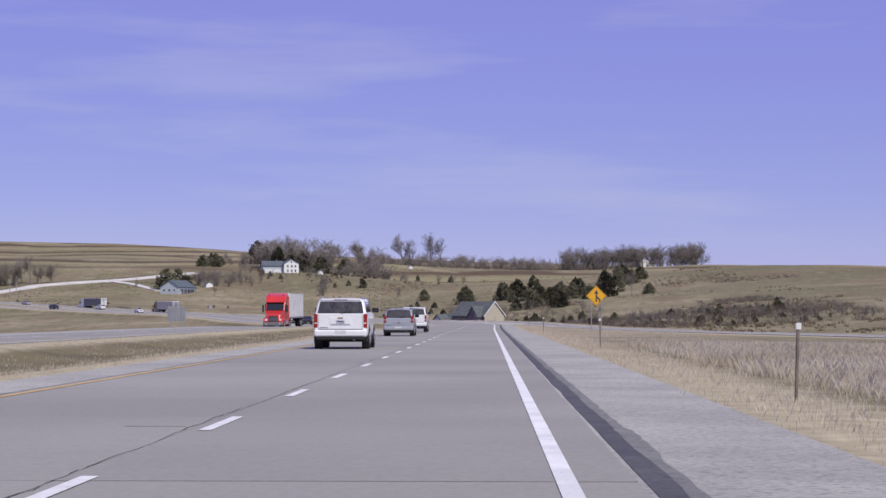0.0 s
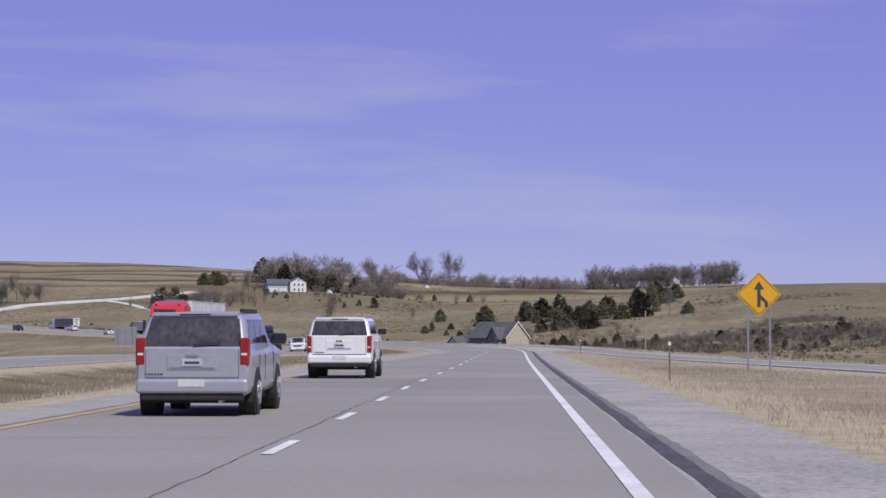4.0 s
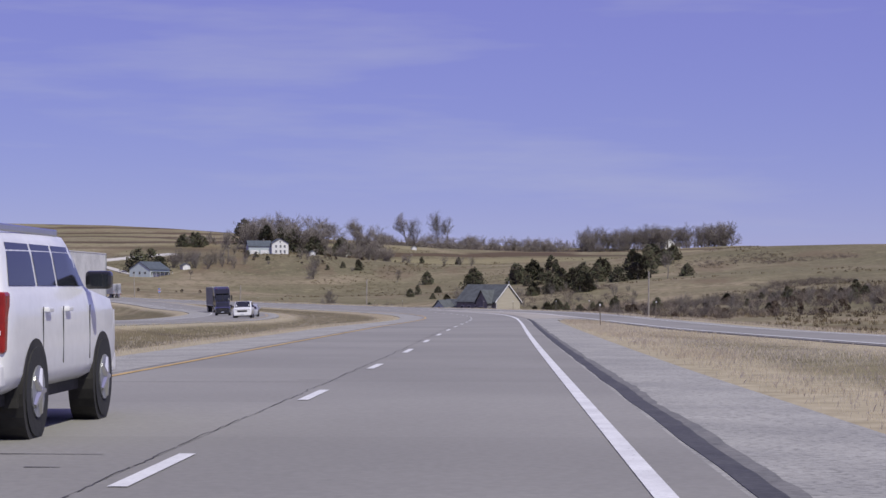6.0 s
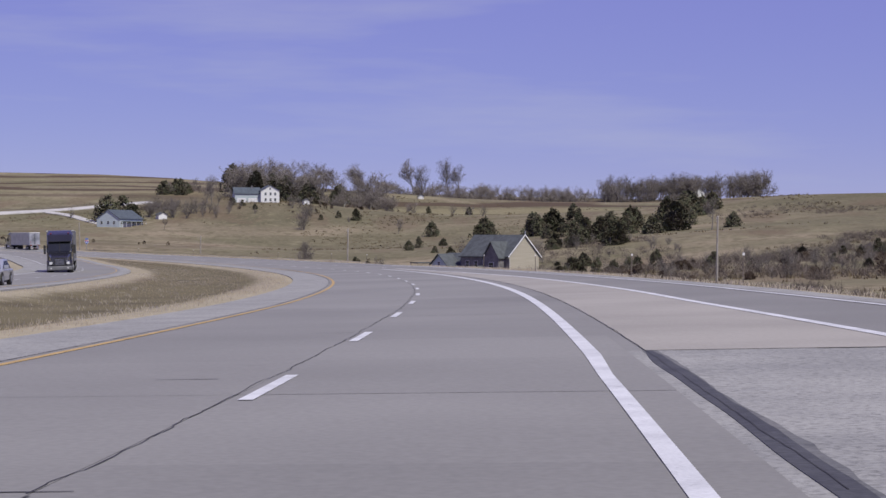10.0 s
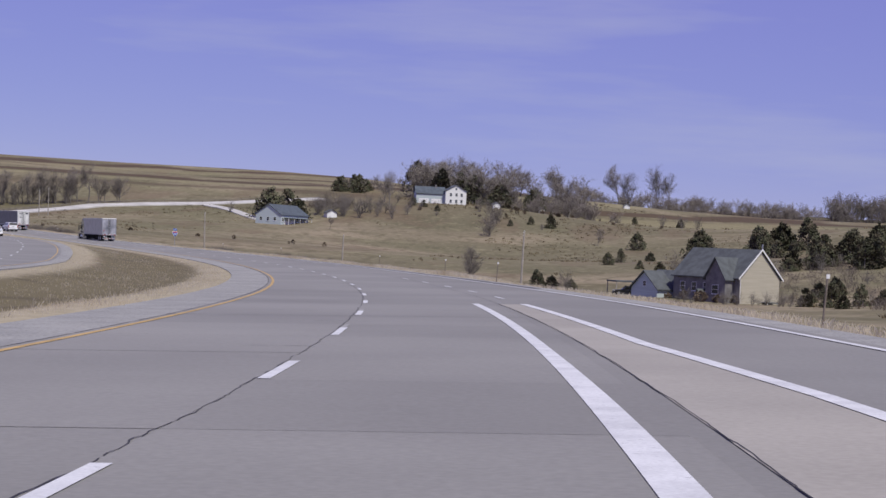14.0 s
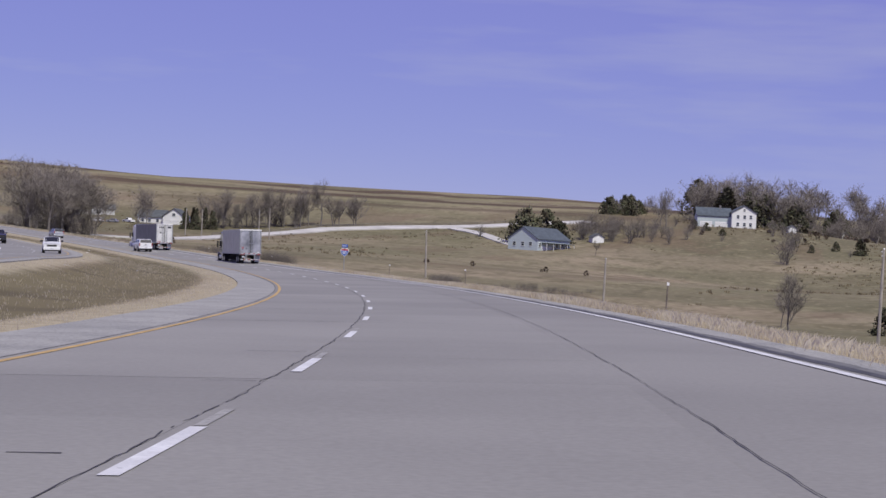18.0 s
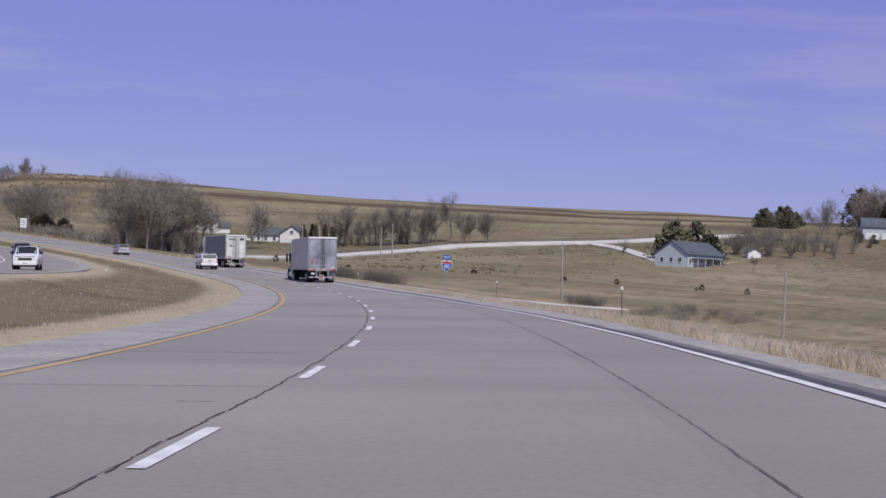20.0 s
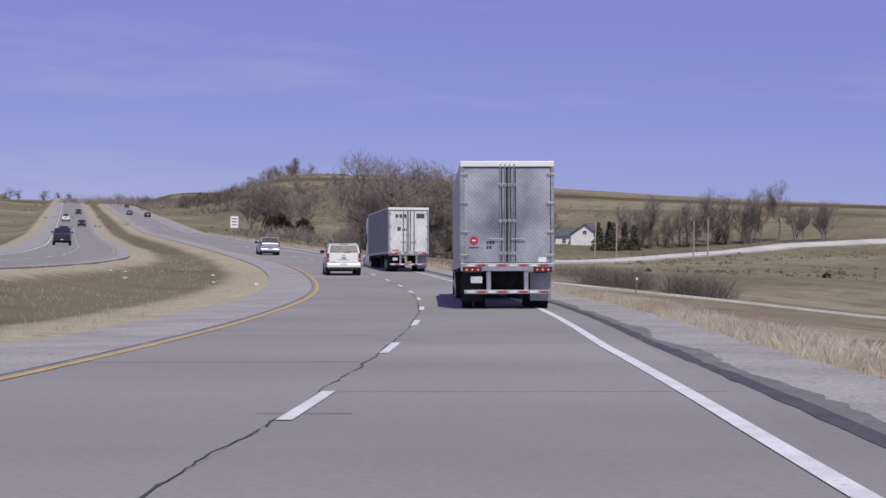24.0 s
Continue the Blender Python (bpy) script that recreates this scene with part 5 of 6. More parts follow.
def stone_house():
    h = thing("house", "large two-storey house with a tan gable end and dark stone front", "house", on_land(25, 575, 42, 1.2))
    gabled(h, -5.2, 5.2, 0, 18, -2, 6.2, 11.3, False, BRICKY, SHINGLE)
    part("gable_cladding", plate([(-5.2, -2), (5.2, -2), (5.2, 6.15), (0, 11.2), (-5.2, 6.15)], 0.06, (0, -0.07, 0), (1, 0, 0), (0, 0, 1)), SIDING_TAN, h, "tan boarded gable end")
    for sx in (-1, 1):
        part("barge_board", plate([(0, 0), (sx * 5.9, -5.65), (sx * 5.9, -5.3), (0, 0.4)] if sx > 0 else [(0, 0.4), (-5.9, -5.3), (-5.9, -5.65), (0, 0)], 0.08, (0, -0.48, 11.3), (1, 0, 0), (0, 0, 1)), TRIM, h, "white barge board")
    door(h, 2.2, -0.07, -1.4, 2.2, 2.6, material=GREY_PANEL)
    porch = part("porch_roof", box(0.7, 3.7, -1.6, -0.08, 1.5, 1.7, 0.04), SHINGLE, h)
    for x in (0.9, 3.5):
        part("porch_post", box(x - 0.07, x + 0.07, -1.5, -1.36, -2, 1.5), TRIM, porch)
    gabled(h, -7.4, -2.0, 1.6, 6.8, -2, 6.0, 9.6, True, BRICKY, SHINGLE)
    window(h, -7.4, 4.2, 2.9, 1.6, 1.6, "x", -1)
    window(h, -7.4, 4.2, -0.7, 1.6, 1.6, "x", -1)
    gabled(h, -6.6, -3.0, 8.2, 10.8, -2, 1.6, 3.4, True, BRICKY, SHINGLE)
    door(h, -6.6, 9.5, -1.9, 1.2, 2.3, "x", -1, GREY_PANEL)
    for y in (9.0, 12.2, 15.4):
        window(h, -5.2, y, 3.2, 1.2, 1.6, "x", -1)
    for y in (12.6, 15.6):
        window(h, -5.2, y, -0.7, 1.4, 1.7, "x", -1)
    veranda = part("veranda_roof", box(-6.8, -5.15, 11.2, 17.6, 1.5, 1.68, 0.03), SHINGLE, h)
    for y in (11.4, 14.4, 17.4):
        part("veranda_post", box(-6.7, -6.56, y - 0.07, y + 0.07, -2, 1.5), TRIM, veranda, "white post")
    part("chimney_pipe", tube((1.6, 1.2, 9.0), (1.6, 1.2, 12.6), 0.14, sides=10), GALV, h, "metal flue pipe")
    part("downpipe", tube((-5.1, -0.12, -1.6), (-5.1, -0.12, 6.0), 0.05, sides=8), TRIM, h)
    gabled(h, -4.2, 4.2, 18, 28, -2, 3.0, 6.6, False, BRICKY, SHINGLE)
    gabled(h, -8.5, -4.2, 19, 26.5, -2, 3.2, 6.4, True, SIDING_BLUE, SHINGLE)
    door(h, -8.5, 22.7, -1.8, 5.0, 2.5, "x", -1, SIDING_BLUE)
    window(h, -8.5, 22.7, 3.6, 0.8, 0.9, "x", -1)
    car(on_land(3, 594, 100), BLACK_PAINT, "black pickup truck parked beside the stone house", "pickup", "pickup_truck")
    c = thing("carport", "low dark open carport beside the stone house", "carport", on_land(3, 596, 20, 0.3))
    part("roof", box(-5.5, 5.5, 0, 6, 2.9, 3.2, 0.03), SHINGLE, c)
    for x in (-5.3, 0, 5.3):
        for y in (0.2, 5.8):
            part("post", box(x - 0.08, x + 0.08, y - 0.08, y + 0.08, -0.3, 2.9), POLE_WOOD, c)


def small_houses():
    h = thing("house", "small white gabled house beside dark evergreens", "house", on_land(-303, 1028, 8, 0.3))
    gabled(h, -11.5, -1.0, 1, 9, -0.5, 3.0, 5.6, True, SIDING, SHINGLE)
    gabled(h, -1.0, 7.6, -1, 9.5, -0.5, 3.4, 6.4, False, SIDING, SHINGLE)
    for x in (-9.5, -6.8, -3.6):
        window(h, x, 1, 0.9, 1.1, 1.2)
    door(h, 3.3, -1, -0.3, 4.6, 2.4)
    window(h, 3.3, -1, 3.6, 1.2, 1.0)
    h = thing("house", "white house half hidden behind bare trees", "house", on_land(-342, 1040, 26, 0.3))
    gabled(h, -6.5, 6.5, 0, 9, -0.5, 4.6, 7.4, True, SIDING, SHINGLE)
    gabled(h, 6.5, 11, 1, 8, -0.5, 2.8, 4.6, True, SIDING, SHINGLE)
    for x in (-4.2, -1.4, 1.4, 4.2):
        window(h, x, 0, 0.9, 1.0, 1.3)
        window(h, x, 0, 3.1, 1.0, 1.2)
    h = thing("house", "distant white farmhouse on the ridge by trees", "house", on_land(190, 1470, 10, 0.3))
    gabled(h, -4, 4, 0, 10, -0.5, 5.0, 8.2, False, SIDING, SHINGLE)
    gabled(h, 4, 10, 2, 9, -0.5, 3.0, 5.0, True, SIDING, SHINGLE)
    for x in (-2, 2):
        window(h, x, 0, 1.0, 1.0, 1.4)
        window(h, x, 0, 3.6, 1.0, 1.2)
    for x, y, turn in ((-67, 1106, 20), (-48, 1150, 40), (-8, 1260, 10)):
        s = thing("garden_shed", "small pale outbuilding on the hillside", "shed", on_land(x, y, turn, 0.2))
        gabled(s, -1.6, 1.6, 0, 3.0, -0.3, 1.9, 2.9, False, SIDING, SHINGLE)
        door(s, 0, 0, 0, 1.0, 1.8)


for x, y, turn, paint, kind, label in ((-325, 1018, 70, WHITE_PAINT, "van", "white van parked on the grass by the houses"), (-320, 1021, 95, SILVER_PAINT, "saloon", "silver saloon car parked by the houses"),
                                       (-315, 1024, 60, WHITE_PAINT, "pickup", "white pickup truck parked by the houses")):
    car(on_land(x, y, turn), paint, label, kind, "parked_" + {"van": "van", "saloon": "car", "pickup": "pickup_truck"}[kind])
hill_house()
valley_house()
stone_house()
small_houses()


# ---- signs, posts and poles ----
def facing(p, s):
    return Matrix.Translation(p) @ Matrix.Rotation(bearing(s), 4, "Z")


def on_verge(s, u):
    p = spot(s, u)
    p.z = ground_z(s, u)
    return p


def merge_sign():
    p = on_verge(5, 9.6)
    t = thing("merge_sign", "yellow diamond merge sign on two steel posts", "road sign", facing(p, 5))
    top = 2.95 + spot(5, 0).z - p.z
    r = 0.86
    board = part("board", plate([(0, -r), (r, 0), (0, r), (-r, 0)], 0.02, (0, 0, top), (1, 0, 0), (0, 0, 1)), SIGN_YELLOW, t, "yellow diamond board")
    rim = 0.80
    for a, b in (((0, -rim), (rim, 0)), ((rim, 0), (0, rim)), ((0, rim), (-rim, 0)), ((-rim, 0), (0, -rim))):
        d = Vector((b[0] - a[0], b[1] - a[1])).normalized()
        n = Vector((-d.y, d.x)) * 0.02
        part("border", plate([(a[0], a[1]), (b[0], b[1]), (b[0] + n.x, b[1] + n.y), (a[0] + n.x, a[1] + n.y)], 0.004, (0, -0.006, top), (1, 0, 0), (0, 0, 1)), INK, board)
    part("arrow", plate([(-0.065, -0.5), (0.065, -0.5), (0.065, 0.18), (0.2, 0.18), (0, 0.5), (-0.2, 0.18), (-0.065, 0.18)], 0.004, (0, -0.006, top), (1, 0, 0), (0, 0, 1)), INK, board, "black arrow")
    part("merge_bar", plate([(0.22, -0.5), (0.34, -0.5), (0.34, -0.3), (0.07, -0.02), (0.07, -0.2), (0.22, -0.34)], 0.004, (0, -0.007, top), (1, 0, 0), (0, 0, 1)), INK, board)
    for x in (-0.42, 0.42):
        part("post", box(x - 0.035, x + 0.035, 0.03, 0.1, -0.4, top + 0.3, 0.008), GALV, t)


def word(text, size, at, material, parent, name="lettering"):
    cu = bpy.data.curves.new(name, "FONT")
    cu.body, cu.size, cu.align_x, cu.align_y, cu.extrude = text, size, "CENTER", "CENTER", 0.002
    tmp = bpy.data.objects.new(name, cu)
    scene.collection.objects.link(tmp)
    bpy.context.view_layer.update()
    me = bpy.data.meshes.new_from_object(tmp.evaluated_get(bpy.context.evaluated_depsgraph_get()))
    bpy.data.objects.remove(tmp)
    me.transform(pose(*at, 90))
    me.materials.append(material)
    ob = new(name, me)
    ob.parent = parent
    return ob


def shield_sign():
    x, y = -79.5, 542.0
    p = Vector((x, y, land(x, y)))
    s = 553
    t = thing("route_sign", "blue motorway shield sign with a direction plate above", "road sign", facing(p, s))
    c = 0.1 - p.z
    out = []
    for k in range(25):
        a = -0.5 + k / 24
        out.append((a * 0.9, 0.42 - 0.06 * math.cos(a * math.pi * 4) * (1 if abs(a) < 0.5 else 0)))
    edge = [(0.47, 0.3), (0.46, 0.05), (0.36, -0.2), (0.2, -0.36), (0, -0.46)]
    pts = out + edge + [(-a, b) for a, b in reversed(edge[:-1])]
    white = part("shield", plate(list(reversed(pts)), 0.02, (0, 0, c), (1, 0, 0), (0, 0, 1)), SIGN_WHITE, t, "white-edged shield")
    inner = [(-0.43, 0.18), (-0.42, 0.05), (-0.33, -0.19), (-0.18, -0.33), (0, -0.42), (0.18, -0.33), (0.33, -0.19), (0.42, 0.05), (0.43, 0.18)]
    part("blue_field", plate(inner, 0.004, (0, -0.006, c), (1, 0, 0), (0, 0, 1)), SIGN_BLUE, white)
    part("red_band", plate([(-0.42, 0.2), (0.42, 0.2), (0.40, 0.37), (-0.40, 0.37)], 0.004, (0, -0.006, c), (1, 0, 0), (0, 0, 1)), SIGN_RED, white)
    word("80", 0.48, (0, -0.012, c - 0.06), SIGN_WHITE, white)
    top = part("direction_plate", box(-0.34, 0.34, -0.005, 0.015, c + 0.56, c + 0.92), SIGN_BLUE, t, "blue plate above the shield")
    word("EAST", 0.24, (0, -0.012, c + 0.74), SIGN_WHITE, top)
    part("post", box(-0.04, 0.04, 0.025, 0.1, -0.4, c + 0.95, 0.008), GALV, t)


def white_sign():
    x, y = -290, 826
    p = Vector((x, y, land(x, y)))
    t = thing("white_sign", "tall white rectangular road sign on a post", "road sign", facing(p, 760))
    c = 9.7 - p.z
    b = part("board", box(-0.8, 0.8, 0, 0.03, c - 1.2, c + 1.2, 0.01), SIGN_WHITE, t)
    for k in range(3):
        part("lettering_bar", box(-0.5, 0.5, -0.006, 0.0, c + 0.55 - k * 0.6, c + 0.75 - k * 0.6), INK, b)
    for sx in (-0.5, 0.5):
        part("post", box(sx - 0.05, sx + 0.05, 0.04, 0.14, -0.4, c + 1.0, 0.01), GALV, t)


def board_back():
    p = Vector((-62, 300, land(-62, 300)))
    t = thing("road_sign_board", "large grey sign board seen from behind on posts", "road sign", facing(p, 300))
    b = part("board", box(-2.1, 2.1, 0, 0.05, 2.2, 5.7, 0.02), SIGN_GREY, t)
    for k in range(5):
        part("panel_rib", box(-2.05 + k, -1.95 + k, -0.06, 0.0, 2.2, 5.7), GALV, b)
    for x in (-1.4, 1.4):
        part("post", box(x - 0.1, x + 0.1, -0.16, -0.06, -0.5, 5.6, 0.01), GALV, t)


RUSTY = mat("rusted_post", (0.24, 0.20, 0.165), 0.8, spread=0.25, scales=(2, 14), bump=0.1, coords="object")


def delineator():
    t = thing("delineator_post", "slim rusty roadside post with a white reflector", "post", group="roadside posts")
    part("post", box(-0.024, 0.024, -0.012, 0.012, -0.3, 1.22, 0.004), RUSTY, t)
    part("flange", box(-0.016, 0.016, -0.04, -0.015, -0.3, 1.2), RUSTY, t)
    part("reflector", box(-0.04, 0.04, -0.052, -0.041, 1.1, 1.2, 0.01), SIGN_WHITE, t, "white reflector")
    return t


def delineators():
    proto = None
    spots_ = [(-128, 5.1), (-77, 5.15), (-14, 4.6), (77, 5.2), (112, 11.0), (160, 9.6), (187, 8.9), (221, 7.9), (252, 8.2), (320, 6.6), (346, 6.5), (390, 7.0), (452, 5.75), (496, 5.5), (583, 6.1), (626, 6.0), (700, 5.2), (770, 5.2)]
    for s, u in spots_:
        m = facing(on_verge(s, u), s) @ pose(0, 0, 0, random.uniform(-2, 2), random.uniform(-3, 3), 0)
        if proto is None:
            proto = delineator()
            proto.matrix_basis = m
        else:
            copy_thing(proto, m)


def pole(x, y, height, lean=0.0):
    t = thing("utility_pole", "weathered wooden utility pole in the field", "pole", on_land(x, y, random.uniform(0, 180), 0.5) @ pose(0, 0, 0, lean), "utility poles")
    part("shaft", tube((0, 0, 0), (0, 0, height), 0.21, 0.14, 12), POLE_WOOD, t)
    part("cap", tube((0, 0, height), (0, 0, height + 0.12), 0.12, 0.05, 12), GALV, t)
    for z in (0.3, 0.8):
        part("insulator", tube((0, 0.15, height - z), (0, 0.28, height - z), 0.05, 0.04, 8), SIGN_WHITE, t)


merge_sign()
shield_sign()
white_sign()
board_back()
delineators()
for x, y, h in ((49, 403, 11.5), (-18.8, 557, 12.0), (-110, 696, 10.0), (-65, 640, 10.0), (-240, 960, 10.5), (-236.5, 961, 11.5), (-262, 962, 10.0), (-269, 964, 10.0)):
    pole(x, y, h, random.uniform(-1.5, 1.5))


# ---- country lane and farm track ----
def lane_over_land(name, pts, width, material, label, lift=0.12):
    verts, faces = [], []
    dense = []
    for (x0, y0), (x1, y1) in zip(pts, pts[1:]):
        n = max(2, int(math.hypot(x1 - x0, y1 - y0) / 6))
        dense += [(x0 + (x1 - x0) * k / n, y0 + (y1 - y0) * k / n) for k in range(n)]
    dense.append(pts[-1])
    for i, (x, y) in enumerate(dense):
        a, b = dense[max(0, i - 1)], dense[min(len(dense) - 1, i + 1)]
        d = Vector((b[0] - a[0], b[1] - a[1])).normalized()
        for k in (-1, 0, 1):
            vx, vy = x - d.y * k * width / 2, y + d.x * k * width / 2
            verts += [(vx, vy, land(vx, vy) + lift), (vx, vy, land(vx, vy) + lift - 0.9)]
    for i in range(len(dense) - 1):
        p, q = 6 * i, 6 * i + 6
        faces += [(p, p + 2, q + 2, q), (p + 2, p + 4, q + 4, q + 2), (p + 1, p, q, q + 1), (p + 4, p + 5, q + 5, q + 4)]
    return tagged(link(name, verts, faces, material, smooth_faces=False), label, "road", kind="structure")


lane_over_land("country_lane", [(-275, 893), (-260, 904), (-255, 930), (-255, 968), (-250, 1006), (-239, 1037), (-222, 1051), (-201, 1061), (-182, 1074), (-167, 1086), (-148, 1100)], 11.0, GRAVEL, "pale gravel country lane along the foot of the hills", 0.4)
lane_over_land("farm_track", [(-196, 1060), (-184, 1046), (-176, 1034), (-166, 1016), (-158, 1002), (-152, 996)], 5.0, GRAVEL, "pale gravel drive to the house", 0.3)
lane_over_land("field_track", [(-160, 671), (-150, 662), (-141, 655), (-134.5, 650), (-128, 649), (-123, 652), (-113.6, 663.6), (-103.4, 675.2), (-96, 682)], 3.0, GRAVEL, "pale bare path along the field edge", 0.16)


# ---- litter blown into the median ----
def litter(x, y, size, seed):
    rnd = random.Random(seed)
    n = 9
    verts = [(0, 0, size * 0.3)]
    for k in range(n):
        a, r = 2 * math.pi * k / n, size * rnd.uniform(0.35, 0.6)
        verts.append((r * math.cos(a), r * math.sin(a), size * rnd.uniform(0.02, 0.3)))
    for k in range(n):
        a = 2 * math.pi * k / n
        verts.append((size * 0.3 * math.cos(a), size * 0.3 * math.sin(a), -0.02))
    faces = [(0, 1 + k, 1 + (k + 1) % n) for k in range(n)] + [(1 + k, 1 + n + k, 1 + n + (k + 1) % n, 1 + (k + 1) % n) for k in range(n)] + [tuple(range(2 * n, n, -1))]
    ob = tagged(link("litter", verts, faces, SIGN_WHITE, smooth_faces=False), "crumpled white plastic scrap lying in the median grass", "litter", group="litter in the median")
    ob.matrix_basis = on_land(x, y, rnd.uniform(0, 360), 0.0)


for k, (x, y, size) in enumerate(((-133, 581, 0.45), (-129, 577, 0.6), (-135, 585, 0.3), (-127, 582, 0.3), (-111, 540, 0.45), (-136, 595, 0.4), (-74, 469, 0.25), (-121, 577, 0.5), (-96, 512, 0.22))):
    litter(x, y, size * 0.6, k)

# ---- plants ----
def limb(verts, faces, p, q, r0, r1, sides):
    d = (q - p).normalized()
    a = d.orthogonal().normalized()
    b = d.cross(a)
    i0 = len(verts)
    for c, r in ((p, r0), (q, r1)):
        for k in range(sides):
            t = 2 * math.pi * k / sides
            verts.append(c + a * (r * math.cos(t)) + b * (r * math.sin(t)))
    for k in range(sides):
        faces.append((i0 + k, i0 + (k + 1) % sides, i0 + sides + (k + 1) % sides, i0 + sides + k))


def tree_shape(seed, height, spread, stems, blades, width, forks=3):
    """A trunk with limbs that fork three times, and a haze of thin tapering twigs: (wood, twigs)."""
    rnd = random.Random(seed)
    wood, fine, ends = ([], []), ([], []), []

    def twig(p, d, w):
        s = d.orthogonal().normalized() * w
        s = Matrix.Rotation(rnd.uniform(0, math.pi), 3, d.normalized()) @ s
        i = len(fine[0])
        fine[0].extend((p - s, p + s, p + d))
        fine[1].append((i, i + 1, i + 2))

    def grow(p, d, length, r, level):
        n = 3 if level < 2 else 2
        for k in range(n):
            q = p + d * (length / n)
            if stems == 1 and (q.x ** 2 + q.y ** 2) / (0.37 * height) ** 2 + ((q.z - 0.5 * height) / (0.47 * height)) ** 2 > 1 and q.z > 0.4 * height:
                return
            limb(*wood, p, q, r, r * 0.84, ((6, 5, 4, 3) if forks == 3 else (4, 3, 3, 3))[level])
            ends.append((q, d, level))
            p, r = q, r * 0.84
            d = (d + Vector((rnd.gauss(0, 0.12), rnd.gauss(0, 0.12), rnd.gauss(0.04, 0.08)))).normalized()
            if level < forks and (level or k or stems > 1 or rnd.random() < 0.7):
                for _ in range(2):
                    out = Matrix.Rotation(rnd.uniform(0, 2 * math.pi), 3, d) @ d.orthogonal().normalized()
                    nd = (d * rnd.uniform(0.6, 1.0) + out * rnd.uniform(spread * 0.8, spread * 1.6) + Vector((0, 0, 0.38))).normalized()
                    grow(p, nd, length * rnd.uniform(0.48, 0.74), r * 0.56, level + 1)

    for _ in range(stems):
        base = Vector((rnd.uniform(-0.3, 0.3), rnd.uniform(-0.3, 0.3), -0.3)) * (1 if stems > 1 else 0.3)
        grow(base, Vector((rnd.gauss(0, 0.08 * stems), rnd.gauss(0, 0.08 * stems), 1)).normalized(), height * 0.45, height * 0.016, 0)
    tips = [e for e in ends if e[2] >= forks - 1]
    first = len(tips)
    for k in range(blades):
        p, d, level = tips[rnd.randrange(len(tips))] if k % 3 else (tips[rnd.randrange(first)] if k % 2 else ends[rnd.randrange(len(ends))])
        nd = (d + Vector((rnd.gauss(0, 0.6), rnd.gauss(0, 0.6), rnd.gauss(0.25, 0.4)))).normalized()
        reach = nd * height * rnd.uniform(0.045, 0.11)
        e = p + reach
        if (e.x ** 2 + e.y ** 2) / (0.40 * height) ** 2 + ((e.z - 0.56 * height) / (0.46 * height)) ** 2 > 1:
            reach = reach * 0.35
        twig(p, reach, width * rnd.uniform(0.6, 1.2))
        if level < forks + 2:
            tips.append((p + reach * rnd.uniform(0.5, 0.9), nd, level + 1))
    return wood, fine


def bare_tree(seed, height, spread=0.5, name="bare_tree", label="leafless grey-brown deciduous tree", stems=1, blades=2600, width=0.022):
    wood, fine = tree_shape(seed, height, spread, stems, blades, width, 2 if stems > 1 else 3)
    t = thing(name, label, "bush" if stems > 1 else "tree")
    link("trunk", wood[0], wood[1], BARK, t)
    link("crown", fine[0], fine[1], TWIG, t, smooth_faces=False)
    return t


WOOD_SHAPES = {}


def woodland(name, label, areas, seed, rich=False):
    """A far wood: its trunks and its twigs each as one mesh."""
    if rich not in WOOD_SHAPES:
        WOOD_SHAPES[rich] = [[(np.array([tuple(v) for v in g[0]]), g[1]) for g in tree_shape(200 + i, 12.0, (0.7, 0.8, 0.9, 0.65, 0.75, 1.0)[i], 1, 3600 if rich else 1500, 0.016 if rich else 0.034, 3 if rich else 2)] for i in range(6)]
    rnd = random.Random(seed)
    out = [([], []), ([], [])]
    for n, x0, x1, y0, y1, lo, hi in areas:
        for _ in range(n):
            x, y, k, a = rnd.uniform(x0, x1), rnd.uniform(y0, y1), rnd.uniform(lo, hi), rnd.uniform(0, 6.28)
            wide = k * rnd.uniform(1.0, 1.4)
            turn = np.array([[math.cos(a) * wide, -math.sin(a) * wide, 0], [math.sin(a) * wide, math.cos(a) * wide, 0], [0, 0, k]])
            for (vs, fs), (v, f) in zip(out, WOOD_SHAPES[rich][rnd.randrange(6)]):
                i = len(vs)
                vs.extend((v @ turn.T + (x, y, land(x, y) - (2.6 * k if hi < 1.0 else 0.0 if rich else 2.0 * k))).tolist())
                fs.extend(tuple(j + i for j in g) for g in f)
    t = tagged(new(name), label, "woodland", kind="stuff")
    link("trunks", out[0][0], out[0][1], BARK, t)
    link("twigs", out[1][0], out[1][1], TWIG, t, smooth_faces=False)
    return t


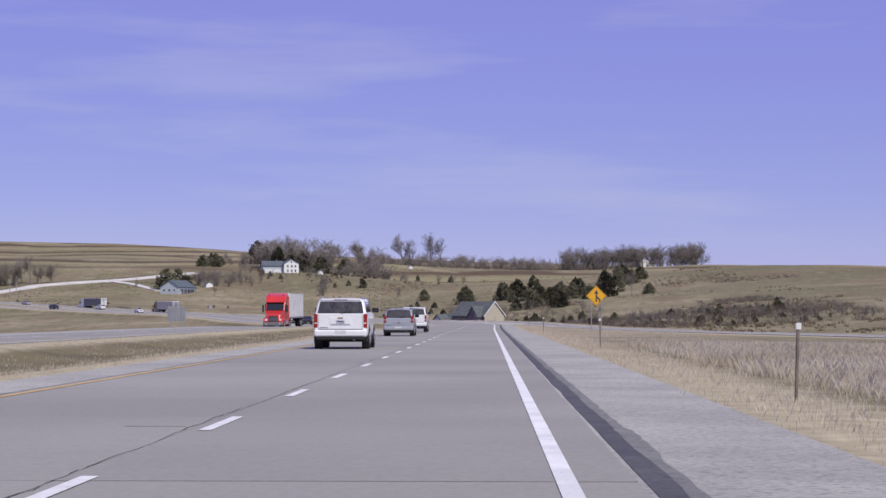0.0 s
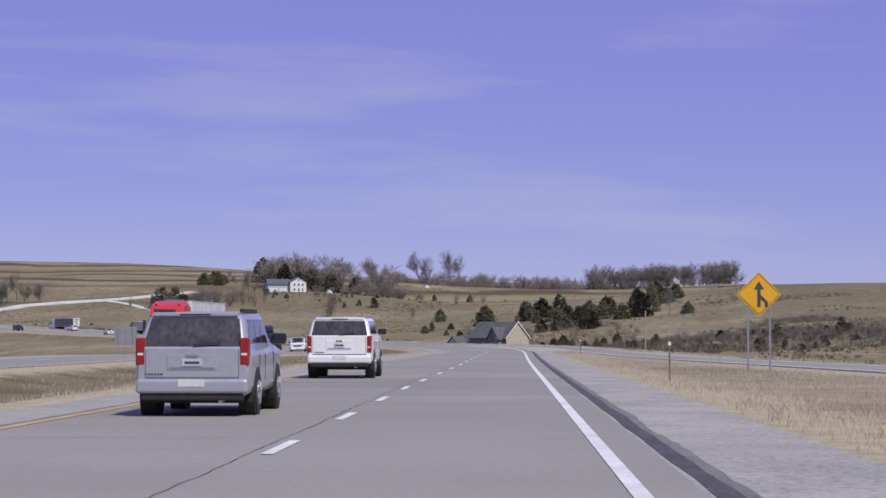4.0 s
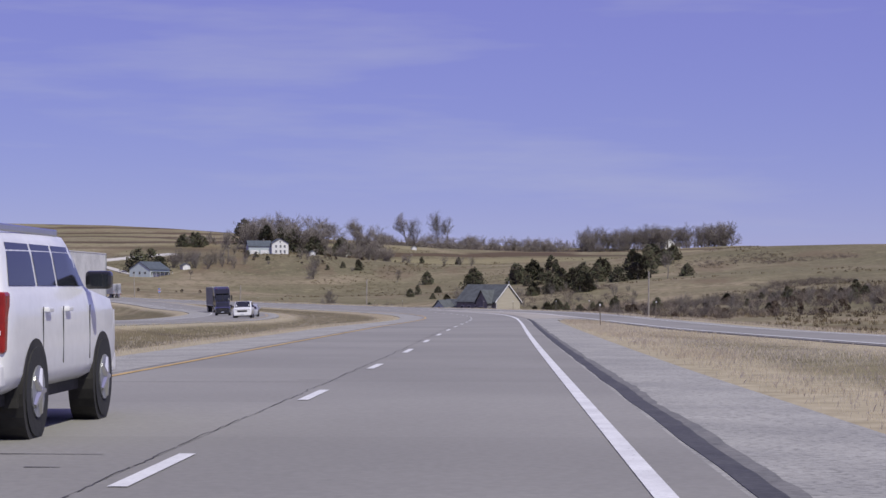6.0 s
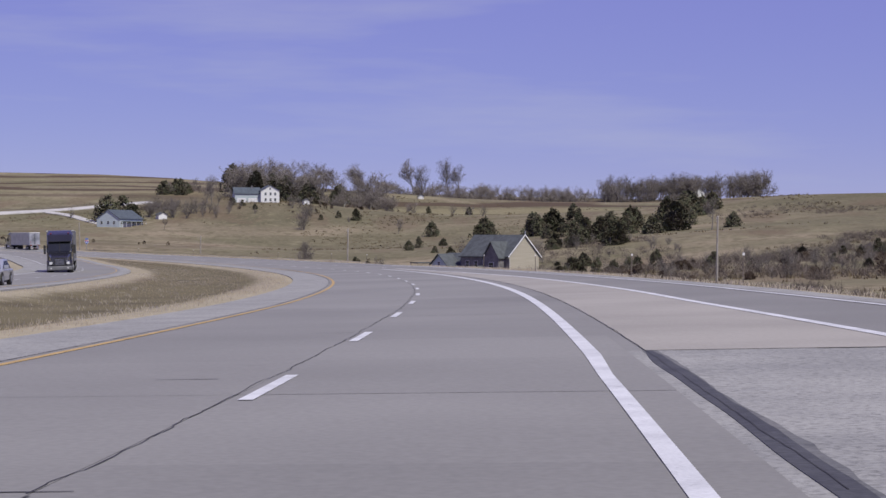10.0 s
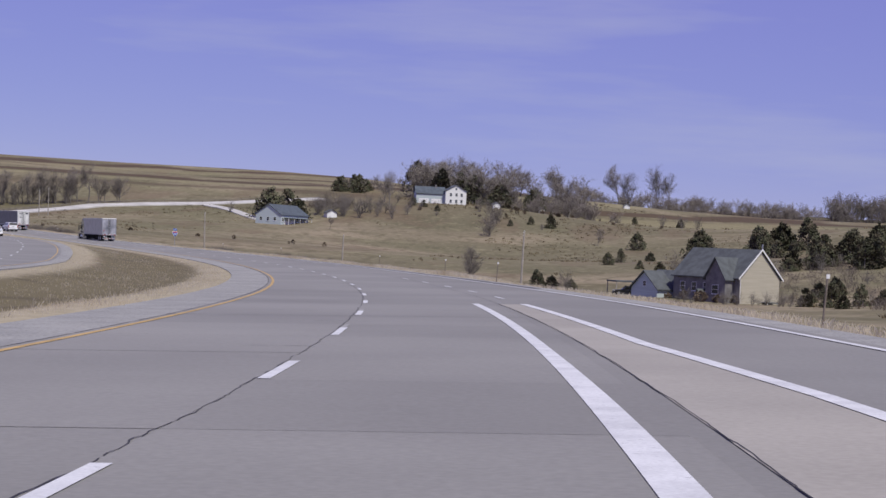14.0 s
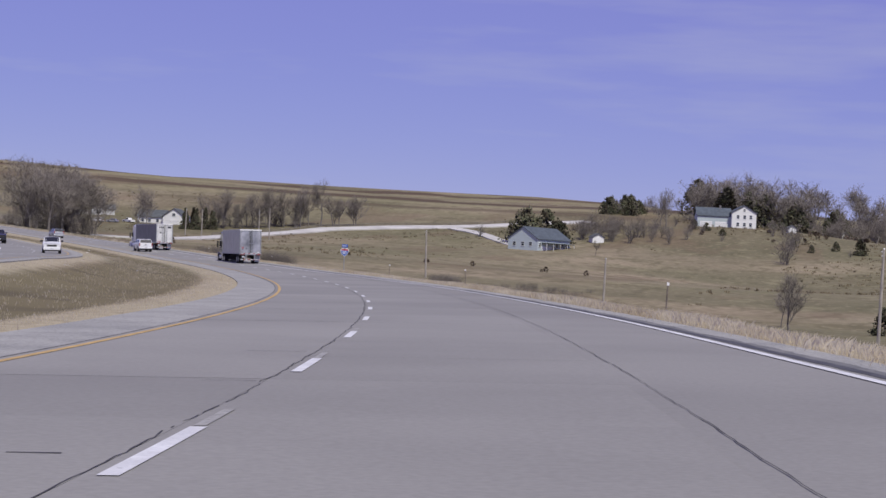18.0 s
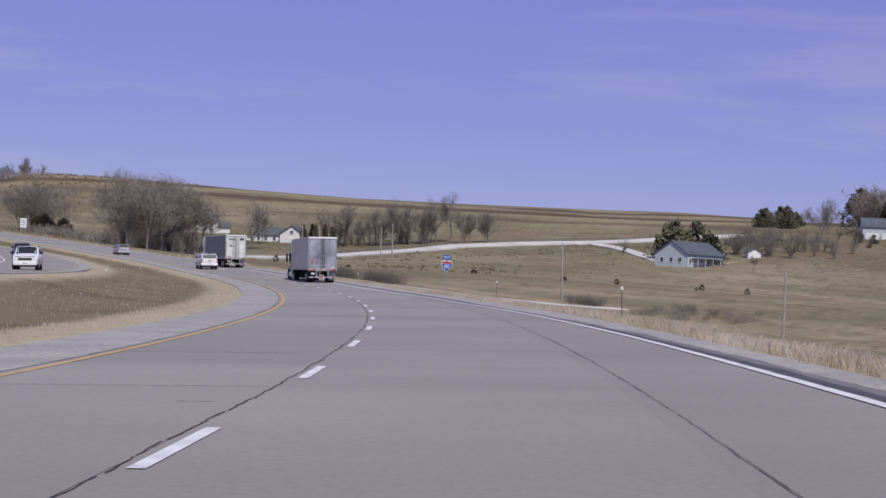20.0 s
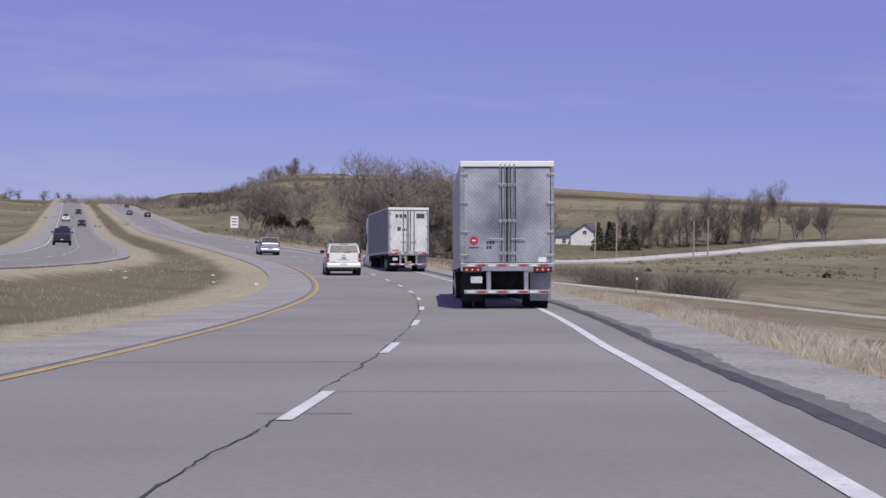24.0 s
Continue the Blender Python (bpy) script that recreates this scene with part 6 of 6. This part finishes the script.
def leafy(seed, height, width, kind="cedar"):
    """An evergreen or a shrub: a stem and a crown of many small sprays in uneven clumps."""
    rnd = random.Random(seed)
    verts, faces = [], []
    clumps = []
    for _ in range({"cedar": 46, "spruce": 60, "thorn": 70}.get(kind, 22)):
        z = rnd.random() ** (1.25 if kind in ("cedar", "spruce") else 0.8)
        rad = (1.02 - z) ** 0.95 * (0.85 + 0.3 * rnd.random()) if kind == "spruce" else (1 - z) ** 0.55 * (0.85 + 0.3 * rnd.random()) if kind == "cedar" else math.sqrt(max(0, 1 - (2 * z - 0.9) ** 2)) * 0.9
        a = rnd.uniform(0, 2 * math.pi)
        clumps.append((Vector((math.cos(a) * rad * width / 2 * 0.75, math.sin(a) * rad * width / 2 * 0.75, z * height * 0.9 + 0.15)), width * rnd.uniform(0.14, 0.26) * (0.5 + 0.6 * (1 - z)) * (0.7 if kind == "thorn" else 1)))
    leaf = {"cedar": 0.75, "spruce": 0.8, "thorn": 0.4}.get(kind, 1.0)
    for c, r in clumps:
        for _ in range(int(26 / leaf)):
            d = Vector((rnd.gauss(0, 1), rnd.gauss(0, 1), rnd.gauss(0, 1))).normalized() * r * rnd.uniform(0.5, 1.1)
            p = c + d
            p.z = max(p.z, 0.05)
            u = Vector((rnd.gauss(0, 1), rnd.gauss(0, 1), rnd.gauss(0.6, 1))).normalized() * rnd.uniform(0.16, 0.30) * leaf * width / 3
            v = u.orthogonal().normalized() * u.length * 0.6
            i = len(verts)
            verts.extend((p - u * 0.5, p + v, p + u, p - v))
            faces.append((i, i + 1, i + 2, i + 3))
    names = {"cedar": ("cedar_tree", "dark green-brown cedar tree on the grassy slope", "tree", CEDAR), "brush": ("shrub", "brown leafless shrub in dry grass", "shrub", BRUSH),
             "spruce": ("spruce_tree", "dark pointed spruce tree beside the lane", "tree", CEDAR), "thorn": ("thorn_bush", "large rounded dense brown thorn bush", "bush", BRUSH)}
    n, label, cat, m = names[kind]
    t = thing(n, label, cat)
    w, f = [], []
    limb(w, f, Vector((0, 0, -0.3)), Vector((0, 0, height * 0.7)), width * 0.035, width * 0.012, 6)
    link("trunk", w, f, BARK, t)
    link("crown", verts, faces, m, t, smooth_faces=False)
    return t


class Plants:
    """Kinds of plant, each built once; every further one is a copy."""
    def __init__(self, makers):
        self.makers, self.made = makers, [None] * len(makers)

    def put(self, x, y, size=1.0, k=None, sink=0.1):
        k = random.randrange(len(self.makers)) if k is None else k
        m = on_land(x, y, random.uniform(0, 360), sink) @ Matrix.Diagonal((size * random.uniform(0.9, 1.1), size * random.uniform(0.9, 1.1), size, 1))
        if self.made[k] is None:
            self.made[k] = self.makers[k]()
            self.made[k].matrix_basis = m
            self.made[k]["group"] = "trees and shrubs"
            return self.made[k]
        m2 = copy_thing(self.made[k], m)
        m2.matrix_basis = m
        return m2


trees = Plants([lambda i=i: bare_tree(20 + i, 12.0, (0.45, 0.55, 0.62, 0.5, 0.66)[i]) for i in range(5)])
tall = Plants([lambda i=i: bare_tree(60 + i, 15.0, (0.5, 0.6, 0.55)[i], "cottonwood_tree", "tall leafless cottonwood with spreading limbs", blades=3200) for i in range(3)])
bushes = Plants([lambda i=i: bare_tree(80 + i, 4.0, 0.9, "bare_bush", "leafless many-stemmed grey bush", 3, 900, 0.011) for i in range(3)])
cedars = Plants([lambda i=i: leafy(40 + i, (4.6, 5.2, 3.8, 4.2)[i], (4.6, 4.2, 4.8, 5.4)[i]) for i in range(4)])
spruces = Plants([lambda i=i: leafy(70 + i, (8.0, 8.8)[i], (4.2, 4.6)[i], "spruce") for i in range(2)])
thorns = Plants([lambda i=i: leafy(75 + i, (6.0, 5.2)[i], (7.2, 6.6)[i], "thorn") for i in range(2)])
shrubs = Plants([lambda i=i: leafy(50 + i, (1.8, 2.2, 1.4)[i], (2.4, 2.2, 2.6)[i], "brush") for i in range(3)])


def scatter(kind, n, x0, x1, y0, y1, lo, hi, skew=0.0):
    for _ in range(n):
        y = random.uniform(y0, y1)
        kind.put(random.uniform(x0, x1) + skew * (y - y0), y, random.uniform(lo, hi))


random.seed(11)
# the grove behind the hilltop house
woodland("hilltop_wood", "dense leafless grey-brown grove behind the hilltop house", ((52, -114, -26, 1140, 1250, 1.35, 2.05), (14, -150, -110, 1165, 1230, 0.6, 0.99), (26, -60, -10, 1130, 1170, 0.6, 1.0), (30, -112, -26, 1128, 1150, 0.35, 0.7)), 1)
woodland("ridge_wood", "thin leafless wood along the ridge", ((84, -35, 105, 1390, 1480, 0.8, 1.35), (80, -35, 105, 1380, 1440, 0.4, 0.75)), 2)
woodland("ridge_clump", "rounded leafless clump on the ridge", ((74, 120, 237, 1450, 1520, 1.4, 2.2), (70, 122, 235, 1440, 1480, 0.45, 0.9)), 3)
woodland("motorway_wood", "leafless wood on the hill by the motorway", ((12, -600, -520, 1230, 1300, 0.35, 0.6), (7, -860, -810, 1380, 1450, 0.6, 1.0)), 4)
woodland("roadside_wood", "tall dense grey leafless wood below the motorway", ((19, -285, -266, 851, 893, 1.4, 1.9), (6, -285, -272, 866, 890, 1.0, 1.4), (16, -287, -267, 849, 888, 0.5, 0.95), (9, -350, -334, 908, 930, 0.9, 1.3)), 5, True)
woodland("knoll_wood", "leafless trees scattered over the knoll beside the motorway", ((10, -480, -442, 1085, 1120, 0.45, 0.85), (6, -540, -500, 1190, 1225, 0.4, 0.8), (22, -640, -560, 1200, 1260, 0.35, 0.7), (8, -440, -400, 1060, 1110, 0.4, 0.7)), 6)
scatter(cedars, 8, -152, -136, 1160, 1190, 1.3, 1.9)
scatter(cedars, 12, -100, -50, 1140, 1190, 2.2, 3.1)
trees.put(-114, 1078, 1.35, 1)
tall.put(-118, 1092, 0.9, 2)
for x, y, k in ((-138, 1056, 3.0), (-132, 1060, 2.4), (-62, 1022, 3.2), (-60, 1026, 2.4)):
    bushes.put(x, y, k)
cedars.put(-117, 1200, 3.2, 1)
scatter(bushes, 10, -135, -95, 1040, 1100, 0.9, 1.8)
# twin trees and the thin wood running down behind the ridge
for x, y, k in ((-14, 1395, 1.35), (-9, 1400, 1.2), (9, 1480, 1.4), (16, 1470, 1.2)):
    tall.put(x, y, k * 1.4)
# the clump on the ridge
for x in (205, 222, 236):
    tall.put(x, 1500, random.uniform(1.0, 1.3))
# cedars down the slope of the cutting
for k in range(14):
    f = random.random()
    cedars.put(45 + 60 * f + random.uniform(-14, 14), 900 - 120 * f + random.uniform(-40, 50), random.uniform(1.1, 2.4))
tall.put(97, 748, 0.8, 0)
# scattered junipers on the hill
for x, y, k in ((0, 933, 1.7), (-7, 745, 0.9), (-4, 790, 0.9), (5, 845, 0.8), (2, 713, 0.5), (22, 873, 2.2), (7, 669, 0.9), (-37, 1020, 1.2), (-54, 1019, 0.6), (-46, 1030, 0.7), (-62, 1040, 0.6), (-3, 1192, 1.2), (-42, 1185, 0.8), (-103, 1080, 0.8), (-98, 1076, 0.7), (-90, 1060, 0.7), (20, 1180, 1.3)):
    cedars.put(x, y, k)
for x, y, k in ((11, 681, 2.2), (15, 700, 1.8), (-59, 975, 3.2), (-62, 980, 2.6)):
    bushes.put(x, y, k)
trees.put(-15, 953, 0.6)
# the dark cedars behind the stone house and up the far slope
scatter(cedars, 13, 20, 60, 670, 725, 0.9, 1.7)
scatter(cedars, 12, 44, 84, 760, 880, 0.9, 1.9)
scatter(cedars, 13, 96, 124, 890, 935, 1.2, 2.2)
scatter(cedars, 5, 36, 46, 606, 620, 0.5, 0.9)
scatter(shrubs, 26, -110, 20, 1040, 1180, 0.6, 1.1)
for x, y, k in ((-72, 1070, 1.9), (-68, 1074, 1.6), (-30, 1190, 1.6), (-88, 1040, 1.0), (-40, 1010, 1.0), (10, 1080, 1.8), (18, 1060, 1.9), (25, 1050, 1.7)):
    bushes.put(x, y, k)
# round the valley house
scatter(bushes, 14, -142, -118, 1022, 1048, 1.6, 2.9)
for x, y, k, shape in ((-156, 1012, 3.0, 3), (-150, 1018, 2.7, 0), (-145, 1016, 2.2, 2)):
    cedars.put(x, y, k, shape)
scatter(bushes, 6, -118, -100, 1020, 1050, 1.4, 2.4)
bushes.put(-177, 1030, 1.8)
trees.put(-122, 965, 0.45)
# brush on the bank beyond the slip road
scatter(shrubs, 60, 42, 125, 400, 560, 0.6, 1.2)
scatter(bushes, 84, 44, 135, 410, 570, 0.6, 1.4)
scatter(cedars, 12, 60, 130, 440, 560, 0.4, 0.8)
scatter(cedars, 6, 36, 60, 520, 600, 0.5, 0.9)
scatter(bushes, 18, 20, 75, 600, 720, 0.8, 1.7)
# round the stone house
for x, y, k in ((-16.5, 624, 0.8), (-19.5, 622, 0.85), (-12, 616, 0.6), (3, 604, 0.6), (37, 560, 0.9), (42, 558, 0.8), (46, 556, 0.7), (33, 566, 0.8)):
    cedars.put(x, y, k)
scatter(bushes, 14, 8, 34, 556, 570, 0.5, 1.0)
for x, y, k in ((17, 568, 0.9), (14, 572, 1.1), (20, 566, 0.8), (11, 577, 0.9), (8, 582, 0.7)):
    shrubs.put(x, y, k)
scatter(trees, 5, 10, 40, 590, 640, 0.4, 0.7)
bushes.put(-12, 592, 1.6)
trees.put(-32, 600, 0.8, 0)
trees.put(-36, 640, 0.5)
# the big stand below the house in the far bend
scatter(tall, 8, -284, -268, 852, 886, 1.0, 1.3)
for x, y, k in ((-334, 912, 1.15), (-329, 915, 1.05), (-338, 916, 1.0), (-331, 909, 0.8), (-326, 911, 0.7)):
    thorns.put(x, y, k)
scatter(bushes, 12, -288, -268, 845, 862, 0.8, 1.6)
# rows along the lane
for x, y, k in ((-298, 990, 1.2), (-306, 1016, 0.9), (-277, 1023, 1.15), (-268, 1030, 1.05), (-263, 1034, 1.2), (-258, 1038, 1.1), (-253, 1044, 1.2), (-246, 1048, 1.3), (-234, 1056, 0.9), (-240, 1053, 0.8)):
    tall.put(x, y, k)
scatter(trees, 20, -292, -268, 1026, 1056, 0.7, 1.2, 1.2)
scatter(bushes, 16, -290, -270, 1022, 1052, 1.0, 2.2, 1.2)
for x, y, k in ((-288.5, 1012, 1.0), (-286, 1014, 1.1), (-284, 1012, 1.0), (-282, 1016, 1.1), (-280, 1018, 0.95), (-278.5, 1016, 0.85)):
    spruces.put(x, y, k)
# woods on the hill by the motorway
scatter(trees, 5, -562, -540, 1236, 1256, 0.7, 1.0)
scatter(cedars, 5, -640, -560, 1290, 1330, 1.0, 1.6)
scatter(shrubs, 8, -200, -100, 760, 860, 0.4, 0.8)


# ---- roadside grass ----
def grass(name, label, bands, seed):
    rnd = np.random.RandomState(seed)
    verts, faces = [], []
    for s0, s1, lo, hi, count, tall_, short in bands:
        for _ in range(count):
            s = rnd.uniform(s0, s1)
            u = float(lo(s) + (hi(s) - lo(s)) * rnd.beta(1.2, 1.5))
            p = spot(s, u)
            p.z = ground_z(s, u)
            grow = 0.5 + 0.5 * noise.noise((p.x * 0.12, p.y * 0.12, 7))
            for _ in range(4):
                h = (short + (tall_ - short) * grow) * rnd.uniform(0.6, 1.2)
                x, y = p.x + rnd.normal(0, 0.2), p.y + rnd.normal(0, 0.2)
                lx, ly = rnd.normal(0, 0.3 * h), rnd.normal(0, 0.3 * h)
                a = rnd.uniform(0, math.pi)
                w = rnd.uniform(0.0025, 0.006) * (1 + 0.6 * h)
                i = len(verts)
                cx, cy = math.cos(a) * w, math.sin(a) * w
                verts += [(x - cx, y - cy, p.z - 0.03), (x + cx, y + cy, p.z - 0.03), (x + lx * 0.4 + cx * 0.7, y + ly * 0.4 + cy * 0.7, p.z + h * 0.6), (x + lx, y + ly, p.z + h)]
                faces += [(i, i + 1, i + 2), (i, i + 2, i + 3)]
    return tagged(link(name, verts, faces, BLADES, smooth_faces=False), label, "grass", kind="stuff")


R_EDGE = lambda s: paved(s)[-1][1] + 0.35
grass("tall_grass", "tall straw-coloured dry grass along the verge", (
    (-170, -75, lambda s: 6.4, lambda s: 16.0, 14000, 0.5, 0.14),
    (-75, 45, lambda s: 5.6, lambda s: min(15.0, float(along(RAMP_L, s)) - 1.0), 7000, 0.13, 0.04),
    (-170, 100, lambda s: 4.0, lambda s: 6.4, 6000, 0.2, 0.05),
    (45, 104, lambda s: 3.9, lambda s: max(4.1, float(along(RAMP_L, s)) - 0.9), 1500, 0.2, 0.07),
    (190, 640, R_EDGE, lambda s: R_EDGE(s) + 9.0, 26000, 0.30, 0.09),
    (330, 640, R_EDGE, lambda s: R_EDGE(s) + 3.2, 30000, 0.42, 0.14),
    (20, 190, R_EDGE, lambda s: R_EDGE(s) + 9.0, 4500, 0.26, 0.1),
    (640, 900, R_EDGE, lambda s: R_EDGE(s) + 6.0, 2000, 0.7, 0.25)), 3)
grass("median_grass", "short dry grass in the median", (
    (-170, 700, lambda s: -10.9, lambda s: -8.95, 7000, 0.16, 0.05),
    (-170, 700, lambda s: wu(2.0)(s), lambda s: -10.9, 8000, 0.2, 0.06)), 4)


# ---- coarse brown growth over the slopes ----
def slope_growth(name, label, areas, seed):
    rnd = random.Random(seed)
    verts, faces = [], []
    for n, x0, x1, y0, y1, lo, hi in areas:
        for _ in range(n):
            x, y = rnd.uniform(x0, x1), rnd.uniform(y0, y1)
            if noise.noise((x * 0.02, y * 0.012, 31)) + 0.5 * noise.noise((x * 0.08, y * 0.05, 7)) < 0.1:
                continue
            z, h = land(x, y), rnd.uniform(lo, hi)
            for _ in range(9):
                a, r = rnd.uniform(0, 6.28), h * rnd.uniform(0.1, 0.9)
                bx, by, b = x + r * math.cos(a), y + r * math.sin(a), rnd.uniform(0, 3.14)
                w, g = h * rnd.uniform(0.10, 0.25), h * rnd.uniform(0.5, 1.0)
                i = len(verts)
                verts += [(bx - w * math.cos(b), by - w * math.sin(b), z - 0.1), (bx + w * math.cos(b), by + w * math.sin(b), z - 0.1), (bx + rnd.gauss(0, 0.3) * h, by + rnd.gauss(0, 0.3) * h, z + g)]
                faces.append((i, i + 1, i + 2))
    return tagged(link(name, verts, faces, WEEDS, smooth_faces=False), label, "brush", kind="stuff")


slope_growth("slope_brush", "low brown weeds and brush in patches over the slopes", (
    (3400, 34, 170, 300, 620, 0.4, 1.1), (4200, -60, 170, 680, 1000, 0.3, 0.9), (4600, -150, 180, 1000, 1260, 0.4, 1.0), (3600, -420, -150, 820, 1150, 0.3, 0.8), (1500, -640, -420, 1050, 1300, 0.5, 1.2)), 9)

# ---- dense thorny brush on the bank beyond the slip road ----
def thicket(name, label, areas, seed, gaps=True, material=TWIG, twigs=44, fine=1.0):
    rnd = random.Random(seed)
    verts, faces = [], []
    for n, x0, x1, y0, y1, lo, hi in areas:
        for _ in range(n):
            x, y = rnd.uniform(x0, x1), rnd.uniform(y0, y1)
            if gaps and noise.noise((x * 0.03, y * 0.02, 12)) < -0.12:
                continue
            z, h = land(x, y), rnd.uniform(lo, hi)
            for _ in range(twigs):
                a, r = rnd.uniform(0, 6.28), h * 0.55 * math.sqrt(rnd.random())
                base = Vector((x + r * math.cos(a), y + r * math.sin(a), z - 0.1 + rnd.random() ** 2 * h * 0.5))
                tip = base + Vector((rnd.gauss(0.35 * math.cos(a), 0.4), rnd.gauss(0.35 * math.sin(a), 0.4), rnd.uniform(0.4, 1.0))) * h * 0.55
                b, w = rnd.uniform(0, 3.14), (0.013 * h * rnd.uniform(0.6, 1.6) + 0.008) * fine
                i = len(verts)
                verts += [base - Vector((w * math.cos(b), w * math.sin(b), 0)), base + Vector((w * math.cos(b), w * math.sin(b), 0)), tip]
                faces.append((i, i + 1, i + 2))
    return tagged(link(name, verts, faces, material, smooth_faces=False), label, "brush", kind="stuff")


thicket("bank_thicket", "dense grey-brown leafless thicket along the bank", (
    (1500, 40, 150, 395, 585, 1.2, 3.0), (420, 18, 70, 585, 720, 1.0, 2.4), (260, 36, 60, 300, 400, 0.8, 2.0)), 21, material=DARK_TWIG)

thicket("knoll_thicket", "dark leafless brush covering the knoll beside the motorway", (
    (260, -650, -560, 1190, 1270, 2.5, 5.5), (110, -480, -435, 1080, 1125, 2.5, 6.0), (60, -545, -500, 1190, 1225, 2.0, 4.5), (120, -330, -296, 886, 912, 2.0, 4.5)), 22)

thicket("hill_thicket", "dense dark leafless brush in patches on the hills", (
    (46, -556, -535, 1172, 1190, 3.5, 6.5), (46, -535, -512, 1150, 1172, 3.5, 6.5), (40, -512, -495, 1132, 1150, 3.0, 6.0), (60, -740, -690, 1370, 1400, 4.0, 6.5),
    (200, 116, 165, 850, 905, 0.8, 1.6), (150, 150, 195, 825, 860, 0.8, 1.6), (200, 112, 145, 612, 642, 1.0, 2.2), (34, -147, -128, 1058, 1074, 3.5, 6.5)), 23, False, DARK_TWIG)
thicket("field_thicket", "hazy grey leafless bushes along the field edge", ((24, -132, -127, 658, 666, 2.0, 3.2), (30, -144, -137, 666, 673, 1.8, 2.8), (16, -160, -152, 698, 708, 1.5, 2.6), (34, -92, -76, 668, 696, 1.2, 2.4), (22, -107, -101, 683, 690, 1.6, 2.8)), 24, False, twigs=170, fine=0.3)


# ---- fence beyond the country lane ----
def lane_fence():
    line = [(-262, 972), (-257, 1009), (-245, 1042), (-226, 1058), (-204, 1068), (-185, 1081), (-170, 1093)]
    t = tagged(new("lane_fence"), "low dark weathered rail fence along the gravel lane", "fence")
    for (x0, y0), (x1, y1) in zip(line, line[1:]):
        n = max(2, round(math.hypot(x1 - x0, y1 - y0) / 6))
        pts = [(x0 + (x1 - x0) * k / n, y0 + (y1 - y0) * k / n) for k in range(n + 1)]
        tops = [Vector((x, y, land(x, y) + 1.15)) for x, y in pts]
        for a, b in zip(tops, tops[1:]):
            part("post", box(a.x - 0.08, a.x + 0.08, a.y - 0.08, a.y + 0.08, a.z - 1.6, a.z + 0.08), BARK, t)
            for dz in (-0.12, -0.6):
                part("rail", tube(a + Vector((0, 0, dz)), b + Vector((0, 0, dz)), 0.09, sides=6), BARK, t)


lane_fence()

# ---- concrete slabs of the two near lanes, joints and cracks (last) ----
def slabs():
    rnd = random.Random(5)
    for a, b in ((inner(-0.25), lambda s: float(along(SEAM, s)) - 0.002), (lambda s: float(along(SEAM, s)) + 0.002, 1.6)):
        s = -170.0
        while s < 640:
            length = 6.1 if s < 560 else 20.0
            if s < -60:
                length = 9.15
            e = min(s + length, 640)
            lift = 0.004 + rnd.uniform(-0.0015, 0.0015)
            strip("slab", s + 0.004, e - 0.004, a, b, CONCRETE, lift, 3.1, road)
            s = e
    strip("joint_bed", -170, 640, inner(-0.25), 1.6, DUSTED, -0.012, 3.1, road, "grey joint filler under the slabs")


def crack(s0, s1, u, wander_, width, gaps=0.0, seed=1, lift=0.0095):
    """A ragged dark crack along the road."""
    rnd = random.Random(seed)
    verts, faces = [], []
    s, off, w = s0, 0.0, width
    row = []
    while s < s1:
        off = off * 0.8 + rnd.gauss(0, wander_)
        w = 0.75 * w + 0.25 * max(0.003, width * (0.2 + 2.4 * rnd.random() ** 4))
        if rnd.random() < gaps:
            row = []
        i = len(verts)
        at = (float(along(SEAM, s)) if u is None else u) + off
        verts += [spot(s, at - w, lift), spot(s, at + w, lift)]
        if row:
            faces.append((row[0], row[1], i + 1, i))
        row = (i, i + 1)
        s += rnd.uniform(0.1, 0.35)
    return link("crack", verts, faces, CRACK, road, "dark ragged crack", smooth_faces=False)


def cross_crack(s, u0, u1, seed, width=0.012):
    rnd = random.Random(seed)
    verts, faces = [], []
    u, off = u0, 0.0
    while u < u1:
        off += rnd.gauss(0, 0.015)
        w = width * rnd.uniform(0.4, 1.6)
        i = len(verts)
        verts += [spot(s + off - w, u, 0.0095), spot(s + off + w, u, 0.0095)]
        if i:
            faces.append((i - 2, i, i + 1, i - 1))
        u += rnd.uniform(0.15, 0.4)
    link("crack", verts, faces, CRACK, road, "", smooth_faces=False)


slabs()
for k in range(6):
    crack(-170 + k * 135, -35 + k * 135, None, 0.013, 0.007 if k < 2 else 0.008 if k < 4 else 0.012, 0.10 if k < 2 else 0.06, 10 + k)
crack(100, 320, 1.85, 0.005, 0.006, 0.02, 31)
crack(320, 506, 1.85, 0.005, 0.007, 0.02, 32)
_r = random.Random(8)
for k in range(60):
    s = -150 + k * 12.5 + _r.uniform(-5, 5)
    a = -2.5 + _r.uniform(-1.2, -0.2)
    cross_crack(s, a, a + _r.uniform(0.5, 1.4), 100 + k, 0.016)
for k in range(14):
    s = -120 + k * 50 + _r.uniform(-15, 15)
    cross_crack(s, -6.1, -2.5 - 0.1 + _r.uniform(-1.5, 0), 300 + k, 0.02)
